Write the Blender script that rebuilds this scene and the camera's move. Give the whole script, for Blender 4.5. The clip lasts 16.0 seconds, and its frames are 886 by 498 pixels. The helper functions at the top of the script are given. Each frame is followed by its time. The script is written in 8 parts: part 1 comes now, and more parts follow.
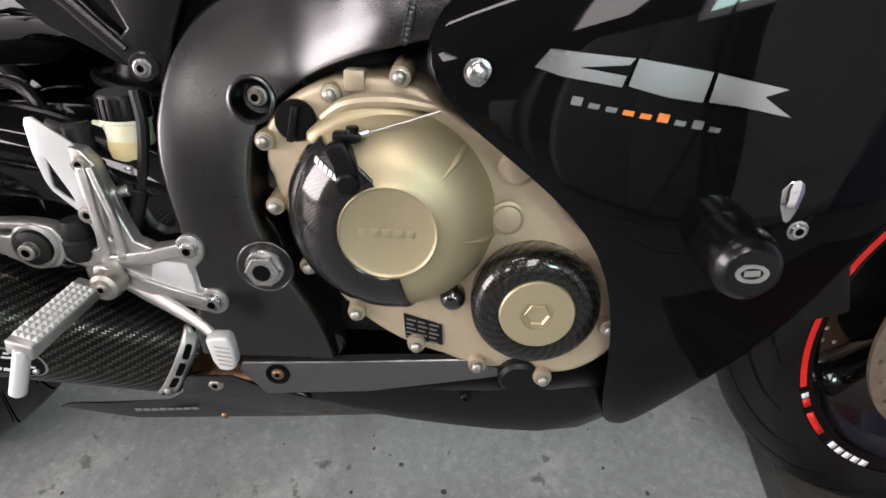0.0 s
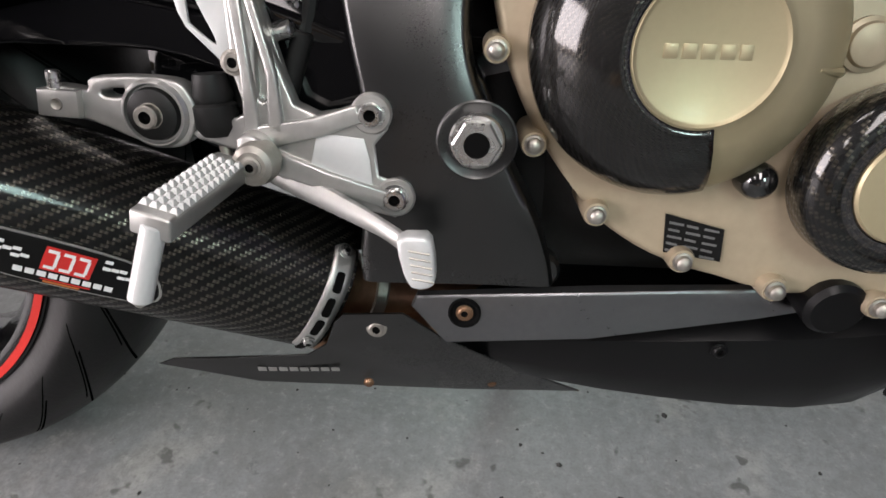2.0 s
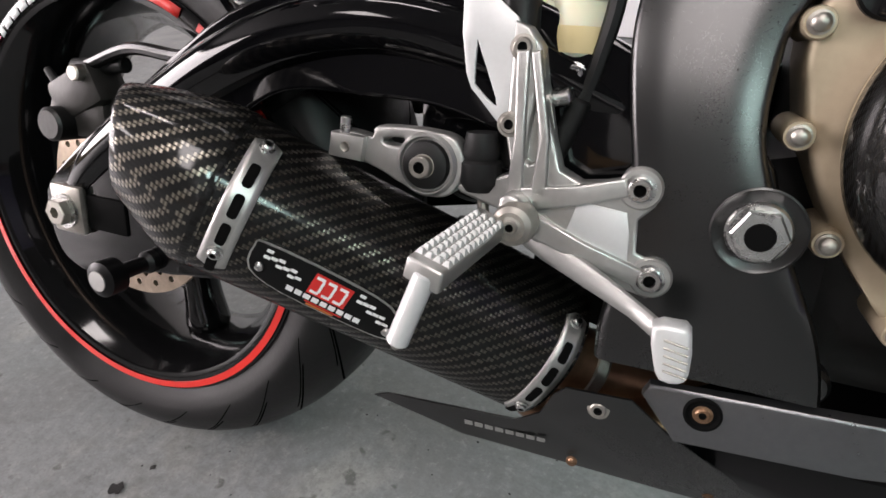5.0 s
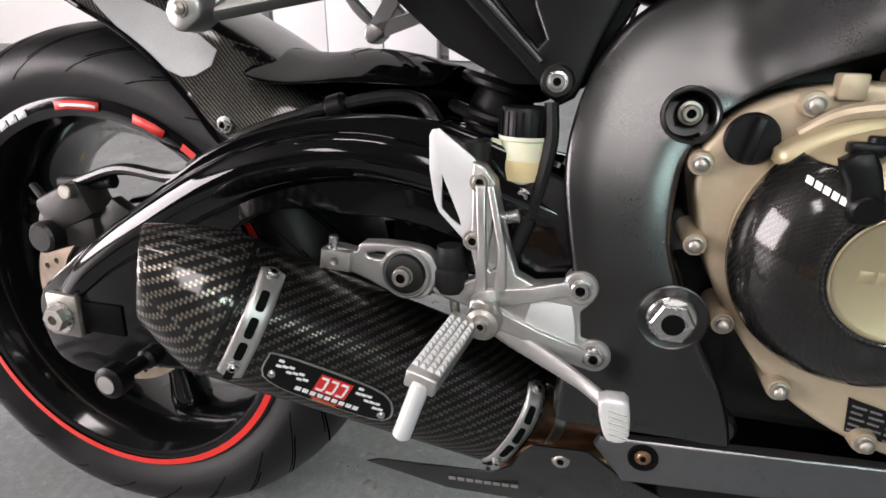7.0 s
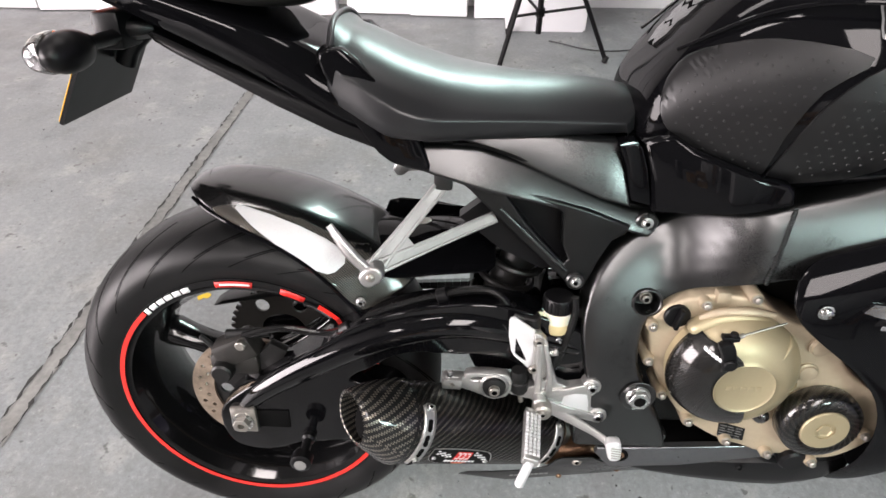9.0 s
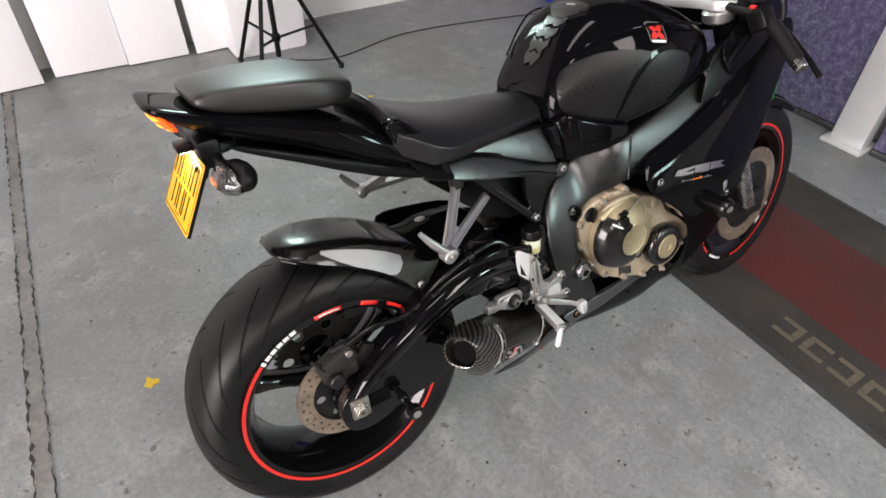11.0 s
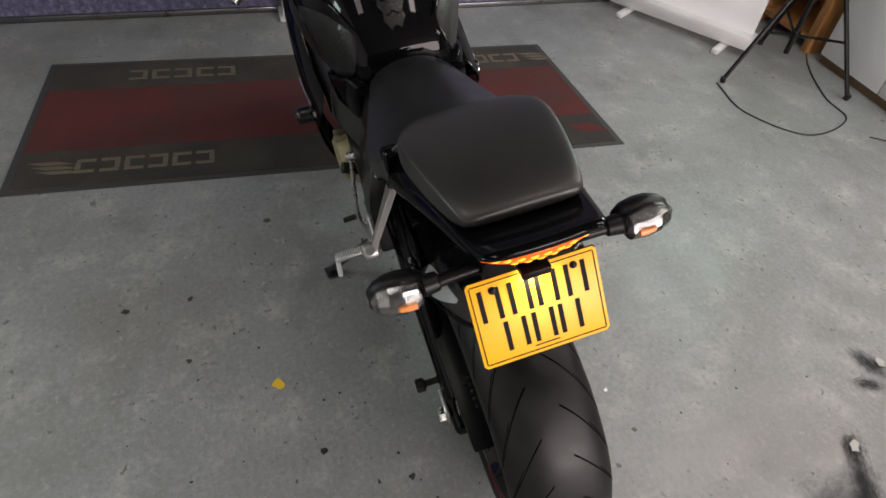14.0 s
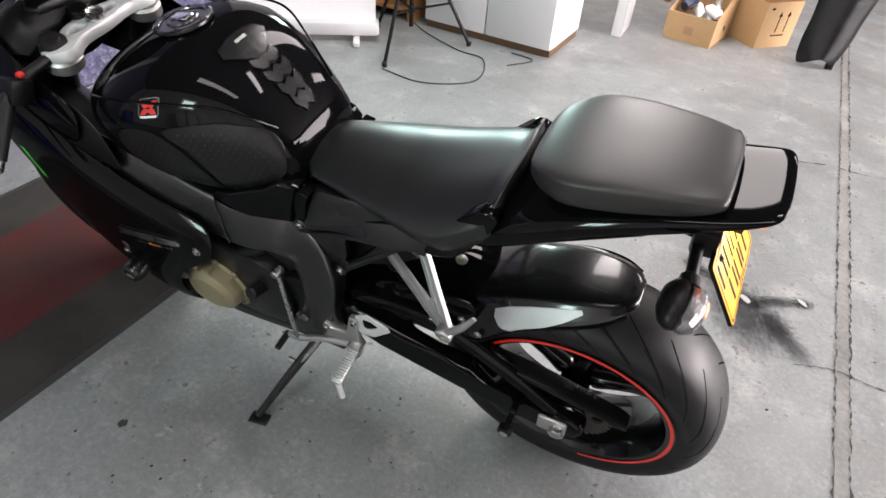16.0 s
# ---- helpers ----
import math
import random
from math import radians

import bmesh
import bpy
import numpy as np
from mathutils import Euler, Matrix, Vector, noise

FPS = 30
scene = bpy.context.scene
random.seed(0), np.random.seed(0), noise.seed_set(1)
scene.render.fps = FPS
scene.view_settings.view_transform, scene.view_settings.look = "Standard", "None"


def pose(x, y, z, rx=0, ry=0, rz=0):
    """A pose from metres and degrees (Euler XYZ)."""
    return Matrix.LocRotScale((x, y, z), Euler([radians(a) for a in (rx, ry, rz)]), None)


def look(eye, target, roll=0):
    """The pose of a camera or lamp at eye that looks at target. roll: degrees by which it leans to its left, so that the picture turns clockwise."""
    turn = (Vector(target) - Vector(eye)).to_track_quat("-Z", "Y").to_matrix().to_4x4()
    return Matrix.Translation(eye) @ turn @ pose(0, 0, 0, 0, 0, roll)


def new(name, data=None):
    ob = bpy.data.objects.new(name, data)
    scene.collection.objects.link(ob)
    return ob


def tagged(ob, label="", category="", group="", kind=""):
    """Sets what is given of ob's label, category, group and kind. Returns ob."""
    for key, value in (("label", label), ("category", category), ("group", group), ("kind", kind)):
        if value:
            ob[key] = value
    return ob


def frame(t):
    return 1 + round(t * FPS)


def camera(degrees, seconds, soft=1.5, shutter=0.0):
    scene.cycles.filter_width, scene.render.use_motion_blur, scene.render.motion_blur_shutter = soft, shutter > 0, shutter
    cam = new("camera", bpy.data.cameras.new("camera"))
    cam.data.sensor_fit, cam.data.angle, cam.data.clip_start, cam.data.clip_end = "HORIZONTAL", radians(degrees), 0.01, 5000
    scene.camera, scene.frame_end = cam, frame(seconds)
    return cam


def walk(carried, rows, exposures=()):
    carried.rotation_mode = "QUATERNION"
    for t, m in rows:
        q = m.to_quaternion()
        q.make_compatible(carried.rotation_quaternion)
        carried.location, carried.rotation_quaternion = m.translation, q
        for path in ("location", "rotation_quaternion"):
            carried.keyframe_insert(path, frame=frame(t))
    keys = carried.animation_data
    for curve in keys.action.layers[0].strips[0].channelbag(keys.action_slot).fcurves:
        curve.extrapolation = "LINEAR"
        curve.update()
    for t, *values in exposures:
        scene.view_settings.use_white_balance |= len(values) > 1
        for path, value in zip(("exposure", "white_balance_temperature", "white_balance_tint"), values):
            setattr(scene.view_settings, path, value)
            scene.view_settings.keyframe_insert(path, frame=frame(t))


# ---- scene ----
from mathutils.bvhtree import BVHTree

# ---------------------------------------------------------------- camera
cam = camera(73.5, 16.0, soft=1.6)
PATH = [
    (0, (0.785, -0.494, 0.805), (0.736, 1.066, -0.446), 1.9),
    (0.5, (0.763, -0.484, 0.75), (0.709, 1.08, -0.496), 1.7),
    (1, (0.725, -0.473, 0.702), (0.656, 1.091, -0.542), 2.3),
    (1.5, (0.669, -0.449, 0.648), (0.57, 1.118, -0.59), 1.6),
    (2, (0.615, -0.438, 0.61), (0.485, 1.185, -0.55), 0.3),
    (2.5, (0.608, -0.435, 0.598), (0.255, 1.151, -0.567), -1.9),
    (3, (0.583, -0.428, 0.586), (0.098, 1.145, -0.549), -1.3),
    (3.5, (0.56, -0.426, 0.59), (-0.016, 1.155, -0.491), -2.7),
    (3.7, (0.569, -0.428, 0.604), (-0.037, 1.155, -0.458), -2.1),
    (5.8, (0.559, -0.441, 0.624), (-0.203, 1.136, -0.342), -2.5),
    (6, (0.562, -0.447, 0.631), (-0.207, 1.142, -0.308), -3.1),
    (6.5, (0.567, -0.464, 0.663), (-0.14, 1.175, -0.239), -2.4),
    (7, (0.553, -0.48, 0.715), (0.035, 1.184, -0.266), -2.1),
    (7.5, (0.507, -0.492, 0.784), (0.043, 1.1, -0.334), -1.8),
    (8, (0.449, -0.509, 0.886), (0.123, 1.003, -0.382), 0.1),
    (8.5, (0.398, -0.525, 1.038), (0.161, 0.934, -0.309), -0.3),
    (9, (0.357, -0.621, 1.176), (0.262, 0.896, -0.123), -0.4),
    (9.5, (0.297, -0.722, 1.303), (0.337, 0.754, -0.046), 0.6),
    (10, (0.122, -0.836, 1.374), (0.476, 0.597, 0.024), 4.8),
    (10.2, (0.065, -0.879, 1.411), (0.485, 0.555, 0.082), 3.1),
    (12.3, (-0.68, -0.308, 1.433), (0.68, 0.261, 0.081), 4.3),
    (12.5, (-0.694, -0.213, 1.438), (0.682, 0.246, 0.061), 3.9),
    (13, (-0.737, 0.029, 1.438), (0.708, 0.1, 0.057), 6.5),
    (13.5, (-0.743, 0.255, 1.448), (0.63, -0.042, 0.024), 7.5),
    (14, (-0.609, 0.469, 1.428), (0.727, -0.026, 0.025), 6.0),
    (14.5, (-0.492, 0.649, 1.431), (0.763, -0.145, 0.091), 7.2),
    (15, (-0.394, 0.838, 1.436), (0.631, -0.234, 0.094), 5.5),
    (15.5, (-0.233, 0.923, 1.396), (0.618, -0.327, 0.086), 4.7),
    (16, (-0.058, 0.984, 1.378), (0.569, -0.418, 0.098), 4.4),
]
EXPOSURES = [(t, e - 0.04, 6700 + (300 if 13 < t < 14.2 else 200 if 12 < t < 15 else 0), 20) for t, e in ((0, -0.1), (1.5, -0.22), (3.5, -0.25), (6, -0.36), (7.5, -0.1), (8.5, 0.15), (9, 0.37), (9.5, 0.37), (10.2, 0.14), (12.3, -0.3), (13, -0.47), (13.5, -0.55), (14, -0.55), (14.5, -0.4), (15.5, 0.05), (16, 0.28))]
walk(cam, [(t, look(eye, target, roll)) for t, eye, target, roll in PATH], EXPOSURES)

# ---------------------------------------------------------------- light
world = bpy.data.worlds.new("world")
scene.world = world
world.use_nodes = True
wn = world.node_tree.nodes
sky = wn.new("ShaderNodeTexSky")
sky.sky_type = "NISHITA"
sky.sun_disc = False
sky.sun_elevation, sky.sun_rotation = radians(35), radians(200)
wn["Background"].inputs["Strength"].default_value = 0.12
world.node_tree.links.new(sky.outputs["Color"], wn["Background"].inputs["Color"])


def area(name, m, w, h, power, colour=(1, 1, 1)):
    lamp = bpy.data.lights.new(name, "AREA")
    lamp.shape, lamp.size, lamp.size_y, lamp.energy, lamp.color = "RECTANGLE", w, h, power, colour
    ob = new(name, lamp)
    ob.matrix_world = m
    return ob


# daylight through the roller door, studio lamps, and the ceiling's light panels
WARM, COOL = (1.0, 0.97, 0.93), (0.62, 1.0, 0.92)
LAMPS = [(0.7, -3.05, 95, WARM, 0.7, 3.5), (-1.6, -3.4, 40, WARM, 0.5, 1.5), (-0.5, -0.25, 10, WARM, 0.9, 0.16), (0.1, 1.3, 9, WARM, 1.5, 0.3)]
SOFTBOXES = [((0.64, 2.21, 1.72), (0.35, 0.0, 0.75), 14), ((1.66, -2.145, 1.62), (0.5, 0.0, 0.6), 18)]
area("door_daylight", look((-5.35, -2.4, 1.7), (0, -1.6, 0.4)), 4.2, 2.6, 700, (1.0, 0.97, 0.96))
for at, to, power in SOFTBOXES:
    area("softbox_light", look(at, to) @ pose(0, 0, -0.02), 0.3, 0.42, power, COOL)
for lx, ly, power, tint, lw, lh in LAMPS:
    area("ceiling_panel_light", pose(lx, ly, 3.13), lw, lh, power, tint)

# ---------------------------------------------------------------- materials
def mat(name, colour, rough=0.5, metal=0.0, coat=0.0, spec=0.5):
    m = bpy.data.materials.new(name)
    m.use_nodes = True
    b = m.node_tree.nodes["Principled BSDF"]
    b.inputs["Base Color"].default_value = (*colour, 1)
    b.inputs["Roughness"].default_value = rough
    b.inputs["Metallic"].default_value = metal
    b.inputs["Coat Weight"].default_value = coat
    b.inputs["Coat Roughness"].default_value = 0.04
    b.inputs["Specular IOR Level"].default_value = spec
    return m


class Nodes:
    """Short calls for wiring a material's nodes."""

    def __init__(self, m):
        self.m, self.t = m, m.node_tree
        self.b = self.t.nodes["Principled BSDF"]

    def add(self, kind, **values):
        n = self.t.nodes.new(kind)
        for k, v in values.items():
            n.inputs[k].default_value = v
        return n

    def link(self, a, b):
        self.t.links.new(a, b)

    def coord(self, which="Object"):
        return self.t.nodes.new("ShaderNodeTexCoord").outputs[which]

    def noise(self, scale, detail=4.0, rough=0.6, vec=None):
        n = self.add("ShaderNodeTexNoise", Scale=scale, Detail=detail, Roughness=rough)
        self.link(vec or self.coord(), n.inputs["Vector"])
        return n.outputs["Fac"]

    def ramp(self, fac, stops):
        n = self.t.nodes.new("ShaderNodeValToRGB")
        e = n.color_ramp.elements
        while len(e) < len(stops):
            e.new(0.5)
        for el, (p, c) in zip(e, stops):
            el.position = p
            el.color = (c, c, c, 1) if isinstance(c, (int, float)) else (*c, 1)
        self.link(fac, n.inputs["Fac"])
        return n.outputs["Color"]

    def math(self, op, a, b=0.0, c=0.0):
        n = self.t.nodes.new("ShaderNodeMath")
        n.operation = op
        for i, v in enumerate((a, b, c)):
            if isinstance(v, (int, float)):
                n.inputs[i].default_value = v
            else:
                self.link(v, n.inputs[i])
        return n.outputs[0]

    def mix(self, fac, a, b, mode="MIX"):
        n = self.t.nodes.new("ShaderNodeMix")
        n.data_type, n.blend_type = "RGBA", mode
        for s, v in ((n.inputs[0], fac), (n.inputs[6], a), (n.inputs[7], b)):
            if isinstance(v, (int, float)):
                s.default_value = v
            elif isinstance(v, tuple):
                s.default_value = (*v, 1)
            else:
                self.link(v, s)
        return n.outputs[2]

    def bump(self, height, strength=0.3, distance=0.002):
        n = self.add("ShaderNodeBump", Strength=strength, Distance=distance)
        self.link(height, n.inputs["Height"])
        self.link(n.outputs["Normal"], self.b.inputs["Normal"])

    def set(self, **inputs):
        for k, v in inputs.items():
            s = self.b.inputs[k.replace("_", " ")]
            if isinstance(v, (int, float)):
                s.default_value = v
            else:
                self.link(v, s)


def grained(name, colour, rough, metal=0.0, coat=0.0, scale=60.0, vary=0.15, rvary=0.08, bump=0.1, dist=0.0006, big=6.0, spec=0.5):
    """A plain stuff with grain and slight blotches."""
    m = mat(name, colour, rough, metal, coat, spec)
    n = Nodes(m)
    fine, wide = n.noise(scale), n.noise(big, 3.0)
    f = n.math("MULTIPLY_ADD", wide, 0.6, n.math("MULTIPLY", fine, 0.4))
    lo = tuple(c * (1 - vary) for c in colour)
    hi = tuple(min(1, c * (1 + vary)) for c in colour)
    n.set(Base_Color=n.ramp(f, [(0.3, lo), (0.7, hi)]), Roughness=n.ramp(f, [(0.3, max(0, rough - rvary)), (0.7, min(1, rough + rvary))]))
    if bump:
        n.bump(fine, bump, dist)
    return m


def carbon(name, pitch=0.004, light=0.05, dark=0.008, coat=0.35, rough=0.3, ribs=0.0):
    """Twill weave on the mesh's own metric UV, under clear lacquer."""
    m = mat(name, (0.02, 0.02, 0.02), rough, 0.0, coat)
    m.node_tree.nodes["Principled BSDF"].inputs["Coat Roughness"].default_value = 0.1
    n = Nodes(m)
    sep = n.t.nodes.new("ShaderNodeSeparateXYZ")
    n.link(n.coord("UV"), sep.inputs[0])
    u, v = (n.math("MULTIPLY", sep.outputs[i], 1 / pitch) for i in (0, 1))
    run = n.math("FLOORED_MODULO", n.math("ADD", u, n.math("FLOOR", v)), 4.0)      # floats two cells long, one wide
    over = n.math("MULTIPLY", n.math("LESS_THAN", n.math("ABSOLUTE", n.math("SUBTRACT", run, 1.0)), 0.86), n.math("LESS_THAN", n.math("ABSOLUTE", n.math("SUBTRACT", n.math("FRACT", v), 0.5)), 0.37))
    au = n.math("ABSOLUTE", n.math("SUBTRACT", n.math("FRACT", u), 0.5))
    av = n.math("ABSOLUTE", n.math("SUBTRACT", n.math("FRACT", v), 0.5))
    pick = n.math("ADD", n.math("MULTIPLY", over, au), n.math("MULTIPLY", n.math("SUBTRACT", 1.0, over), av))
    arch = n.math("SUBTRACT", 1.0, n.math("MULTIPLY", pick, 1.6))
    c = n.mix(over, (dark,) * 3, (light, light * 0.9, light * 0.74))
    n.set(Base_Color=n.mix(n.math("MULTIPLY", arch, 0.6), (dark,) * 3, c), Roughness=n.ramp(over, [(0, 0.5), (1, rough)]), Metallic=n.math("MULTIPLY", over, 0.85), Specular_IOR_Level=0.12)
    if ribs:
        line = n.math("LESS_THAN", n.math("FRACT", n.math("MULTIPLY", sep.outputs[1], 1 / ribs)), 0.34)
        arch = n.math("SUBTRACT", n.math("MULTIPLY", arch, 0.5), n.math("MULTIPLY", line, 1.5))
    n.bump(arch, 0.35, 0.0006)
    return m


def emit(name, colour, strength):
    m = mat(name, tuple(min(1, c) for c in colour), 0.3)
    b = m.node_tree.nodes["Principled BSDF"]
    b.inputs["Emission Color"].default_value = (*colour, 1)
    b.inputs["Emission Strength"].default_value = strength
    return m


PAINT = grained("black gloss paint", (0.0022, 0.0022, 0.0026), 0.12, 0.0, 0.33, 300, 0.1, 0.03, 0.02, 0.0002, 6, 0.0)
FRAME = grained("satin black frame coat", (0.0022, 0.0024, 0.0024), 0.29, 0.0, 0.0, 900, 0.3, 0.05, 0.1, 0.0002, 9, 0.78)
SATIN = grained("satin grey aluminium", (0.135, 0.137, 0.142), 0.3, 0.85, 0.0, 200, 0.12, 0.06, 0.1, 0.0003)
PLASTIC = grained("black textured plastic", (0.003, 0.003, 0.0033), 0.36, 0.0, 0.0, 500, 0.2, 0.05, 0.1, 0.0003, 6, 0.2)
LEATHER = grained("black seat vinyl", (0.011, 0.0112, 0.012), 0.33, 0.0, 0.0, 420, 0.25, 0.05, 0.14, 0.0004, 14, 0.4)
WORNVINYL = grained("faded pillion vinyl", (0.013, 0.0123, 0.0113), 0.42, 0.0, 0.0, 420, 0.25, 0.06, 0.14, 0.0004, 9, 0.55)
STRUT = grained("dark satin strut coat", (0.002, 0.0022, 0.0022), 0.3, 0.0, 0.0, 900, 0.3, 0.05, 0.08, 0.0002, 9, 0.4)
HANGER = grained("bright cast aluminium", (0.4, 0.395, 0.385), 0.36, 0.85, 0.0, 260, 0.1, 0.07, 0.2, 0.0003, 30)
NYLON = grained("polished black nylon", (0.003, 0.003, 0.003), 0.24, 0.0, 0.0, 300, 0.2, 0.06, 0.08, 0.0002, 8, 0.4)
STUDS = grained("polished rubber studs", (0.013, 0.013, 0.013), 0.38, 0.0, 0.0, 300, 0.2, 0.08, 0.1, 0.0003, 8, 0.4)
RUBBER = grained("black rubber", (0.005, 0.005, 0.005), 0.5, 0.0, 0.0, 150, 0.25, 0.1, 0.2, 0.0006, 8, 0.3)
DARKMETAL = grained("dark engine metal", (0.009, 0.0088, 0.0085), 0.42, 0.3, 0.0, 120, 0.35, 0.12, 0.4, 0.001)
GOLD = grained("champagne gold paint", (0.36, 0.305, 0.19), 0.45, 0.55, 0.05, 260, 0.06, 0.05, 0.12, 0.0003)
GOLDCASE = grained("dull gold case paint", (0.37, 0.305, 0.215), 0.46, 0.4, 0.0, 150, 0.12, 0.08, 0.2, 0.0004, 14)
ALU = grained("cast aluminium", (0.46, 0.455, 0.44), 0.38, 0.85, 0.0, 240, 0.1, 0.08, 0.3, 0.0004, 30)
ALUWHITE = grained("silver painted alloy", (0.64, 0.64, 0.64), 0.36, 0.35, 0.0, 300, 0.05, 0.05, 0.08, 0.0002)
STEEL = grained("zinc steel", (0.48, 0.48, 0.47), 0.28, 1.0, 0.0, 180, 0.12, 0.1, 0.15, 0.0003, 40)
OLDSTEEL = grained("dull worn steel", (0.33, 0.31, 0.28), 0.42, 0.9, 0.0, 160, 0.3, 0.15, 0.3, 0.0005, 60)
CHROME = mat("polished chrome", (0.8, 0.8, 0.8), 0.08, 1.0)
HEATED = grained("heat stained pipe", (0.24, 0.14, 0.085), 0.36, 0.85, 0.0, 90, 0.4, 0.12, 0.2, 0.0004, 18)
# near-black for holes, slots and grooves: their inner shade put into the colour
HOLESHADE = mat("painted recess shade", (0.003, 0.003, 0.003), 0.8, 0, 0, 0.05)
CARBON = carbon("carbon twill", 0.0028, 0.19, 0.002, 0.35, 0.25)
CARBONEND = carbon("glossy end cone twill", 0.0034, 0.45, 0.005, 0.7, 0.3)
HUGCARBON = grained("lacquered black carbon", (0.003, 0.003, 0.003), 0.24, 0, 0.35, 900, 0.3, 0.05, 0.08, 0.0003, 6, 0.25)
RIMPAINT = grained("gloss black wheel paint", (0.003, 0.003, 0.0032), 0.14, 0.0, 0.45, 300, 0.1, 0.03, 0.02, 0.0002, 6, 0.2)
ARMPAINT = grained("dark swing arm lacquer", (0.002, 0.002, 0.0024), 0.08, 0.0, 0.42, 300, 0.2, 0.04, 0.05, 0.0003, 6, 0.15)
CAPMETAL = grained("dark polished cap", (0.09, 0.09, 0.09), 0.2, 0.9, 0, 200, 0.1, 0.05, 0.0)
PADGEL = grained("glossy tank pad gel", (0.006, 0.006, 0.006), 0.2, 0, 0.3, 1200, 0.3, 0.05, 0.35, 0.0005)
CARBONFINE = carbon("fine carbon twill", 0.0009, 0.3, 0.005, 0.6)
GUARDCARBON = carbon("lacquered guard twill", 0.0016, 0.05, 0.003, 0.9, 0.25, 0.0048)
RINGCARBON = carbon("lacquered ring twill", 0.0028, 0.08, 0.002, 0.9)
CARBONDARK = carbon("dark carbon twill", 0.003, 0.014, 0.004)
MESHGREY = grained("silver mesh", (0.42, 0.43, 0.43), 0.38, 0.6, 0.0, 900, 0.3, 0.1, 0.6, 0.0008)
RED = grained("red rim tape", (0.62, 0.02, 0.012), 0.4, 0.0, 0.3, 200, 0.08, 0.05, 0.0)
WHITE = mat("white print", (0.78, 0.78, 0.78), 0.5)
REDPRINT = mat("red print", (0.6, 0.02, 0.015), 0.45)
ORANGE = mat("orange print", (0.55, 0.16, 0.03), 0.4)
BLACKPRINT = mat("black print", (0.006, 0.006, 0.006), 0.6, 0, 0, 0.1)
YELLOW = mat("yellow reflective plate", (0.85, 0.41, 0.002), 0.4, 0, 0, 0.4)
LABELGREY = mat("grey label print", (0.1, 0.1, 0.1), 0.5)
GREEN = mat("green sticker", (0.03, 0.42, 0.04), 0.5)
FLUIDCUP = mat("cloudy white plastic", (0.72, 0.66, 0.5), 0.45)
FLUIDCUP.node_tree.nodes["Principled BSDF"].inputs["Subsurface Weight"].default_value = 0.3
FLUID = mat("amber brake fluid", (0.62, 0.5, 0.27), 0.3)
LENSBACK = mat("silvered faceted reflector", (0.3, 0.3, 0.3), 0.22, 0.9)
GLASS = mat("clear lens", (0.93, 0.93, 0.93), 0.03)
GLASS.node_tree.nodes["Principled BSDF"].inputs["Transmission Weight"].default_value = 1.0
AMBER = mat("amber bulb", (0.7, 0.24, 0.07), 0.3)
TAIL = emit("lit red tail lens", (1.0, 0.1, 0.006), 0.85)
TAILLED = emit("lit tail diode", (1.0, 0.36, 0.03), 2.2)
LAMPGLOW = emit("plate lamp lens", (1.0, 0.93, 0.8), 12.0)
PANELGLOW = emit("ceiling light diffuser", (0.95, 1.0, 0.98), 3.0)


def tyre_material():
    m = mat("worn tyre rubber", (0.02, 0.02, 0.021), 0.55)
    n = Nodes(m)
    sep = n.t.nodes.new("ShaderNodeSeparateXYZ")
    n.link(n.coord("UV"), sep.inputs[0])
    u, v = sep.outputs[0], sep.outputs[1]          # u: turns round the wheel, v: -1 to 1 across
    av = n.math("ABSOLUTE", v)
    bend = n.math("MULTIPLY", n.math("POWER", av, 1.3), 0.13)
    side = n.math("MULTIPLY", n.math("GREATER_THAN", v, 0.0), 0.5)
    ph = n.math("FRACT", n.math("MULTIPLY_ADD", n.math("SUBTRACT", u, bend), 22.0, side))
    line = n.math("LESS_THAN", n.math("ABSOLUTE", n.math("SUBTRACT", ph, 0.5)), 0.026)
    span = n.math("MULTIPLY", n.math("GREATER_THAN", av, 0.12), n.math("LESS_THAN", av, 0.66))
    ph2 = n.math("FRACT", n.math("MULTIPLY_ADD", n.math("SUBTRACT", u, n.math("MULTIPLY", av, 0.14)), 22.0, n.math("ADD", side, 0.45)))
    line2 = n.math("LESS_THAN", n.math("ABSOLUTE", n.math("SUBTRACT", ph2, 0.5)), 0.02)
    span2 = n.math("MULTIPLY", n.math("GREATER_THAN", av, 0.38), n.math("LESS_THAN", av, 0.8))
    groove = n.math("MAXIMUM", n.math("MULTIPLY", line, span), n.math("MULTIPLY", line2, span2))
    dust = n.noise(9, 5.0)
    fine = n.noise(220, 3.0)
    base = n.ramp(dust, [(0.3, (0.004, 0.004, 0.0042)), (0.72, (0.009, 0.009, 0.009))])
    # the grooves' shade is put into the colour and sheen, besides the bump
    n.set(Base_Color=n.mix(groove, base, (0.002, 0.002, 0.002)), Roughness=n.ramp(dust, [(0.3, 0.32), (0.7, 0.55)]), Specular_IOR_Level=n.math("MULTIPLY_ADD", groove, -0.24, 0.24))
    n.bump(n.math("SUBTRACT", n.math("MULTIPLY", fine, 0.25), groove), 0.4, 0.002)
    return m


TYRE = tyre_material()


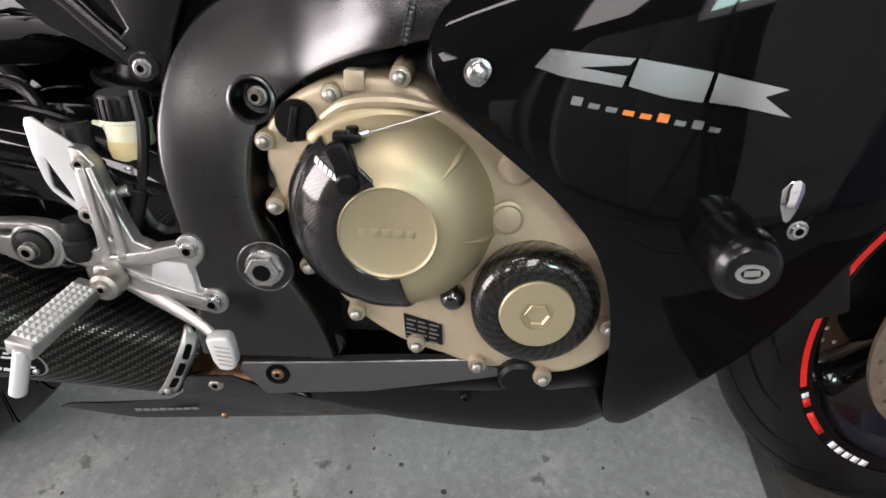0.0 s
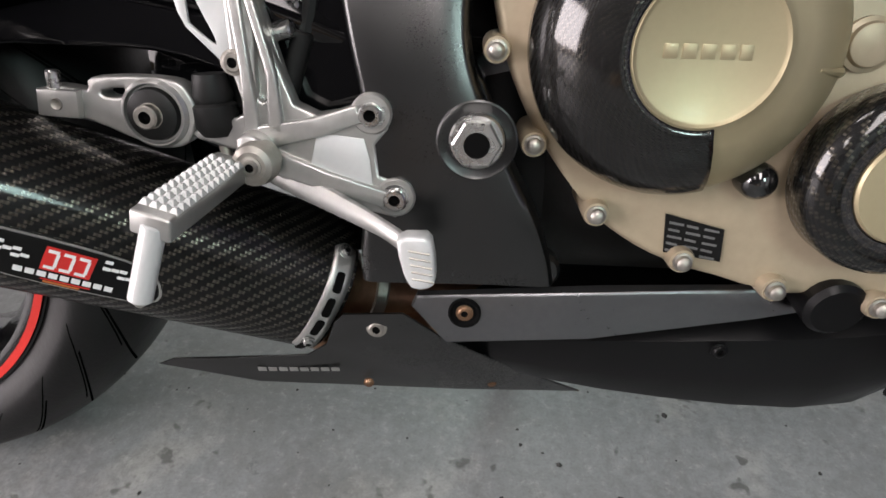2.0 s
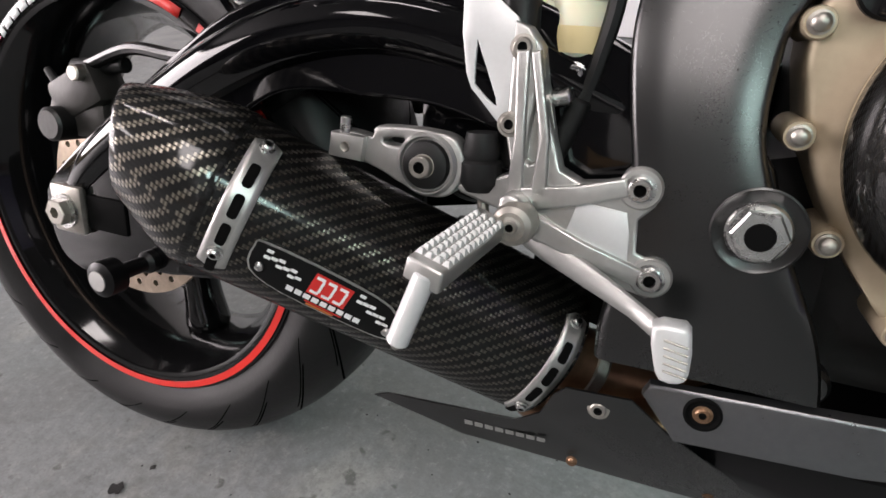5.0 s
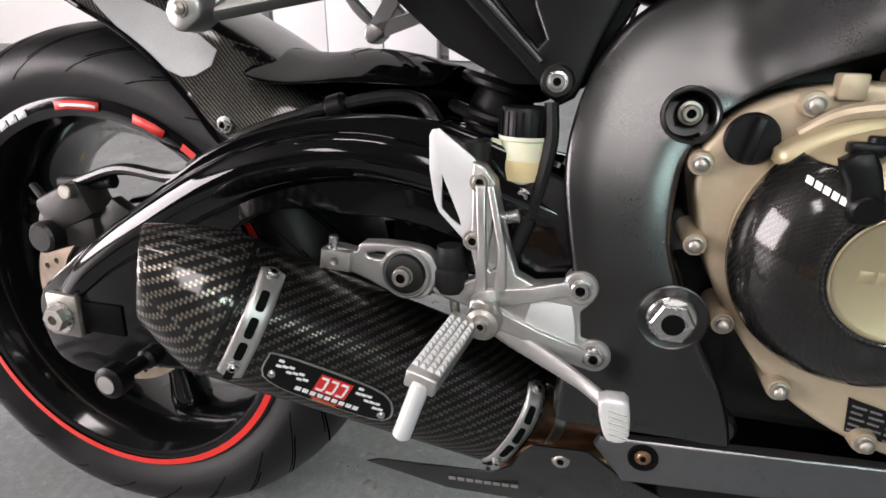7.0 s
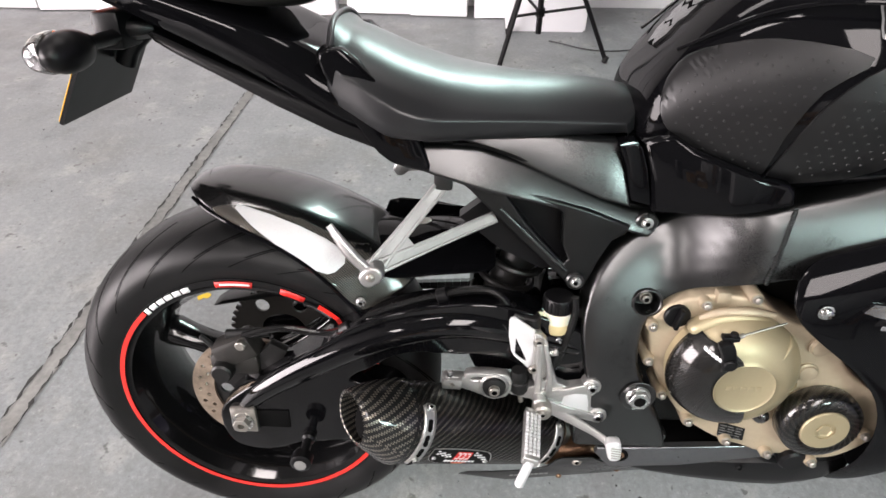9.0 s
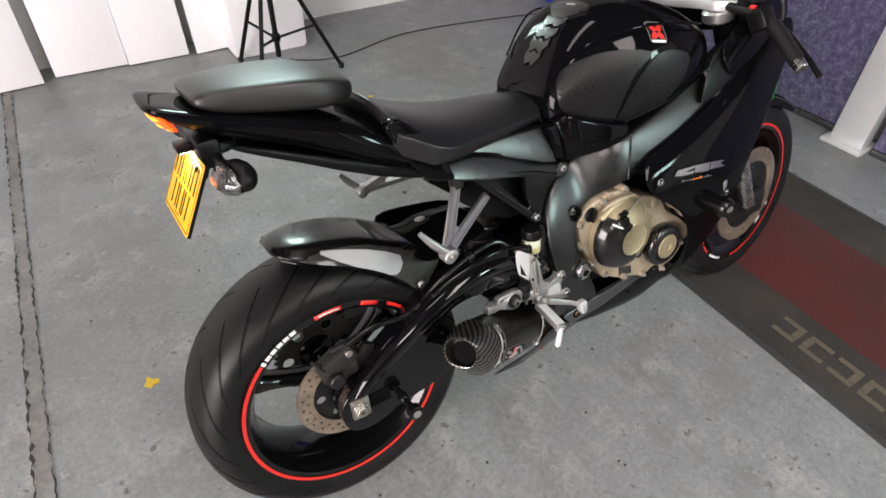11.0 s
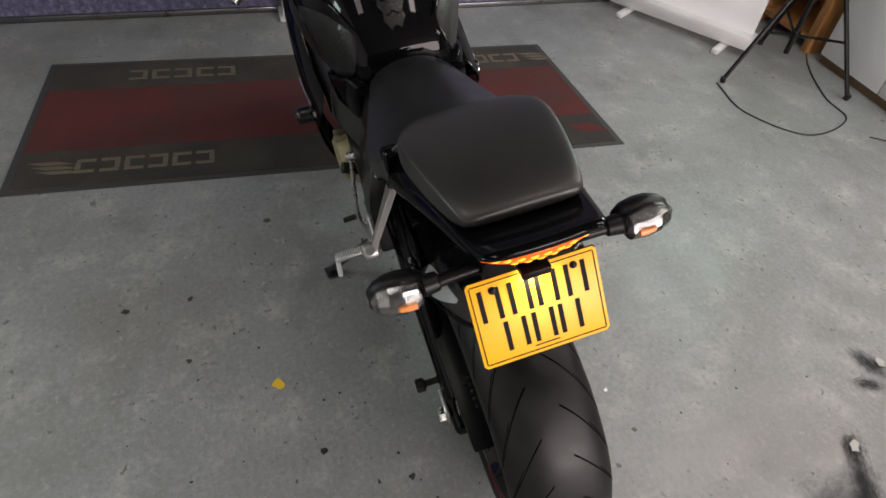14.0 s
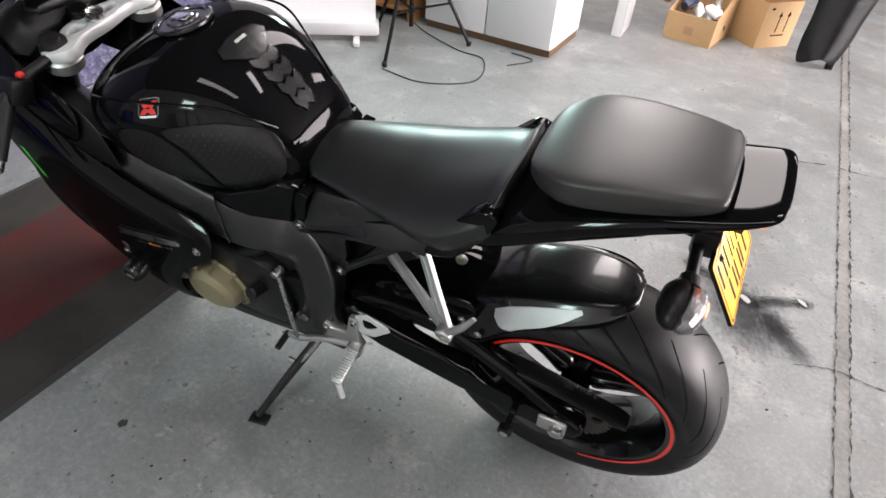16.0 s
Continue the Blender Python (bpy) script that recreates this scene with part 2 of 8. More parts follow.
def floor_material():
    m = mat("worn grey floor paint", (0.26, 0.28, 0.29), 0.4)
    n = Nodes(m)
    co = n.coord()
    big, mid, fine = n.noise(0.9, 4, 0.55, co), n.noise(6, 6, 0.65, co), n.noise(60, 5, 0.6, co)
    speck = n.noise(34, 2, 0.5, co)
    base = n.ramp(n.math("MULTIPLY_ADD", big, 0.55, n.math("MULTIPLY", mid, 0.45)), [(0.3, (0.135, 0.143, 0.145)), (0.55, (0.185, 0.196, 0.2)), (0.75, (0.245, 0.252, 0.252))])
    worn = n.mix(n.ramp(mid, [(0.54, 0.0), (0.68, 0.5)]), base, (0.32, 0.315, 0.295))
    dirt = n.mix(n.ramp(n.math("MULTIPLY", speck, n.math("ADD", mid, 0.45)), [(0.66, 0.0), (0.72, 0.75)]), worn, (0.035, 0.035, 0.033))
    grit = n.mix(n.ramp(fine, [(0.4, 0.3), (0.54, 0.0)]), dirt, (0.12, 0.122, 0.122))
    smear = n.noise(3.3, 7, 0.7, co)
    grit = n.mix(n.ramp(smear, [(0.53, 0.0), (0.72, 0.62)]), grit, (0.085, 0.087, 0.08))
    stretch = n.t.nodes.new("ShaderNodeMapping")
    stretch.inputs["Rotation"].default_value = (0, 0, 0.7)
    stretch.inputs["Scale"].default_value = (14, 2.2, 1)
    n.link(co, stretch.inputs["Vector"])
    streak = n.noise(1.5, 7, 0.7, stretch.outputs["Vector"])
    grit = n.mix(n.ramp(n.math("MULTIPLY", streak, n.math("ADD", big, 0.5)), [(0.58, 0.0), (0.72, 0.24)]), grit, (0.3, 0.305, 0.3))
    wash = n.noise(1.7, 5, 0.6, co)
    grit = n.mix(n.ramp(wash, [(0.34, 0.5), (0.5, 0.0)]), grit, (0.115, 0.112, 0.1))
    chip = n.noise(13, 9, 0.8, co)
    grit = n.mix(n.ramp(chip, [(0.6, 0.0), (0.66, 0.55)]), grit, (0.33, 0.33, 0.32))
    grit = n.mix(n.ramp(chip, [(0.35, 0.6), (0.4, 0.0)]), grit, (0.07, 0.072, 0.072))
    mott = n.noise(70, 8, 0.8, co)
    grit = n.mix(n.ramp(mott, [(0.36, 0.4), (0.49, 0.0)]), grit, (0.085, 0.088, 0.09))
    grit = n.mix(n.ramp(mott, [(0.54, 0.0), (0.68, 0.4)]), grit, (0.36, 0.36, 0.35))
    sand = n.noise(260, 2, 0.5, co)
    grit = n.mix(n.ramp(sand, [(0.36, 0.22), (0.5, 0.0)]), grit, (0.1, 0.1, 0.1))
    gloss = n.math("MULTIPLY_ADD", n.noise(5.0, 7, 0.7, co), 0.65, n.math("MULTIPLY", fine, 0.35))
    n.set(Base_Color=n.mix(1.0, grit, (1.2, 1.19, 1.18), "MULTIPLY"), Roughness=n.ramp(gloss, [(0.34, 0.28), (0.5, 0.44), (0.66, 0.62)]))
    n.bump(n.math("MULTIPLY_ADD", mid, 0.6, n.math("MULTIPLY", fine, 0.4)), 0.25, 0.004)
    return m


FLOOR = floor_material()
WALL = grained("white wall paint", (0.76, 0.76, 0.75), 0.6, 0, 0, 40, 0.04, 0.05, 0.2, 0.002, 1.2)
GREYWALL = grained("grey wall paint", (0.06, 0.06, 0.063), 0.7, 0, 0, 40, 0.08, 0.05, 0.2, 0.002, 1.2)
CEIL = grained("grey ceiling", (0.13, 0.13, 0.13), 0.8, 0, 0, 30, 0.04, 0.05, 0.1, 0.002, 1.0)
SHEETWHITE = grained("white foam board", (0.82, 0.82, 0.83), 0.5, 0, 0, 30, 0.03, 0.05, 0.05, 0.001, 2)
CABINET = grained("white laminate", (0.74, 0.75, 0.75), 0.32, 0, 0, 60, 0.03, 0.04, 0.05, 0.0005, 3)
CARD = grained("brown cardboard", (0.43, 0.27, 0.13), 0.75, 0, 0, 50, 0.12, 0.05, 0.2, 0.001, 4)
OIL = grained("oil stain", (0.03, 0.03, 0.03), 0.3, 0, 0, 30, 0.4, 0.1, 0.1, 0.001)
BLUEPLASTIC = grained("blue plastic", (0.02, 0.05, 0.32), 0.35, 0, 0, 40, 0.1, 0.05, 0.1, 0.001)
CABLE = mat("black cable", (0.012, 0.012, 0.012), 0.5)


def wood_material():
    m = mat("orange varnished wood", (0.4, 0.2, 0.07), 0.35)
    n = Nodes(m)
    s = n.t.nodes.new("ShaderNodeMapping")
    s.inputs["Scale"].default_value = (14, 14, 1.2)
    n.link(n.coord(), s.inputs["Vector"])
    f = n.noise(3.0, 6, 0.6, s.outputs["Vector"])
    n.set(Base_Color=n.ramp(f, [(0.3, (0.25, 0.105, 0.03)), (0.7, (0.5, 0.26, 0.1))]))
    n.bump(f, 0.15, 0.001)
    return m


WOOD = wood_material()


def gravel_material():
    m = mat("printed gravel backdrop", (0.2, 0.2, 0.25), 0.38)
    n = Nodes(m)
    co = n.coord()
    a, b = n.noise(32, 6, 0.85, co), n.noise(1.3, 3, 0.6, co)
    c = n.ramp(a, [(0.36, (0.022, 0.022, 0.05)), (0.5, (0.095, 0.092, 0.155)), (0.66, (0.34, 0.33, 0.41))])
    n.set(Base_Color=n.mix(n.ramp(b, [(0.35, 0.1), (0.7, 0.55)]), c, (0.085, 0.076, 0.165)))
    return m


GRAVEL = gravel_material()


def mat_carpet(name, colour, worn):
    m = mat(name, colour, 0.95)
    n = Nodes(m)
    f, g = n.noise(240, 3), n.noise(3.0, 5, 0.65)
    n.set(Base_Color=n.mix(n.ramp(g, [(0.42, 0.0), (0.68, 0.75)]), n.ramp(f, [(0.3, tuple(c * 0.6 for c in colour)), (0.7, tuple(c * 1.3 for c in colour))]), worn))
    n.bump(f, 0.6, 0.003)
    return m


CARPETRED = mat_carpet("worn red carpet", (0.08, 0.0105, 0.0095), (0.035, 0.018, 0.014))
CARPETBLACK = mat_carpet("worn black carpet", (0.024, 0.021, 0.018), (0.05, 0.043, 0.034))
CARPETPRINT = mat_carpet("faded beige carpet print", (0.12, 0.1, 0.07), (0.07, 0.06, 0.045))

# ---------------------------------------------------------------- mesh helpers
def finish(bm, name, material, parent=None, sharp=35.0, label=""):
    bmesh.ops.recalc_face_normals(bm, faces=bm.faces)
    me = bpy.data.meshes.new(name)
    bm.to_mesh(me)
    bm.free()
    me.shade_smooth()
    me.set_sharp_from_angle(angle=radians(sharp))
    for one in material if isinstance(material, (list, tuple)) else [material]:
        me.materials.append(one)
    ob = new(name, me)
    if parent:
        ob.parent = parent
    if label:
        ob["label"] = label
    return ob


def part(name, bm, material, parent, label="", sharp=35.0, sub=0, thick=0.0):
    """One mesh object under a thing or a part. sub: smoothing steps; thick: shell thickness."""
    ob = finish(bm, name, material, parent, sharp, label)
    if thick:
        s = ob.modifiers.new("shell", "SOLIDIFY")
        s.thickness, s.offset = thick, -1
    if sub:
        s = ob.modifiers.new("smooth", "SUBSURF")
        s.levels = s.render_levels = sub
    return ob


def thing(name, label, category, group="", kind="", m=None):
    ob = new(name)
    ob.empty_display_size = 0.1
    if m is not None:
        ob.matrix_world = m
    return tagged(ob, label, category, group, kind)


def frame_of(axis):
    """Two unit vectors across an axis."""
    a = Vector(axis).normalized()
    side = a.cross(Vector((0, 0, 1)))
    if side.length < 0.1:
        side = a.cross(Vector((1, 0, 0)))
    side.normalize()
    return a, side, side.cross(a).normalized()


def bridge(bm, rings, close=True, cap0=False, cap1=False, uv=None):
    """Faces between rings of vertices. uv: one list of (u, v) per ring, with one more than the vertices where closed."""
    layer = bm.loops.layers.uv.verify() if uv else None
    for i in range(len(rings) - 1):
        a, b = rings[i], rings[i + 1]
        n = len(a)
        for j in range(n if close else n - 1):
            k = (j + 1) % n
            vs = [a[j], a[k], b[k], b[j]]
            if len({v.index if v.index >= 0 else id(v) for v in vs}) < 3:
                continue
            f = bm.faces.new(vs)
            if uv:
                for loop, (r, c) in zip(f.loops, ((i, j), (i, j + 1), (i + 1, j + 1), (i + 1, j))):
                    loop[layer].uv = uv[r][c]
    for ring, want in ((rings[0], cap0), (rings[-1], cap1)):
        if want:
            bm.faces.new(ring)


def lathe(profile, centre, axis, seg=48, a0=0.0, a1=360.0, bm=None, ends=True, uvscale=None, zero=None):
    """Turns (radius, along) pairs round an axis through centre."""
    bm = bm or bmesh.new()
    ax, s, u = frame_of(axis)
    if zero:
        s = (Vector(zero) - ax * Vector(zero).dot(ax)).normalized()
        u = ax.cross(s)
    c = Vector(centre)
    full = abs(a1 - a0) >= 359.9
    n = seg if full else seg + 1
    rings, uv, run = [], [], 0.0
    for i, (r, d) in enumerate(profile):
        if i:
            run += math.hypot(r - profile[i - 1][0], d - profile[i - 1][1])
        ring, row = [], []
        for k in range(seg + 1):
            a = radians(a0 + (a1 - a0) * k / seg)
            if k < n:
                ring.append(bm.verts.new(c + ax * d + (s * math.cos(a) + u * math.sin(a)) * max(r, 1e-5)))
            row.append((a * (uvscale or 0.1), run))
        rings.append(ring)
        uv.append(row)
    bridge(bm, rings, full, full and ends and profile[0][0] > 0.0005, full and ends and profile[-1][0] > 0.0005, uv)
    bmesh.ops.remove_doubles(bm, verts=bm.verts, dist=1e-5)
    return bm


def rod(p0, p1, r0, r1=None, seg=20, bm=None):
    p0, p1 = Vector(p0), Vector(p1)
    r1 = r0 if r1 is None else r1
    d = (p1 - p0).length
    e = min(r0, r1, d) * 0.18
    return lathe([(0, 0), (r0 - e, 0), (r0, e), (r1, d - e), (r1 - e, d), (0, d)], p0, p1 - p0, seg, bm=bm)


def spline(pts, n):
    """n points on a smooth curve through pts."""
    p = [Vector(q) for q in pts]
    p = [p[0] * 2 - p[1]] + p + [p[-1] * 2 - p[-2]]
    out = []
    for i in range(n):
        f = i / (n - 1) * (len(p) - 3)
        k = min(int(f), len(p) - 4)
        t = f - k
        a, b, c, d = p[k : k + 4]
        out.append(0.5 * ((2 * b) + (c - a) * t + (2 * a - 5 * b + 4 * c - d) * t * t + (3 * b - a - 3 * c + d) * t**3))
    return out


def tube(pts, r, seg=12, n=None, bm=None, flat=1.0):
    """A round bar or hose along a smooth curve; r may be a list, one radius a point."""
    bm = bm or bmesh.new()
    n = n or max(2, 6 * (len(pts) - 1) + 1)
    line = spline(pts, n) if len(pts) > 2 else [Vector(pts[0]).lerp(Vector(pts[1]), i / (n - 1)) for i in range(n)]
    rad = [r] * n if isinstance(r, (int, float)) else [float(np.interp(i / (n - 1), np.linspace(0, 1, len(r)), r)) for i in range(n)]
    rings = []
    _, s, u = frame_of(line[1] - line[0])
    for i, q in enumerate(line):
        d = (line[min(i + 1, n - 1)] - line[max(i - 1, 0)]).normalized()
        s = (s - d * s.dot(d)).normalized()
        u = d.cross(s)
        rings.append([bm.verts.new(q + (s * math.cos(a) * flat + u * math.sin(a)) * rad[i]) for a in (math.tau * k / seg for k in range(seg))])
    bridge(bm, rings, True, True, True)
    return bm


def sheet(outline, y0, y1, holes=(), bevel=0.0, bend=None, bm=None, seg=2):
    """A flat piece in the x-z plane between y0 and y1, with holes; bend(x, z) shifts it in y."""
    bm = bm or bmesh.new()
    tmp = bmesh.new()
    edges = []
    for loop in (outline, *holes):
        vs = [tmp.verts.new((x, y0, z)) for x, z in loop]
        edges += [tmp.edges.new((vs[i], vs[(i + 1) % len(vs)])) for i in range(len(vs))]
    bmesh.ops.triangle_fill(tmp, use_beauty=True, use_dissolve=True, edges=edges)
    faces = list(tmp.faces)
    ext = bmesh.ops.extrude_face_region(tmp, geom=faces)
    for v in ext["geom"]:
        if isinstance(v, bmesh.types.BMVert):
            v.co.y = y1
    if bevel:
        rim = [e for e in tmp.edges if len(e.link_faces) == 2 and e.calc_face_angle(0) > 0.6 and abs(e.verts[0].co.y - e.verts[1].co.y) < 1e-6]
        bmesh.ops.bevel(tmp, geom=rim, offset=bevel, segments=seg, affect="EDGES", profile=0.5, clamp_overlap=True)
    bmesh.ops.triangulate(tmp, faces=[f for f in tmp.faces if len(f.verts) > 4])
    if bend:
        for v in tmp.verts:
            v.co.y += bend(v.co.x, v.co.z)
    me = bpy.data.meshes.new("tmp")
    tmp.to_mesh(me)
    tmp.free()
    bm.from_mesh(me)
    bpy.data.meshes.remove(me)
    return bm


def smooth_loop(pts, n=4):
    """A closed outline rounded through its points."""
    out, m = [], len(pts)
    for i in range(m):
        a, b, c, d = (Vector((*pts[(i + k) % m], 0)) for k in (-1, 0, 1, 2))
        for j in range(n):
            t = j / n
            q = 0.5 * ((2 * b) + (c - a) * t + (2 * a - 5 * b + 4 * c - d) * t * t + (3 * b - a - 3 * c + d) * t**3)
            out.append((q.x, q.y))
    return out


def circle(cx, cz, r, n=20):
    return [(cx + r * math.cos(math.tau * k / n), cz + r * math.sin(math.tau * k / n)) for k in range(n)]


def box(x0, x1, y0, y1, z0, z1, bevel=0.0, bm=None, seg=2):
    bm = bm or bmesh.new()
    tmp = bmesh.new()
    bmesh.ops.create_cube(tmp, size=1)
    for v in tmp.verts:
        v.co = Vector(((x0 + x1) / 2 + v.co.x * (x1 - x0), (y0 + y1) / 2 + v.co.y * (y1 - y0), (z0 + z1) / 2 + v.co.z * (z1 - z0)))
    if bevel:
        bmesh.ops.bevel(tmp, geom=tmp.edges, offset=bevel, segments=seg, affect="EDGES", profile=0.5)
    me = bpy.data.meshes.new("tmp")
    tmp.to_mesh(me)
    tmp.free()
    bm.from_mesh(me)
    bpy.data.meshes.remove(me)
    return bm


def moved(bm, m):
    bmesh.ops.transform(bm, matrix=m, verts=bm.verts)
    return bm


def hull_loft(sections, closed_bottom=True):
    """A body symmetric in y: sections of x and half outlines (y, z) from the top's middle down."""
    bm = bmesh.new()
    rings = []
    for x, half in sections:
        ring = [bm.verts.new((x, y, z)) for y, z in half]
        rest = [(y, z) for y, z in reversed(half) if y > 1e-6]
        ring += [bm.verts.new((x, -y, z)) for y, z in rest]
        rings.append(ring)
    bridge(bm, rings, True, True, True)
    return bm


def patch(rows, mirror=False):
    """A surface through rows of points."""
    bm = bmesh.new()
    k = -1 if mirror else 1
    vs = [[bm.verts.new((x, k * y, z)) for x, y, z in row] for row in rows]
    width = max(len(r) for r in rows)
    uv = [[(row[j][0], row[j][2]) for j in range(width)] for row in rows]
    bridge(bm, vs, False, uv=uv)
    return bm


def solid_patch(name, rows, material, parent, thick=0.004, sub=2, mirror=False, label=""):
    return part(name, patch(rows, mirror), material, parent, label, 60, sub, thick)


def surface_of(ob):
    """A tree to find the drawn surface of an object, in its parent's space."""
    bpy.context.view_layer.update()
    dg = bpy.context.evaluated_depsgraph_get()
    ev = ob.evaluated_get(dg)
    me = ev.to_mesh()
    tree = BVHTree.FromPolygons([ob.matrix_local @ v.co for v in me.vertices], [tuple(p.vertices) for p in me.polygons])
    ev.to_mesh_clear()
    return tree


def laid(outline, tree, side, lift=0.0015, thick=0.002, holes=(), cut=0.012, origin=0.6):
    """A thin piece of the given x-z outline laid on a surface from the side (-1: right, 1: left)."""
    bm = sheet(outline, 0, 0.0001, holes)
    top = [f for f in bm.faces if all(abs(v.co.y) < 5e-5 for v in f.verts)]
    bmesh.ops.delete(bm, geom=[f for f in bm.faces if f not in top], context="FACES")
    bmesh.ops.triangulate(bm, faces=bm.faces)
    for _ in range(6):
        long = [e for e in bm.edges if e.calc_length() > cut]
        if not long or len(bm.faces) > 6000:
            break
        bmesh.ops.subdivide_edges(bm, edges=long, cuts=1)
        bmesh.ops.triangulate(bm, faces=bm.faces)
    last = 0.0
    for v in bm.verts:
        hit = tree.ray_cast(Vector((v.co.x, side * origin, v.co.z)), Vector((0, -side, 0)))
        if hit[0] is not None and hit[0].y * side > 0.0:
            v.co.y = hit[0].y + side * lift
        else:
            near = tree.find_nearest(Vector((v.co.x, side * 0.2, v.co.z)))
            v.co = near[0] + near[1] * lift
    uvl = bm.loops.layers.uv.verify()
    for f in bm.faces:
        for loop in f.loops:
            loop[uvl].uv = (loop.vert.co.x, loop.vert.co.z)
    ext = bmesh.ops.extrude_face_region(bm, geom=list(bm.faces))
    for v in ext["geom"]:
        if isinstance(v, bmesh.types.BMVert):
            v.co.y += side * thick
    return bm


def bolt(parent, at, axis, r=0.007, h=0.006, material=None, name="bolt", socket=True, label=""):
    """A socket-head bolt with a washer, its head out along axis."""
    p = [(0, 0), (r * 1.32, 0), (r * 1.32, 0.0012), (r, 0.0016), (r, h - 0.001), (r - 0.001, h)]
    p += [(r * 0.52, h), (r * 0.46, h * 0.45), (0, h * 0.4)] if socket else [(r * 0.5, h + r * 0.15), (0, h + r * 0.2)]
    ob = part(name, lathe(p, at, axis, 24), material or STEEL, parent, label, 30)
    if socket:
        # the socket's inner faces are coloured with its shade
        ob.data.materials.append(HOLESHADE)
        a = Vector(axis).normalized()
        for f in ob.data.polygons:
            d = f.center - Vector(at)
            if d.dot(a) > h * 0.2 and (d - a * d.dot(a)).length < r * 0.5:
                f.material_index = 1
    return ob


def hexagon(parent, at, axis, r=0.008, h=0.006, material=None, name="nut", hollow=0.0):
    p = [(0, 0), (r, 0), (r, h - 0.001), (r * 0.92, h)] + ([(hollow, h), (hollow, h * 0.1), (0, h * 0.1)] if hollow else [(0, h)])
    return part(name, lathe(p, at, axis, 6), material or STEEL, parent, "", 20)

def nudged(ob, x, y, z):
    """Sets a part, with all that it carries, off from where its outline was drawn."""
    ob.location = ob.location + Vector((x, y, z))
    return ob



def between(x, table):
    """Smooth reading of a table of (x, value)."""
    for (a, p), (b, q) in zip(table, table[1:]):
        if x <= b:
            f = max(0.0, (x - a) / (b - a))
            return p + (q - p) * f
    return table[-1][1]


# ---------------------------------------------------------------- the room
def setting(name, bm, material, label, category, kind="structure"):
    return tagged(finish(bm, name, material), label, category, kind=kind)


setting("floor", box(-5.5, 4.2, -7.0, 3.2, -0.2, 0.0), FLOOR, "grey painted concrete floor, worn and stained", "floor")
setting("wall_left", box(-5.5, 4.2, 2.95, 3.15, 0, 3.2), WALL, "white painted workshop wall behind hung boards", "wall")
setting("wall_front", box(4.0, 4.2, -7.0, 2.95, 0, 3.2), WALL, "white painted wall behind the printed backdrops", "wall")
setting("wall_back", sheet([(-7.0, 0), (-7, 3.2), (2.95, 3.2), (2.95, 0)], 0, 0.2, holes=[[(-4.6, 0.05), (-0.2, 0.05), (-0.2, 3.0), (-4.6, 3.0)]]), GREYWALL, "grey wall with a wide roller door opening", "wall").matrix_world = pose(-5.5, 0, 0, 0, 0, 90)
setting("wall_right", sheet([(-5.5, 0), (-5.5, 3.2), (4.0, 3.2), (4.0, 0)], -7.2, -7.0), GREYWALL, "plain grey painted workshop wall", "wall")
setting("ceiling", box(-5.7, 4.2, -7.2, 3.15, 3.2, 3.35), CEIL, "grey flat ceiling with light panels", "ceiling")

for lx, ly, power, tint, lw, lh in LAMPS:
    c = thing("ceiling_light", "long white fluorescent ceiling light, lit", "lamp", "ceiling lights")
    ow, oh, iw, ih = lw / 2 + 0.06, lh / 2 + 0.06, lw / 2 + 0.02, lh / 2 + 0.02
    part("frame", sheet([(lx - ow, ly - oh), (lx + ow, ly - oh), (lx + ow, ly + oh), (lx - ow, ly + oh)], -3.2, -3.15, holes=[[(lx - iw, ly - ih), (lx + iw, ly - ih), (lx + iw, ly + ih), (lx - iw, ly + ih)]]), ALUWHITE, c).matrix_world = pose(0, 0, 0, 90, 0, 0) @ Matrix.Diagonal((1, 1, -1, 1))
    part("diffuser", box(lx - iw, lx + iw, ly - ih, ly + ih, 3.165, 3.18), PANELGLOW, c)

# the joint across the floor: two filled saw cuts with broken edges
def joint_strip(x_of, w, y0, y1, seed, z=0.0012):
    bm = bmesh.new()
    rnd = random.Random(seed)
    rows, n = [], int((y1 - y0) / 0.016)
    for i in range(n + 1):
        y = y0 + (y1 - y0) * i / n
        c, k = x_of(y) + rnd.uniform(-0.004, 0.004), w * (rnd.uniform(0.9, 1.1) if w > 0.01 else max(0.03, rnd.gauss(0.5, 0.55)))
        rows.append([bm.verts.new((c - k, y, z)), bm.verts.new((c + k, y, z))])
    bridge(bm, rows, False)
    return bm


def joint_x(y):
    return -0.685 + 0.024 * y


JOINT = grained("dirty joint filler", (0.175, 0.172, 0.162), 0.8, 0, 0, 60, 0.5, 0.1, 0.5, 0.003, 5)
JOINTDARK = grained("open joint dirt", (0.03, 0.029, 0.027), 0.9, 0, 0, 60, 0.5, 0.1, 0.5, 0.003, 8)
setting("floor_joint", joint_strip(lambda y: joint_x(y), 0.021, -6.9, 2.9, 3), JOINT, "dirty filled joint across the concrete floor", "floor joint")
setting("floor_joint", joint_strip(lambda y: joint_x(y) - 0.022, 0.004, -6.9, 2.9, 4, 0.0024), JOINTDARK, "open crack beside the filled floor joint", "floor joint")
setting("floor_joint", joint_strip(lambda y: joint_x(y) + 0.02, 0.003, -6.9, 2.9, 5, 0.0024), JOINTDARK, "open crack beside the filled floor joint", "floor joint")


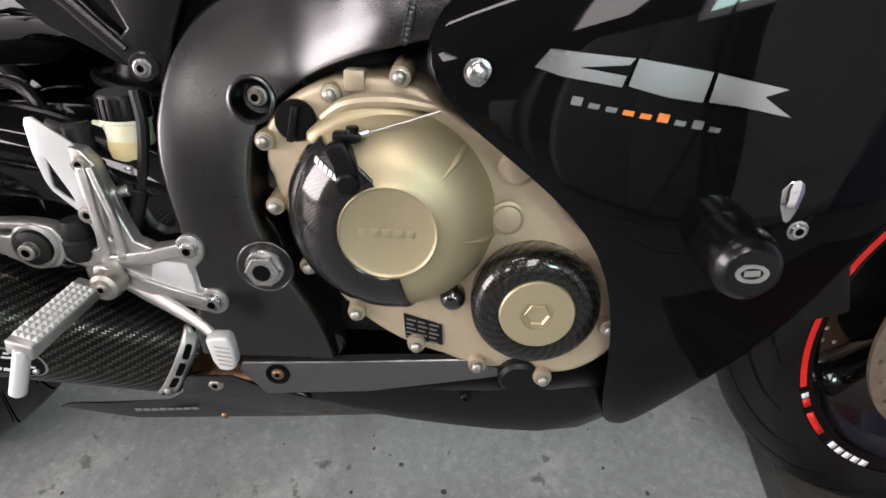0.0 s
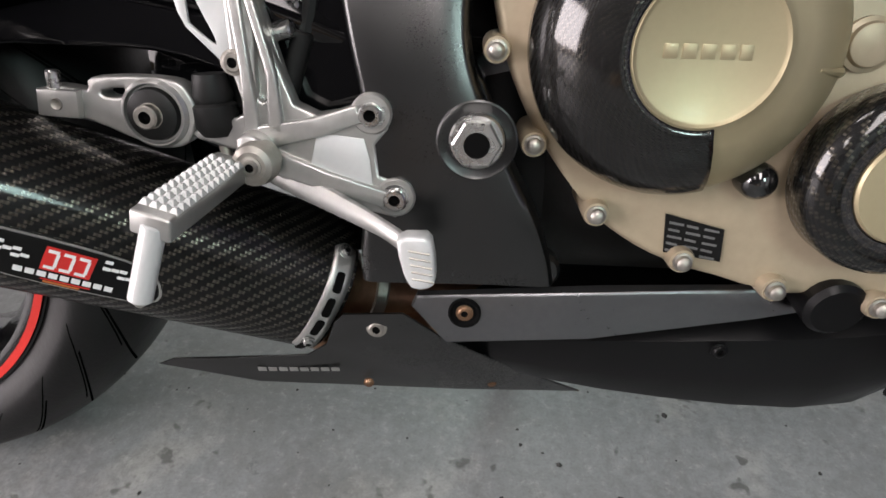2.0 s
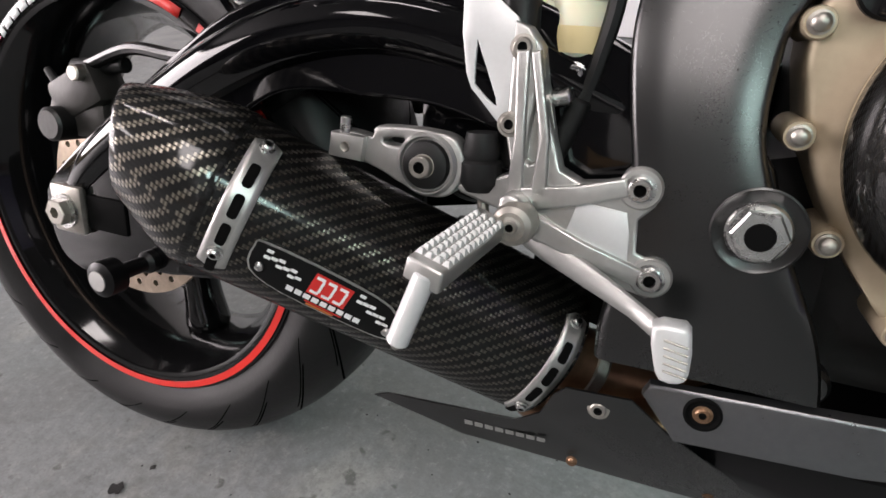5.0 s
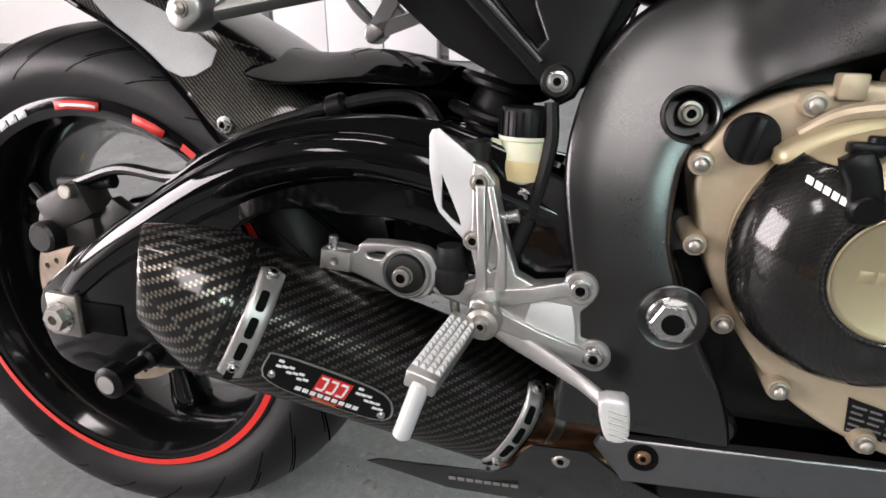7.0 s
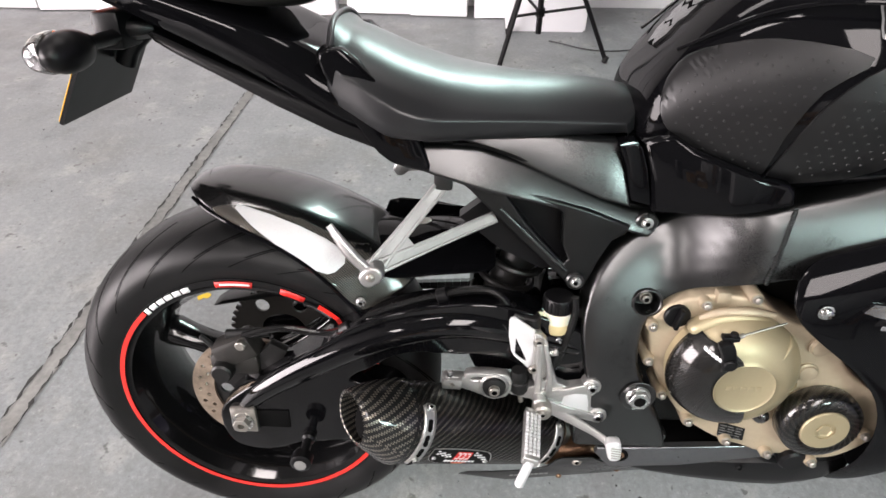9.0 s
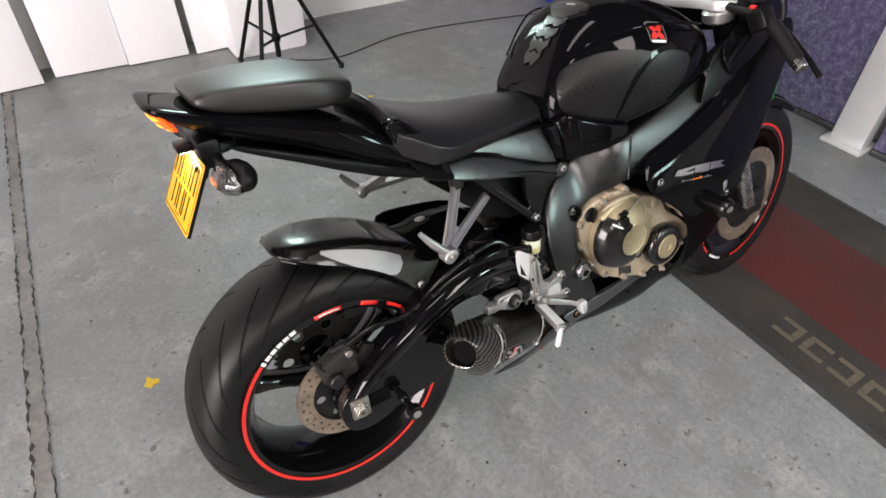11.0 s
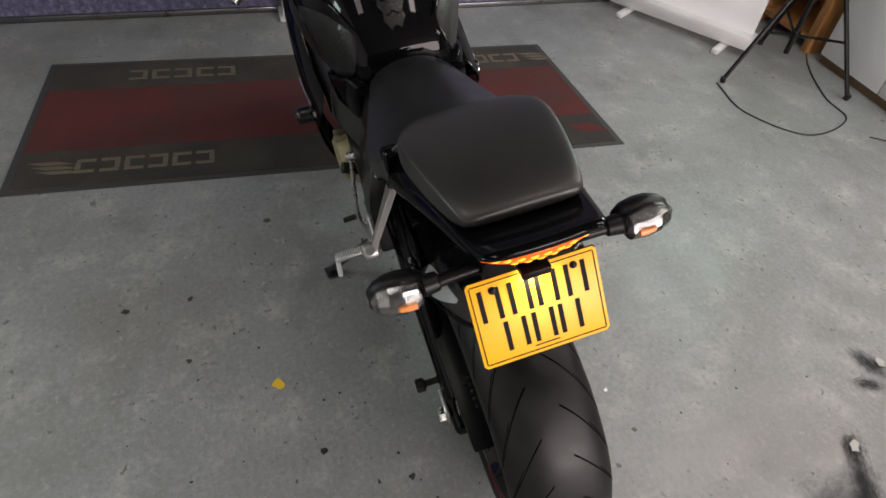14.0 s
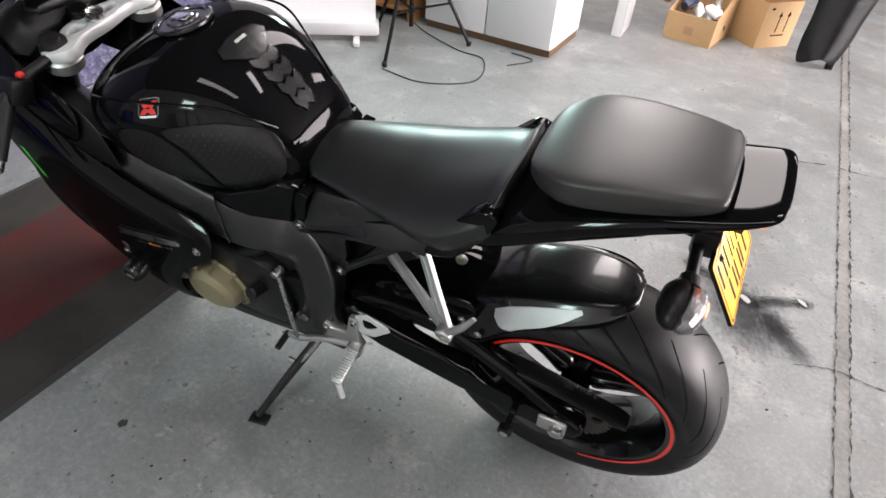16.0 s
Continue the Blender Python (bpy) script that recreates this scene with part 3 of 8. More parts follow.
for seed, w, y0, y1, at in ((6, 0.0035, -1.02, -0.5, -2.0), (7, 0.0025, -1.3, -0.56, -0.62)):
    bm = joint_strip(lambda v: at + 0.12 * (v + 0.75) + 0.012 * math.sin(v * 21), w, y0, y1, seed, 0.003)
    for v in bm.verts:
        v.co.x, v.co.y = v.co.y, v.co.x
    bmesh.ops.reverse_faces(bm, faces=bm.faces)
    setting("floor_crack", bm, JOINTDARK, "thin dark crack branching from the floor joint", "crack")


def blot(x, y, r, seed, z=0.0016, squeeze=1.0, turn=0.0):
    """An uneven flat stain."""
    bm = bmesh.new()
    rnd = random.Random(seed)
    k = [rnd.uniform(0.55, 1.25) for _ in range(11)]
    vs = []
    for i in range(33):
        a = math.tau * i / 33
        q = r * (k[i // 3] * (1 - i % 3 / 3) + k[(i // 3 + 1) % 11] * (i % 3 / 3))
        px, py = q * math.cos(a), q * math.sin(a) * squeeze
        vs.append(bm.verts.new((x + px * math.cos(turn) - py * math.sin(turn), y + px * math.sin(turn) + py * math.cos(turn), z)))
    bm.faces.new(vs)
    return bm


# flat scraps and drips lying on the floor
for i, (x, y, r) in enumerate([(0.34, 0.55, 0.016), (0.95, 1.78, 0.014), (-0.39, 0.52, 0.02)]):
    setting("tape_scrap", blot(x, y, r, 20 + i, 0.002), mat("yellow tape", (0.6, 0.4, 0.02), 0.5), "small scrap of yellow tape stuck on the floor", "scrap", kind="")
for i, (x, y) in enumerate([(0.09, -0.22), (0.11, -0.33), (0.88, 1.70)]):
    setting("paint_fleck", blot(x, y, 0.006, 40 + i, 0.002), WHITE, "small fleck of white paint on the floor", "paint fleck", kind="")
for i, (x, y, r) in enumerate([(0.69, 0.96, .011), (0.47, 0.78, .009), (0.70, 0.78, .009), (0.0, 0.26, .009), (0.0, -0.16, .009), (-0.02, -0.35, .008), (0.12, 0.46, .01), (-0.1, -0.26, .007), (1.01, 0.53, .012)]):
    setting("dirt_spot", blot(x, y, r, 60 + i), OIL, "small dark dirt spot on the floor", "stain", kind="")

# the oil stains where a stand has scraped the paint
def soft_stain(name, x, y, w, h, turn, seed, dark=0.85, grain=4.5):
    m = mat("sooty oil stain", (0.022, 0.023, 0.025), 0.65, 0, 0, 0.15)
    n = Nodes(m)
    co = n.coord()
    g = n.t.nodes.new("ShaderNodeTexGradient")
    g.gradient_type = "SPHERICAL"
    n.link(co, g.inputs["Vector"])
    s = n.t.nodes.new("ShaderNodeMapping")
    s.inputs["Location"].default_value = (seed, seed * 0.3, 0)
    n.link(co, s.inputs["Vector"])
    f = n.noise(grain, 9, 0.8, s.outputs["Vector"])
    a = n.ramp(n.math("ADD", g.outputs["Fac"], n.math("MULTIPLY_ADD", f, 1.9, -1.05)), [(0.1, 0.0), (0.75, dark)])
    n.set(Alpha=a)
    bm = bmesh.new()
    bm.faces.new([bm.verts.new((math.cos(math.tau * i / 32), math.sin(math.tau * i / 32), 0)) for i in range(32)])
    ob = setting(name, bm, m, "sooty dark oil stain smeared on the grey floor", "stain", kind="")
    ob.matrix_world = pose(x, y, 0.0022 + 0.0005 * seed, 0, 0, turn) @ Matrix.Diagonal((w, h, 1, 1))


for i, (x, y, w, h, turn, dark, grain) in enumerate([(0.0, -1.18, .09, .05, 20, .8, 4), (-0.06, -1.12, .07, .035, 70, .75, 5), (-0.215, -0.915, .065, .045, 140, .8, 4),
        (-0.31, -0.865, .16, .05, 151, .8, 4), (-0.39, -0.815, .09, .05, 160, .8, 5), (-0.49, -0.855, .14, .042, 205, .8, 5), (-0.58, -0.895, .06, .04, 200, .8, 4),
        (-0.5, -0.735, .12, .075, 125, .9, 5), (-0.4, -0.74, .26, .17, 115, .7, 6), (-0.56, -0.66, .12, .06, 130, .6, 5)]):
    soft_stain("oil_stain", x, y, w, h, turn, i + 1, dark, grain)
for i, (x, y) in enumerate([(-0.007, -1.212), (-0.215, -0.917), (-0.4, -0.814), (-0.575, -0.898)]):
    setting("scrape_mark", blot(x, y, 0.021, 90 + i, 0.0075, 0.6, 2.4), grained("bare concrete", (0.36, 0.355, 0.335), 0.7), "bare pale scrape in the floor paint", "scrape", kind="")


# loose crumbs of dirt, in drifts
def crumbs():
    rnd = random.Random(77)
    bm = bmesh.new()
    drifts = [(rnd.uniform(-1.3, 1.1), rnd.uniform(-2.2, 1.9), rnd.uniform(0.1, 0.4)) for _ in range(26)] + [(0.4, 0.6, 0.25), (0.15, 0.45, 0.2), (-0.4, -0.95, 0.25), (-0.05, -0.5, 0.3), (0.5, -0.45, 0.3)]
    for x, y, spread in drifts:
        for _ in range(rnd.randint(8, 26)):
            cx, cy, r = rnd.gauss(x, spread), rnd.gauss(y, spread), rnd.choice((0.0012, 0.0016, 0.002, 0.003, 0.0045))
            a0 = rnd.uniform(0, 6)
            low = [bm.verts.new((cx + r * rnd.uniform(0.6, 1.3) * math.cos(a0 + k * 1.257), cy + r * rnd.uniform(0.6, 1.3) * math.sin(a0 + k * 1.257), 0.0004)) for k in range(5)]
            top = bm.verts.new((cx, cy, 0.0006 + r * 0.5))
            for k in range(5):
                bm.faces.new((low[k], low[(k + 1) % 5], top))
    return bm


setting("floor_grit", crumbs(), grained("dark grit", (0.03, 0.029, 0.027), 0.8), "loose dark crumbs of dirt scattered on the floor", "dirt", kind="stuff")

# ---------------------------------------------------------------- the promotional mat
def promo_mat():
    m = thing("floor_mat", "worn red and black carpet mat with faded print", "mat")
    a, b, c, d = (Vector((*p, 0)) for p in ((1.21, -0.99), (2.15, -0.97), (2.25, 1.38), (1.31, 1.41)))
    q = lambda u, v: a.lerp(d, u).lerp(b.lerp(c, u), v)

    def strip(name, u0, u1, v0, v1, z, material, label=""):
        bm = bmesh.new()
        lo = [bm.verts.new(q(u, v) + Vector((0, 0, z0))) for z0 in (0.001, z) for u, v in ((u0, v0), (u1, v0), (u1, v1), (u0, v1))]
        for f in ((0, 1, 2, 3), (4, 5, 6, 7), (0, 1, 5, 4), (1, 2, 6, 5), (2, 3, 7, 6), (3, 0, 4, 7)):
            bm.faces.new([lo[i] for i in f])
        return part(name, bm, material, m, label)

    strip("rubber_edge", 0, 1, 0, 1, 0.004, grained("mat rubber edge", (0.03, 0.03, 0.03), 0.7), "dark rubber edging")
    strip("dark_band", 0.012, 0.988, 0.025, 0.26, 0.007, CARPETBLACK)
    strip("dark_band", 0.012, 0.988, 0.74, 0.975, 0.007, CARPETBLACK)
    strip("red_band", 0.012, 0.988, 0.26, 0.74, 0.007, CARPETRED)

    # faded marks: wide letters' bars along both dark bands
    def mark(u, v, w, h, lean, flip=1, z=0.0078):
        bm = bmesh.new()
        pts = [q(u + s * w / 2 + flip * lean * t, v + t * h / 2) + Vector((0, 0, z)) for s, t in ((-1, -1), (1, -1), (1, 1), (-1, 1))]
        bm.faces.new([bm.verts.new(p) for p in pts])
        return bm

    for u0, v, n, wide in ((0.70, 0.145, 6, 0.21), (0.07, 0.855, 6, 0.21), (0.10, 0.145, 5, 0.2), (0.66, 0.855, 5, 0.2)):
        for i in range(n):
            w = wide / n
            for k in (-1, 1):
                part("print_mark", mark(u0 + w * (i + 0.5), v + k * 0.035, w * 0.8, 0.02, 0.0), CARPETPRINT, m)
            part("print_mark", mark(u0 + w * (i + 0.5 + (0.3 if i % 2 else -0.3)), v, w * 0.22, 0.046, 0.0, z=0.0082), CARPETPRINT, m)
    for v, u0 in ((0.145, 0.935), (0.855, 0.03)):
        for k in (-1, 0, 1):
            part("print_mark", mark(u0 + 0.008 * k, v + 0.03 * k, 0.045, 0.022, 0.012, z=0.0078 + 0.0003 * k), CARPETPRINT, m)
    part("print_mark", mark(0.045, 0.145, 0.05, 0.07, 0.012), CARPETRED, m)


promo_mat()


# ---------------------------------------------------------------- backdrops, banner, boards
def backdrop(y0, y1, x):
    t = thing("display_backdrop", "tall printed backdrop panel showing blue-grey gravel", "backdrop panel", "backdrop panels")
    part("panel", box(x, x + 0.02, y0, y1, 0.03, 2.3, 0.004), GRAVEL, t)
    part("foot_rail", box(x - 0.012, x + 0.05, y0, y1, 0.0, 0.03, 0.004), SATIN, t)


backdrop(0.34, 1.75, 2.72)
backdrop(-1.68, 0.14, 2.66)
p = thing("display_post", "white square upright post between two backdrop panels", "post")
part("post", box(2.62, 2.7, 0.17, 0.32, 0.0, 2.3, 0.006), ALUWHITE, p)
part("base", box(2.58, 2.74, 0.15, 0.34, 0.0, 0.02, 0.004), ALUWHITE, p)

b = thing("roll_up_banner", "white roll-up advertising banner with grey lines in a floor cassette", "banner", m=pose(2.25, -1.9, 0, 0, 0, 32.6))
part("cassette", box(-0.44, 0.44, -0.06, 0.06, 0.03, 0.11, 0.02), ALUWHITE, b)
part("canvas", box(-0.42, 0.42, -0.004, 0.0, 0.11, 2.05), SHEETWHITE, b)
for fx in (-0.3, 0.3):
    part("foot", box(fx - 0.02, fx + 0.02, -0.16, 0.16, 0.0, 0.03, 0.008), ALUWHITE, b)
for i, (lz, w) in enumerate(((0.32, 0.5), (0.36, 0.44), (0.4, 0.5))):
    part("printed_line", box(-w / 2, w / 2, 0.0, 0.001, lz, lz + 0.012), mat("grey print", (0.4, 0.4, 0.42), 0.6), b)

for i in range(9):
    x, w = -2.55 + i * 0.36, 0.33 + 0.03 * math.sin(i * 2.3)
    t = thing("foam_board", "white board leaning against the wall", "board", "boards along the wall", m=pose(x, 2.8 - 0.03 * (i % 3), 0.005, -6 - (i % 3), 0, 3 * math.sin(i * 1.7)))
    part("sheet", box(0, w, -0.012, 0.012, 0, 1.7, 0.003), SHEETWHITE, t)
    part("fold", box(w - 0.012, w, 0.014, 0.1, 0, 1.68, 0.002), SHEETWHITE, t)
t = thing("white_plinth", "plain white box plinth against the wall behind a tripod", "plinth")
part("body", box(0.5, 0.92, 2.55, 2.9, 0.01, 1.2, 0.006), SHEETWHITE, t)
part("toe_board", box(0.51, 0.91, 2.56, 2.89, 0.0, 0.02), SHEETWHITE, t)


def tripod(x, y, r, turn, high, spread=1.0):
    t = thing("tripod", "black folding light stand tripod with spread legs", "tripod", "light stands", m=pose(x, y, 0, 0, 0, turn))
    part("column", rod((0, 0, 0.12), (0, 0, high), 0.014, 0.011), PLASTIC, t)
    part("upper_collar", rod((0, 0, 0.62), (0, 0, 0.67), 0.026), PLASTIC, t)
    part("lower_collar", rod((0, 0, 0.2), (0, 0, 0.24), 0.022), PLASTIC, t)
    part("clamp_knob", rod((0, 0.02, 0.8), (0, 0.06, 0.8), 0.014), PLASTIC, t)
    part("column_clamp", rod((0, 0, 0.77), (0, 0, 0.83), 0.022), PLASTIC, t)
    for k in range(3):
        c, s = math.cos(k * math.tau / 3), math.sin(k * math.tau / 3)
        leg = part("leg", tube([(0.02 * c, 0.02 * s, 0.65), (r * c, r * s, 0.012)], 0.011, 8), PLASTIC, t)
        part("foot", rod((r * c * 0.985, r * s * 0.985, 0.001), (r * c * 1.01, r * s * 1.01, 0.03), 0.014), RUBBER, leg)
        part("stay", tube([(0.02 * c, 0.02 * s, 0.22), (r * 0.62 * c, r * 0.62 * s, 0.255)], 0.007, 8), PLASTIC, t)


tripod(0.64, 2.21, 0.33, 233, 1.7)
tripod(1.66, -2.145, 0.36, 95, 1.6)


def softbox(at, to):
    """A studio lamp's box on a stand, its pale front towards the motorcycle."""
    t = thing("softbox", "black fabric studio softbox with a lit white front on a stand", "studio lamp", "studio lamps", m=look(at, to))
    bm = bmesh.new()
    rings = [[bm.verts.new((x * w, y * h, z)) for x, y in ((-1, -1), (1, -1), (1, 1), (-1, 1))] for w, h, z in ((0.06, 0.06, 0.26), (0.23, 0.31, 0.02), (0.23, 0.31, -0.012), (0.22, 0.3, -0.012), (0.22, 0.3, 0.012), (0.05, 0.05, 0.25))]
    bridge(bm, rings, True, True, True)
    part("fabric_box", bm, PLASTIC, t)
    part("diffuser", box(-0.218, 0.218, -0.298, 0.298, 0.0, 0.006), PANELGLOW, t, "lit white front cloth")
    part("lamp_head", box(-0.05, 0.05, -0.05, 0.05, 0.25, 0.4, 0.01), PLASTIC, t)


for at, to, power in SOFTBOXES:
    softbox(at, to)

# cables on the floor
for pts in ([(0.72, 2.42, .006), (1.0, 2.3, .006), (1.5, 2.42, .006), (2.1, 2.36, .006), (2.8, 2.2, .006)],
            [(1.62, -1.75, .006), (1.35, -1.72, .006), (1.12, -1.9, .006), (1.2, -2.2, .006), (1.4, -2.25, .006), (1.7, -2.4, .006), (1.95, -2.6, .006)],
            [(1.05, -2.2, .006), (0.95, -2.36, .006), (1.1, -2.4, .006)]):
    tagged(finish(tube([(x, y, 0.004) for x, y, z in pts], 0.0035, 8, 60), "cable", CABLE), "thin black power cable lying on the floor", "cable", "cables")

# ---------------------------------------------------------------- the far corner
c = thing("white_cabinet", "white laminate cabinet with plain doors on a dark wooden base", "cabinet", m=pose(0.88, -2.445, 0, 0, 0, -3.5) @ pose(-0.9, 2.555, 0))
part("carcass", box(0.9, 1.78, -3.05, -2.58, 0.045, 1.5, 0.004), CABINET, c)
for dx in (0.9, 1.34):
    part("door", box(dx + 0.004, dx + 0.434, -2.578, -2.555, 0.047, 1.49, 0.003), CABINET, c)
part("plinth", box(0.905, 1.775, -3.03, -2.575, 0.0, 0.045), grained("dark plinth wood", (0.13, 0.075, 0.035), 0.6, 0, 0, 40, 0.3, 0.1, 0.2, 0.001, 8), c)
c = thing("wooden_cupboard", "orange varnished wooden cupboard with an open front", "cupboard")
for x0, x1, y0, y1, z0, z1 in ((1.84, 1.89, -2.95, -2.5, 0, 1.8), (2.3, 2.35, -2.95, -2.5, 0, 1.8), (1.89, 2.3, -2.95, -2.92, 0.0, 1.8)):
    part("side_board", box(x0, x1, y0, y1, z0, z1, 0.003), WOOD, c)
for z in (0.05, 0.42, 0.85, 1.77):
    part("shelf", box(1.89, 2.3, -2.92, -2.52, z, z + 0.03, 0.003), WOOD, c)
t = thing("leaning_board", "narrow white panel standing beside the cabinet", "panel")
part("sheet", box(0.6, 0.66, -3.35, -3.08, 0.0, 1.4, 0.004), CABINET, t)
part("edge_strip", box(0.595, 0.6, -3.35, -3.08, 0.0, 1.4), ALUWHITE, t)
t = thing("tool_trolley", "white wheeled workshop trolley with wooden offcuts", "trolley")
part("frame", box(0.1, 0.42, -4.3, -4.0, 0.1, 0.9, 0.01), CABINET, t)
for x, y in ((0.13, -4.03), (0.39, -4.03), (0.13, -4.27), (0.39, -4.27)):
    part("caster", rod((x - 0.012, y, 0.04), (x + 0.012, y, 0.04), 0.04), ALU, t)
part("offcut", box(0.45, 0.5, -4.2, -4.1, 0.0, 1.1, 0.004), WOOD, t)


def carton(x, y, w, d, h, turn, front, full):
    """An open box; its front wall may be cut down, with the sides sloping to it."""
    t = thing("cardboard_box", "open brown cardboard box with its front cut low, full of bottles" if full else "open brown cardboard box with printed arrows", "box", "cardboard boxes", m=pose(x, y, 0, 0, 0, turn))
    part("base", box(-w / 2 + 0.006, w / 2 - 0.006, -d / 2 + 0.006, d / 2 - 0.006, 0, 0.006), CARD, t)
    for y0, top in ((-d / 2, h), (d / 2 - 0.006, front)):
        part("side", box(-w / 2, w / 2, y0, y0 + 0.006, 0, top), CARD, t)
    for x0 in (-w / 2, w / 2 - 0.006):
        bm = box(x0, x0 + 0.006, -d / 2 + 0.006, d / 2 - 0.006, 0, h)
        for v in bm.verts:
            if v.co.z > h / 2 and v.co.y > 0:
                v.co.z = front
        part("side", bm, CARD, t)
    if full:
        part("flap", moved(box(-w / 2, w / 2, -0.005, 0, 0, 0.13), pose(0, -d / 2, h - 0.003, 25, 0, 0)), CARD, t)
        part("faded_print", box(-0.03, 0.03, d / 2, d / 2 + 0.0008, 0.05, 0.1), grained("faded print", (0.33, 0.2, 0.1), 0.75), t)
        return t
    for ax in (-0.06, 0.01):
        part("printed_arrow", sheet([(ax, 0.1), (ax + .008, 0.1), (ax + .008, 0.2), (ax + .02, 0.2), (ax + .004, .232), (ax - .012, .2), (ax, .2)], d / 2 + 0.0005, d / 2 + 0.001), BLACKPRINT, t)
    part("printed_bar", box(-0.07, 0.04, d / 2, d / 2 + 0.001, 0.075, 0.083), BLACKPRINT, t)
    part("hand_slot", box(0.08, 0.105, d / 2, d / 2 + 0.001, 0.245, 0.258), BLACKPRINT, t)
    return t


carton(0.1655, -3.445, 0.322, 0.37, 0.34, -12.2, 0.175, True)
carton(-0.2046, -3.636, 0.289, 0.3, 0.29, 45.7, 0.29, False)
rnd = random.Random(5)
bottle_kinds = [("white plastic bottle lying in a carton", SHEETWHITE), ("dark navy bottle lying in a carton", grained("navy plastic", (0.02, 0.03, 0.07), 0.35)), ("silver spray can lying in a carton", ALU)]
for i in range(12):
    x, y = 0.165 + rnd.uniform(-0.11, 0.11), -3.42 + rnd.uniform(-0.1, 0.08)
    bm = lathe([(0, 0), (0.028, 0), (0.032, 0.01), (0.032, 0.11), (0.016, 0.135), (0.014, 0.15), (0, 0.15)], (0, 0, -0.075), (0, 0, 1), 16)
    ob = finish(moved(bm, pose(x, y, 0.05 + 0.05 * (i // 3), rnd.uniform(65, 100), 0, rnd.uniform(-40, 40))), "bottle", bottle_kinds[i % 3][1])
    tagged(ob, bottle_kinds[i % 3][0], "bottle", "bottles in the carton")

t = thing("black_fairing_panel", "black curved motorcycle body panel standing on the floor", "body panel", m=pose(-0.575, -3.32, 0, 0, 0, 20))
rows = []
for i in range(8):
    z = 0.09 * i
    w, lean = 0.118 + 0.012 * i + (0.015 if i in (1, 2) else 0), -0.012 * i
    cut = 0.075 if i == 0 else 0.02 if i == 1 else 0.0
    rows.append([(lean - w, -0.012 * i, z), (lean - w * 0.55, 0.045 - 0.012 * i, z + cut * 0.5), (lean - 0.1 * w, 0.06 - 0.012 * i, z + cut), (lean + w * 0.45, 0.045 - 0.012 * i, z + cut * 0.6), (lean + w, -0.012 * i, z)])
solid_patch("shell", rows, NYLON, t, 0.006)
part("tab", box(-0.115, -0.07, 0.0, 0.02, 0.0, 0.07, 0.004), PLASTIC, t)
t = thing("plastic_drum", "blue plastic drum standing by the wall", "drum")
part("barrel", lathe([(0, 0), (.24, 0), (.26, .03), (.27, .25), (.285, .27), (.27, .29), (.27, .55), (.285, .57), (.27, .59), (.26, .85), (.23, .88), (0, .88)], (2.9, 2.45, 0), (0, 0, 1), 40), BLUEPLASTIC, t)
part("lid", lathe([(0, 0), (.24, 0), (.24, .02), (0, .02)], (2.9, 2.45, .88), (0, 0, 1), 32), BLUEPLASTIC, t)

# ---------------------------------------------------------------- the motorcycle, in its own upright space
# x forward from the rear axle, y to its left, z up; it leans on its side stand
BIKE = thing("motorcycle", "black sports motorcycle leaning on its side stand on the concrete floor", "motorcycle", m=pose(0, -0.0065, 0.0102, 0, 0, 0.9) @ pose(0, 0, 0, -11.77, 0, 0))
R = (0, -1, 0)      # out to the right
L = (0, 1, 0)


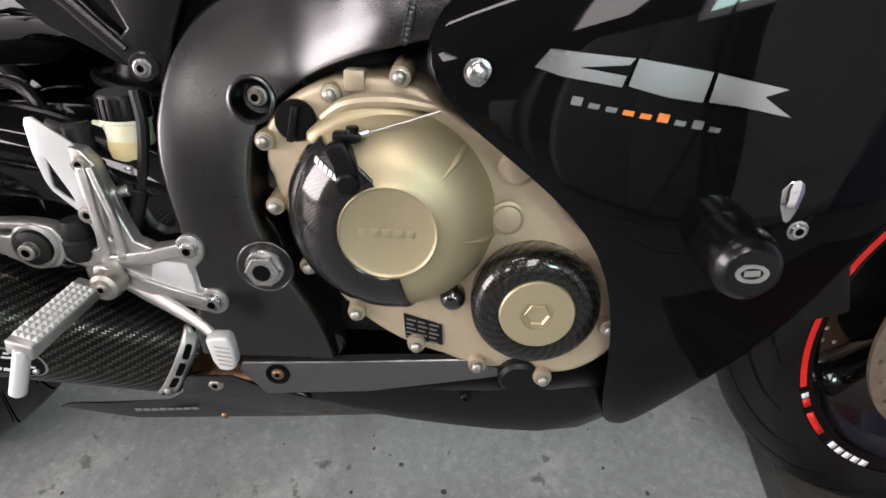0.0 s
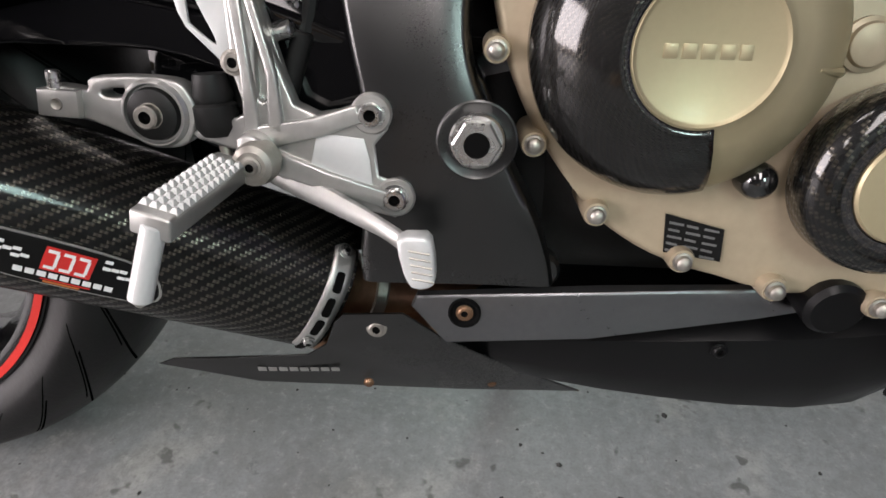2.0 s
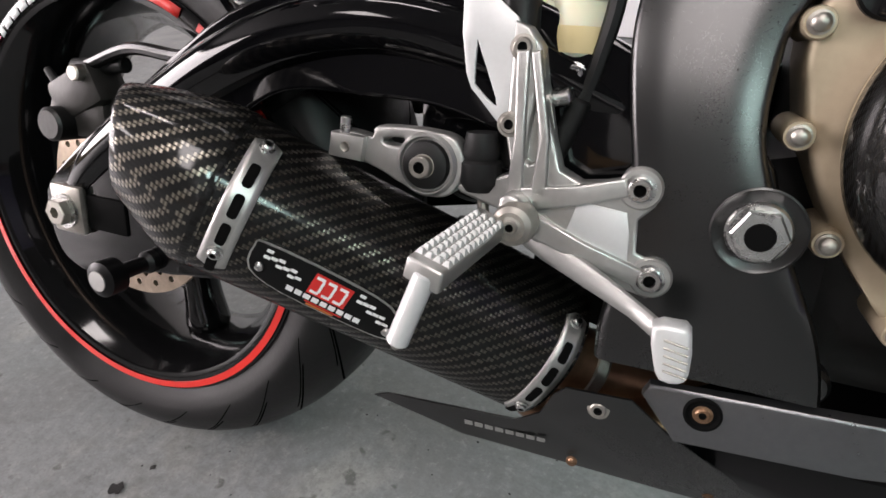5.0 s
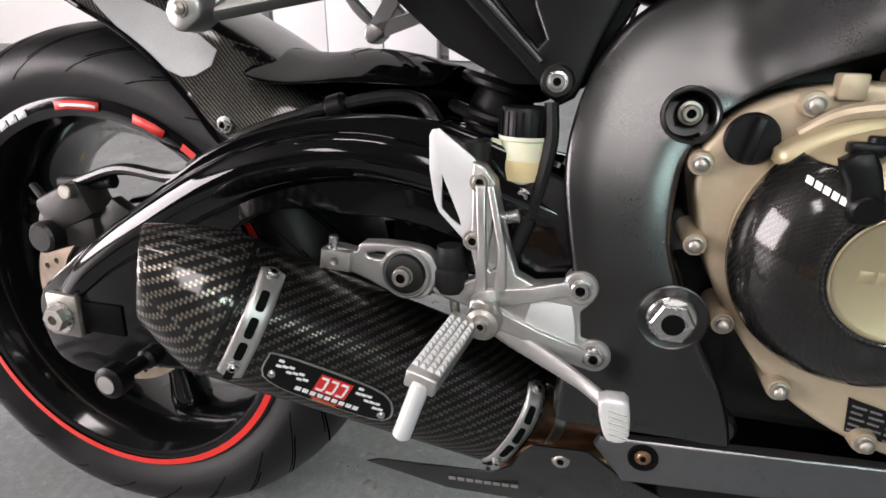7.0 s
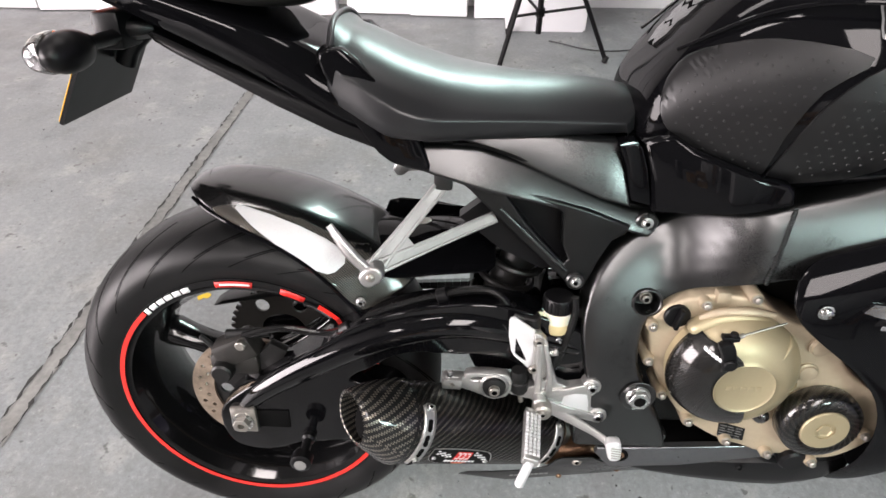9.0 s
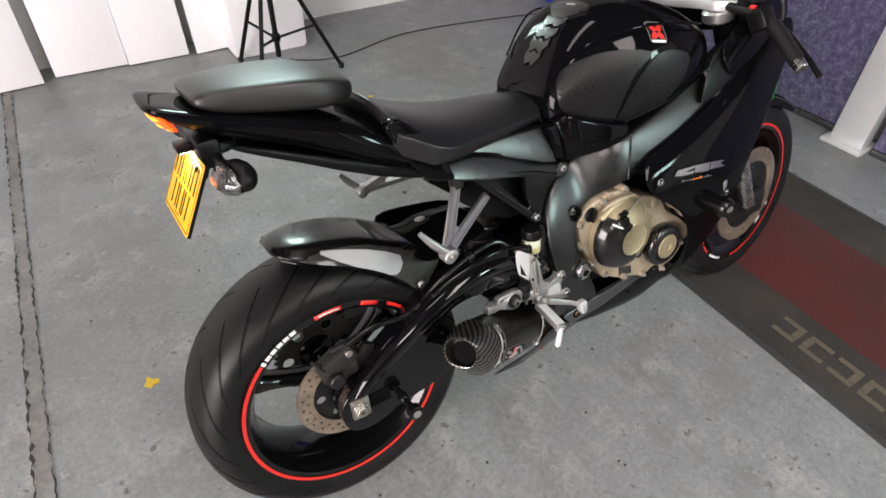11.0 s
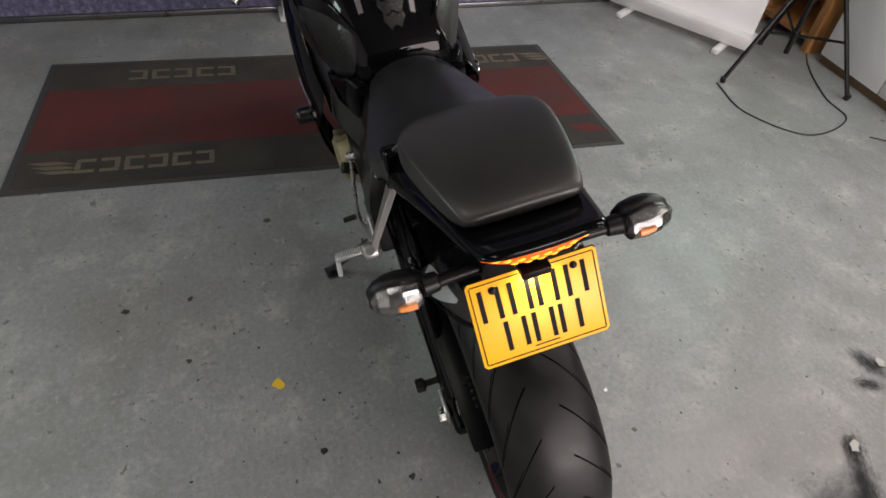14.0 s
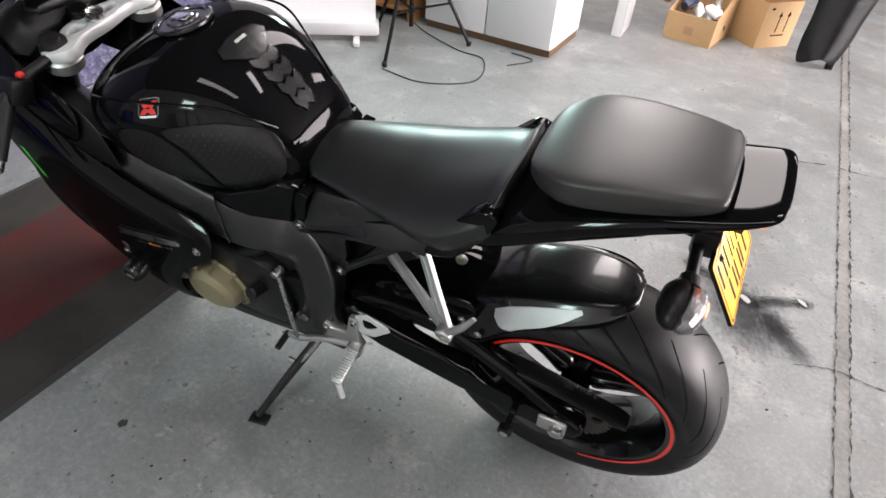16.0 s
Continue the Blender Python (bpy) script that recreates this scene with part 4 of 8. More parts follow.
def wheel(name, at, r, half, rim_r, rim_half, spokes, turn, steer=0.0, lettering=(112, 137), gap=(62, 140)):
    """Tyre, rim, three spokes, hub and red tape; parts lie round the origin and are placed by the wheel's pose."""
    w = part(name, lathe([(0.03, -0.06), (0.034, -0.05), (0.034, 0.05), (0.03, 0.06)], (0, 0, 0), L, 32), PAINT, BIKE)
    w.matrix_local = pose(*at, 0, 0, steer)
    # tyre
    bm = bmesh.new()
    n, m = 160, 25
    prof = []
    for j in range(m):
        v = -1 + 2 * j / (m - 1)
        a = v * radians(128)
        if abs(v) < 0.8:
            k = v / 0.8
            y, q = half * math.sin(k * math.pi / 2), r - (r - rim_r - 0.03) * (1 - math.cos(k * math.pi / 2)) ** 1.15
        else:
            k = (abs(v) - 0.8) / 0.2
            y = math.copysign(half * (1 - 0.13 * k), v)
            q = rim_r + 0.03 - k * 0.028
        prof.append((y, q, v))
    rings = [[bm.verts.new((q * math.cos(math.tau * i / n), y, q * math.sin(math.tau * i / n))) for y, q, v in prof] for i in range(n)]
    layer = bm.loops.layers.uv.verify()
    for i in range(n):
        for j in range(m - 1):
            f = bm.faces.new([rings[i][j], rings[i][j + 1], rings[(i + 1) % n][j + 1], rings[(i + 1) % n][j]])
            for loop, (a, b) in zip(f.loops, ((i, j), (i, j + 1), (i + 1, j + 1), (i + 1, j))):
                loop[layer].uv = (a / n, prof[b][2])
    part("tyre", bm, TYRE, w, "worn black road tyre", 60)
    # rim barrel
    h = rim_half
    p = [(rim_r + 0.004, -h), (rim_r - 0.006, -h - 0.001), (rim_r - 0.016, -h + 0.002), (rim_r - 0.021, -h + 0.012), (rim_r - 0.036, -h * 0.55), (rim_r - 0.04, 0),
         (rim_r - 0.036, h * 0.55), (rim_r - 0.021, h - 0.012), (rim_r - 0.016, h - 0.002), (rim_r - 0.006, h + 0.001), (rim_r + 0.004, h), (rim_r + 0.004, -h)]
    part("rim", lathe(p, (0, 0, 0), L, 120, ends=False), RIMPAINT, w, "gloss black wheel rim", 40)
    for k in range(spokes):
        a = radians(turn + 360 / spokes * k)
        c, s = math.cos(a), math.sin(a)
        bm = bmesh.new()
        rows = []
        for d, wide, deep in ((0.028, 0.03, 0.034), (0.06, 0.021, 0.028), (0.11, 0.017, 0.024), (0.16, 0.019, 0.026), (rim_r - 0.03, 0.034, 0.034)):
            rows.append([bm.verts.new((c * d - s * q, y, s * d + c * q)) for q, y in ((wide, deep * .5), (wide * .5, deep), (-wide * .5, deep), (-wide, deep * .5), (-wide, -deep * .5), (-wide * .5, -deep), (wide * .5, -deep), (wide, -deep * .5))])
        bridge(bm, rows, True, True, True)
        part("spoke", bm, RIMPAINT, w, sub=2)
    for side in (-1, 1) if at[0] < 1 else (-1,):
        y = side * (rim_half + 0.0022)
        part("rim_tape", lathe([(rim_r - 0.0065, 0), (rim_r - 0.0065, 0.0006), (rim_r + 0.001, 0.0006), (rim_r + 0.001, 0)], (0, y, 0), (0, side, 0), 150, gap[1], gap[0] + 360, zero=(1, 0, 0)) if side < 0 else lathe([(rim_r - 0.0065, 0), (rim_r - 0.0065, 0.0006), (rim_r + 0.001, 0.0006), (rim_r + 0.001, 0)], (0, y, 0), (0, side, 0), 150, 105, 380, zero=(1, 0, 0)), RED, w, "red reflective rim tape")
    return w


def arc_bar(parent, r0, r1, a0, a1, y, material, name="sticker", label=""):
    """A flat sticker bent along the rim on its right face."""
    bm = bmesh.new()
    n = max(2, int(abs(a1 - a0) / 3))
    rows = [[bm.verts.new((q * math.cos(radians(a0 + (a1 - a0) * i / n)), y, q * math.sin(radians(a0 + (a1 - a0) * i / n)))) for q in (r0, r1)] for i in range(n + 1)]
    bridge(bm, rows, False)
    return part(name, bm, material, parent, label, thick=0.0006)


REAR = wheel("rear_wheel", (0, -0.006, 0.311), 0.311, 0.097, 0.2265, 0.087, 3, 158, gap=(56, 133))
for i in range(5):
    arc_bar(REAR, 0.2185, 0.2268, 109 + i * 4.2, 112.4 + i * 4.2, -0.0895, WHITE)
arc_bar(REAR, 0.2175, 0.2275, 130.4, 132.4, -0.0895, WHITE)
arc_bar(REAR, 0.2175, 0.2272, 83, 98, -0.0895, REDPRINT)
arc_bar(REAR, 0.2175, 0.2272, 62, 72, -0.0895, REDPRINT)
arc_bar(REAR, 0.2205, 0.2235, 84, 96, -0.0902, WHITE)
FRONT = wheel("front_wheel", (1.411, -0.014, 0.3), 0.299, 0.06, 0.2265, 0.05, 3, 95, 4.2, gap=(200, 265))
for a0, a1, q in ((203, 205, WHITE), (205.5, 209, REDPRINT), (212, 223, REDPRINT), (229, 232, WHITE), (233, 236, WHITE), (237, 240, WHITE), (241, 244, WHITE), (245, 248, WHITE)):
    arc_bar(FRONT, 0.2185, 0.227, a0, a1, -0.0525, q)


DUSTY = grained("dusty caliper metal", (0.022, 0.02, 0.018), 0.55, 0.3, 0.0, 120, 0.4, 0.1, 0.4, 0.001)
RUSTY = grained("rusty brake steel", (0.33, 0.26, 0.2), 0.42, 0.75, 0.0, 90, 0.5, 0.12, 0.2, 0.0004, 12)


def disc(parent, at, r, inner, y, holes=24, t=0.005, name="brake_disc"):
    rows = []
    for k, q in enumerate((r - 0.012, r - 0.024)):
        rows += [circle(at[0] + q * math.cos(math.tau * (i + k / 2) / holes), at[1] + q * math.sin(math.tau * (i + k / 2) / holes), 0.0038, 8) for i in range(holes)]
    return part(name, sheet(circle(*at, r, 72), y, y + t, [circle(*at, inner, 48)] + rows), RUSTY, parent, "drilled brake disc with surface rust")


d = disc(REAR, (0, 0), 0.112, 0.075, -0.078)
part("disc_carrier", sheet(circle(0, 0, 0.077, 48), -0.073, -0.068, [circle(0, 0, 0.03, 24)] + [circle(0.056 * math.cos(radians(a)), 0.056 * math.sin(radians(a)), 0.011, 14) for a in range(0, 360, 60)]), DARKMETAL, REAR)
for fy in (-0.062, 0.062):
    disc(FRONT, (0, 0), 0.155, 0.112, fy - 0.002, 28)
part("hub_carrier", lathe([(0.035, -0.055), (0.115, -0.06), (0.115, -0.056), (0.06, -0.03), (0.06, 0.03), (0.115, 0.056), (0.115, 0.06), (0.035, 0.055)], (0, 0, 0), L, 40), DARKMETAL, FRONT)
# sprocket on the left of the rear wheel
teeth = [((0.105 if k % 4 < 2 else 0.097) * math.cos(math.tau * k / 168), (0.105 if k % 4 < 2 else 0.097) * math.sin(math.tau * k / 168)) for k in range(168)]
part("sprocket", sheet(teeth, 0.088, 0.094, [circle(0, 0, 0.045, 30)] + [circle(0.072 * math.cos(radians(a)), 0.072 * math.sin(radians(a)), 0.014, 14) for a in range(0, 360, 60)]), DUSTY, REAR)

# ---------------------------------------------------------------- swing arm and rear brake
arm = sheet(smooth_loop([(-0.036, 0.30), (-0.028, 0.345), (0.045, 0.402), (0.138, 0.468), (0.21, 0.515), (0.3, 0.542), (0.4, 0.548), (0.5, 0.515), (0.60, 0.46), (0.62, 0.40), (0.58, 0.37), (0.49, 0.42), (0.41, 0.455), (0.33, 0.462), (0.262, 0.458), (0.212, 0.432), (0.178, 0.407), (0.2, 0.398), (0.24, 0.39), (0.262, 0.365), (0.255, 0.325), (0.215, 0.292), (0.16, 0.278), (0.09, 0.268), (0.03, 0.25), (-0.02, 0.262)], 4), -0.14, -0.088, bevel=0.021, seg=6)
arm = part("swing_arm", arm, ARMPAINT, BIKE, "gloss black arched swing arm", 60)
part("arm_shoulder", tube([(-0.014, -0.128, 0.318), (0.03, -0.131, 0.366), (0.08, -0.132, 0.404), (0.14, -0.133, 0.441), (0.2, -0.134, 0.474), (0.27, -0.134, 0.502), (0.35, -0.132, 0.513), (0.44, -0.128, 0.497), (0.52, -0.122, 0.47)], [0.013, 0.018, 0.021, 0.023, 0.024, 0.024, 0.023, 0.022, 0.018], 24, 48), ARMPAINT, arm, "rounded upper beam", 60)
part("left_arm", sheet(smooth_loop([(-0.05, 0.30), (-0.04, 0.335), (0.05, 0.35), (0.3, 0.39), (0.5, 0.44), (0.62, 0.45), (0.63, 0.38), (0.5, 0.355), (0.3, 0.315), (0.1, 0.275), (-0.02, 0.275)], 3), 0.10, 0.148, bevel=0.014, seg=3), PAINT, arm, sharp=60)
part("left_brace", tube([(0.02, 0.125, 0.34), (0.14, 0.125, 0.43), (0.3, 0.12, 0.5), (0.5, 0.11, 0.47)], 0.02, 12), PAINT, arm)
part("cross_member", box(0.36, 0.5, -0.11, 0.12, 0.40, 0.49, 0.02), PAINT, arm)
part("axle_block", box(-0.018, 0.024, -0.149, -0.139, 0.296, 0.346, 0.004), OLDSTEEL, arm, "bare metal chain adjuster block")
# a raised black block stands in for the shade inside the adjuster slot
part("adjuster_slot_shade", box(0.0245, 0.075, -0.1425, -0.139, 0.303, 0.338, 0.001), HOLESHADE, arm)
part("axle_washer", lathe([(0.0, 0), (0.0175, 0), (0.0175, 0.003), (0, 0.003)], (0.002, -0.149, 0.32), R, 28), STEEL, arm)
hexagon(arm, (0.002, -0.152, 0.32), R, 0.0135, 0.009, OLDSTEEL, "axle_nut", 0.006)
part("axle_block", box(-0.018, 0.045, 0.149, 0.158, 0.294, 0.348, 0.004), ALU, arm)
hexagon(arm, (0, 0.158, 0.32), L, 0.017, 0.014, STEEL, "axle_end")
for side in (-1, 1):
    y = side * 0.14
    part("paddock_bobbin", lathe([(0, 0), (0.011, 0), (0.011, 0.008), (0.0075, 0.012), (0.0075, 0.036), (0.0165, 0.042), (0.0165, 0.058), (0.012, 0.061), (0, 0.061)], (0.103, y, 0.284), (0, side, 0), 28), PLASTIC, arm, "black paddock stand bobbin")
    part("bobbin_ring", lathe([(0.0065, 0), (0.0095, 0), (0.0095, 0.001), (0.0065, 0.001)], (0.103, y + side * 0.0611, 0.284), (0, side, 0), 24), ALU, arm)
cal = part("brake_caliper", box(-0.05, 0.03, -0.116, -0.064, 0.385, 0.425, 0.01), DUSTY, arm, "dusty dark brake caliper")
part("caliper_body", moved(box(-0.035, 0.035, -0.02, 0.02, -0.02, 0.024, 0.009), pose(-0.005, -0.1, 0.43, 0, -25, 0)), DUSTY, cal)
part("piston_housing", rod((-0.026, -0.095, 0.40), (-0.026, -0.134, 0.40), 0.0185, 0.017), DARKMETAL, cal)
part("caliper_bracket", sheet([(0.02, 0.385), (0.06, 0.40), (0.075, 0.43), (0.05, 0.445), (0.03, 0.425)], -0.108, -0.092, bevel=0.003), DARKMETAL, cal)
part("bracket_arm", box(0.0, 0.09, -0.1, -0.088, 0.335, 0.385, 0.006), DARKMETAL, cal)
part("slide_boot", rod((-0.02, -0.1, 0.455), (0.05, -0.1, 0.462), 0.008), RUBBER, cal)
part("bleed_nipple", rod((-0.045, -0.1, 0.43), (-0.062, -0.1, 0.45), 0.005, 0.004), RUBBER, cal)
part("banjo_bolt", rod((0.01, -0.108, 0.452), (0.01, -0.128, 0.452), 0.008), OLDSTEEL, cal)
hose = part("brake_hose", tube([(0.01, -0.12, 0.455), (0.07, -0.122, 0.474), (0.14, -0.13, 0.472), (0.178, -0.136, 0.488), (0.235, -0.134, 0.522), (0.315, -0.13, 0.547), (0.385, -0.132, 0.558), (0.416, -0.14, 0.53), (0.43, -0.14, 0.48)], 0.0062, 10, 60), NYLON, BIKE, "black rubber brake hose")
for p0, p1 in (((0.168, -0.134, 0.48), (0.184, -0.136, 0.491)), ((0.31, -0.131, 0.545), (0.326, -0.131, 0.55)), ((0.412, -0.139, 0.538), (0.421, -0.14, 0.52))):
    part("hose_clip", rod(p0, p1, 0.011), PLASTIC, hose)
nudged(arm, -0.001, -0.011, -0.004)
# chain and lower chain guard
bm = bmesh.new()
for i in range(44):
    for z0, z1 in ((0.408, 0.445), (0.214, 0.36)):
        f = i / 43
        box(0.6 * f - 0.0068, 0.6 * f + 0.0068, 0.086, 0.097, z0 + (z1 - z0) * f - 0.007, z0 + (z1 - z0) * f + 0.007, bm=bm)
chain = part("chain", bm, DARKMETAL, BIKE, "greasy steel drive chain")
chain["kind"] = "stuff"
part("chain_guard", sheet([(-0.13, 0.372), (-0.11, 0.385), (0.05, 0.425), (0.21, 0.44), (0.21, 0.425), (0.05, 0.408)], 0.076, 0.12, bevel=0.004), PLASTIC, BIKE)

# ---------------------------------------------------------------- hugger
def hugger():
    rows = []
    spec = [  # angle, crown radius, half width, lip radius at the side
        (101, 0.366, 0.028, 0.358), (99, 0.37, 0.055, 0.352), (94, 0.368, 0.08, 0.338), (86, 0.362, 0.098, 0.322), (76, 0.357, 0.108, 0.308), (66, 0.354, 0.115, 0.296), (56, 0.354, 0.12, 0.284), (46, 0.362, 0.122, 0.275), (40, 0.37, 0.12, 0.285)]
    for ang, crown, half, lip in spec:
        c, s = math.cos(radians(ang)), math.sin(radians(ang))
        row = []
        for k in (-1, -0.97, -0.86, -0.72, -0.6, 0, 0.6, 0.72, 0.86, 0.97, 1):
            a = abs(k)
            q = crown - 0.006 * a * a if a <= 0.6 else crown - 0.005 + (lip + 0.006 - crown + 0.005) * (a - 0.66) / 0.31 if a < 0.99 else lip
            row.append((q * c, k * half, 0.311 + q * s))
        rows.append(row)
    h = solid_patch("hugger", rows, HUGCARBON, BIKE, 0.003, 2, label="carbon fibre rear hugger with silver mesh inserts")
    # a rolled bead along each lower edge
    for side in (-1, 1):
        part("edge_bead", tube([(q * math.cos(radians(a)), side * (w + 0.001), 0.311 + q * math.sin(radians(a))) for a, _, w, q in spec[1:]], 0.0028, 8), PAINT, h)
    # the tray that runs on to the shock
    tray = [[(0.205, y, 0.606 - 0.03 * abs(y) / 0.1) for y in (-0.118, -0.08, 0, 0.08, 0.118)], [(0.255, y, 0.597 - 0.03 * abs(y) / 0.1) for y in (-0.118, -0.08, 0, 0.08, 0.118)], [(0.31, y * 0.95, 0.612 - 0.035 * abs(y) / 0.1) for y in (-0.118, -0.08, 0, 0.08, 0.118)], [(0.40, y * 0.8, 0.588 - 0.02 * abs(y) / 0.1) for y in (-0.118, -0.08, 0, 0.08, 0.118)]]
    plug = surface_of(solid_patch("hugger_tray", tray, PAINT, h, 0.003)).ray_cast(Vector((0.282, 0.012, 1.0)), Vector((0, 0, -1)))
    part("tray_plug", lathe([(0, 0), (0.0125, 0), (0.0125, 0.0012), (0.011, 0.002), (0, 0.0022)], plug[0], plug[1] if plug[1].z > 0 else -plug[1], 28), OLDSTEEL, h, "pale round plug")
    part("tray_side", sheet(smooth_loop([(0.215, 0.59), (0.3, 0.588), (0.42, 0.56), (0.44, 0.5), (0.36, 0.475), (0.27, 0.49), (0.22, 0.53)], 3), 0.1, 0.106, bevel=0.002), PAINT, h)
    tree = surface_of(h)
    for side in (-1, 1):
        part("mesh_insert", laid(smooth_loop([(0.015, 0.654), (0.04, 0.653), (0.108, 0.63), (0.174, 0.592), (0.16, 0.568), (0.135, 0.573), (0.085, 0.606)], 2), tree, side, 0.001, 0.0012), MESHGREY, h, "silver mesh insert")
        if side < 0:
            part("weave_flank", laid(smooth_loop([(-0.02, 0.652), (0.03, 0.656), (0.11, 0.637), (0.178, 0.603), (0.225, 0.588), (0.266, 0.568), (0.274, 0.545), (0.235, 0.524), (0.2, 0.51), (0.165, 0.54), (0.12, 0.572), (0.06, 0.612), (0.01, 0.638)], 2), tree, side, 0.0004, 0.0005), CARBONFINE, h, "fine woven carbon flank")
        bolt(h, (0.197, side * 0.121, 0.525), (0, side, 0), 0.006, 0.005)
    bolt(h, (0.232, 0.12, 0.557), L, 0.006, 0.005)
    return h


hugger()
part("shock_absorber", rod((0.36, 0.0, 0.36), (0.47, 0.0, 0.62), 0.03), DARKMETAL, BIKE)
bm = bmesh.new()
ax = Vector((0.11, 0, 0.26)).normalized()
tube([tuple(Vector((0.37, 0, 0.39)) + ax * (0.2 * i / 40) + Vector((0.042 * math.cos(i * 0.95) * 0.92, 0.042 * math.sin(i * 0.95), -0.042 * math.cos(i * 0.95) * 0.39))) for i in range(41)], 0.006, 8, 200, bm=bm)
part("shock_spring", bm, DARKMETAL, BIKE)

# ---------------------------------------------------------------- silencer
def oval(c, ax, a, b, n=44, k=2.35):
    """A rounded outline across an axis: a up the side, b out to the side."""
    d = Vector(ax).normalized()
    out = Vector((0, -1, 0))
    out = (out - d * out.dot(d)).normalized()
    up = out.cross(d)
    if up.z < 0:
        up = -up
    pts = []
    for i in range(n):
        t = math.tau * i / n
        cx, sx = math.cos(t), math.sin(t)
        pts.append(Vector(c) + out * b * math.copysign(abs(cx) ** (2 / k), cx) + up * a * math.copysign(abs(sx) ** (2 / k), sx))
    return pts


def oval_body(stations, n=44, k=2.35, caps=(True, True), axes={}):
    bm = bmesh.new()
    rings, uv, run = [], [], 0.0
    for i, (c, a, b) in enumerate(stations):
        nxt = Vector(stations[min(i + 1, len(stations) - 1)][0]) - Vector(stations[max(i - 1, 0)][0])
        nxt = Vector(axes.get(i, nxt))
        if i:
            run += (Vector(c) - Vector(stations[i - 1][0])).length
        rings.append([bm.verts.new(p) for p in oval(c, nxt, a, b, n, k)])
        uv.append([(run, j / n * math.tau * 0.055) for j in range(n + 1)])
    bridge(bm, rings, True, *caps, uv=uv)
    return bm


P0, P1 = Vector((0.481, -0.101, 0.2645)), Vector((0.2565, -0.219, 0.388))
AX = tuple(P1 - P0)
SA, SB = 0.058, 0.055


def along(t, off=0.0):
    return tuple(P0.lerp(P1, t) + Vector((0, -off, 0)))


SIL = part("silencer", oval_body([(along(t), SA, SB) for t in (0, 0.02, 0.25, 0.5, 0.75, 0.98, 1.0)]), CARBON, BIKE, "carbon fibre silencer sleeve", 40)
mouth, mouth_axis = Vector((0.199, -0.2515, 0.4235)), Vector((-0.785, -0.604, 0.14))


def cone(f, a, b, lean):
    """A station of the end cone, f of the way from the sleeve to the mouth, turned towards the slanted mouth."""
    return (tuple(P1.lerp(mouth, f)), a, b), tuple(Vector(AX).normalized().lerp(mouth_axis, lean))


tip = [cone(*q) for q in ((-0.05, 0.0577, 0.0547, 0), (0.04, 0.0588, 0.0558, 0), (0.16, 0.0586, 0.0556, 0.05), (0.4, 0.054, 0.052, 0.3), (0.68, 0.0468, 0.0462, 0.65), (0.9, 0.0402, 0.0405, 0.92), (0.975, 0.0375, 0.038, 1), (1.0, 0.0352, 0.0358, 1), (0.985, 0.0325, 0.033, 1), (0.6, 0.031, 0.0315, 1))]
part("end_cone", oval_body([q for q, _ in tip], caps=(False, True), axes={i: ax for i, (_, ax) in enumerate(tip)}), CARBONEND, SIL, "carbon fibre end cone", 50)
# a solid black plug gives the outlet its painted depth of shade
part("outlet_bore_shade", rod(tuple(P1.lerp(mouth, 0.3)), tuple(P1.lerp(mouth, 0.72)), 0.031), HOLESHADE, SIL)
part("rear_collar", oval_body([(along(1.0), SA + .0009, SB + .0009), (along(1.012), SA + .0011, SB + .0011), (along(1.024), SA + .0005, SB + .0005)], caps=(False, False)), CARBONDARK, SIL)


def strap(t0, t1, a, b, name, hi, lo):
    d = Vector(AX).normalized()
    out = Vector((0, -1, 0))
    out = (out - d * out.dot(d)).normalized()
    up = out.cross(d)
    up = up if up.z > 0 else -up
    mid = Vector(along((t0 + t1) / 2))
    n = 2.35

    def on(ang, lift):
        c, q = math.cos(radians(ang)), math.sin(radians(ang))
        k = (abs(c) ** n + abs(q) ** n) ** (-1 / n)
        return mid + (out * (b + lift) * c + up * (a + lift) * q) * k, (out * c + up * q).normalized()

    bm = bmesh.new()
    rows = []
    for i in range(25):
        p, nrm = on(lo + (hi - lo) * i / 24, 0.0003)
        half = (P0 - P1).length * (t1 - t0) / 2 * math.sqrt(max(0.05, 1 - max(0, abs(i - 12) - 11) ** 2))
        rows.append([bm.verts.new(p + d * half * k) for k in (-1, -0.5, 0.5, 1)])
    bridge(bm, rows, False)
    s = part(name, bm, ALU, SIL, "slotted bare steel strap", 40, thick=-0.0016)
    for ang in [lo + (hi - lo) * f for f in (0.04, 0.3, 0.5, 0.7)]:
        p, nrm = on(ang, 0.0018)
        bm = sheet(smooth_loop([(-0.0072, -0.0032), (0, -0.0034), (0.0072, -0.0032), (0.0085, 0), (0.0072, 0.0032), (0, 0.0034), (-0.0072, 0.0032), (-0.0085, 0)], 2), -0.0008, 0.0008)
        tangent = d.cross(nrm)
        m = Matrix((tangent, nrm, d)).transposed().to_4x4()
        m.translation = p
        # flat black plate on the strap, painting the slot's shade
        part("slot", moved(bm, m), HOLESHADE, s)
    for ang in (hi - 7, lo + 0.15 * (hi - lo)):
        p, nrm = on(ang, 0.0018)
        bolt(s, p, nrm, 0.0042, 0.0045, STEEL, "rivet")


strap(0.905, 0.975, SA, SB, "rear_strap", 76, -26)
strap(0.012, 0.075, SA, SB, "front_strap", 62, -40)
stree = surface_of(SIL)
# the maker's plate on the sleeve, lettering as plain bars
q0, qd, qu = Vector((0.3495, 0, 0.3295)), Vector((0.73, 0, -0.4455)), Vector((0.521, 0, 0.854))


def plate_pts(pts):
    return [((q0 + qd * a + qu * b).x, (q0 + qd * a + qu * b).z) for a, b in pts]


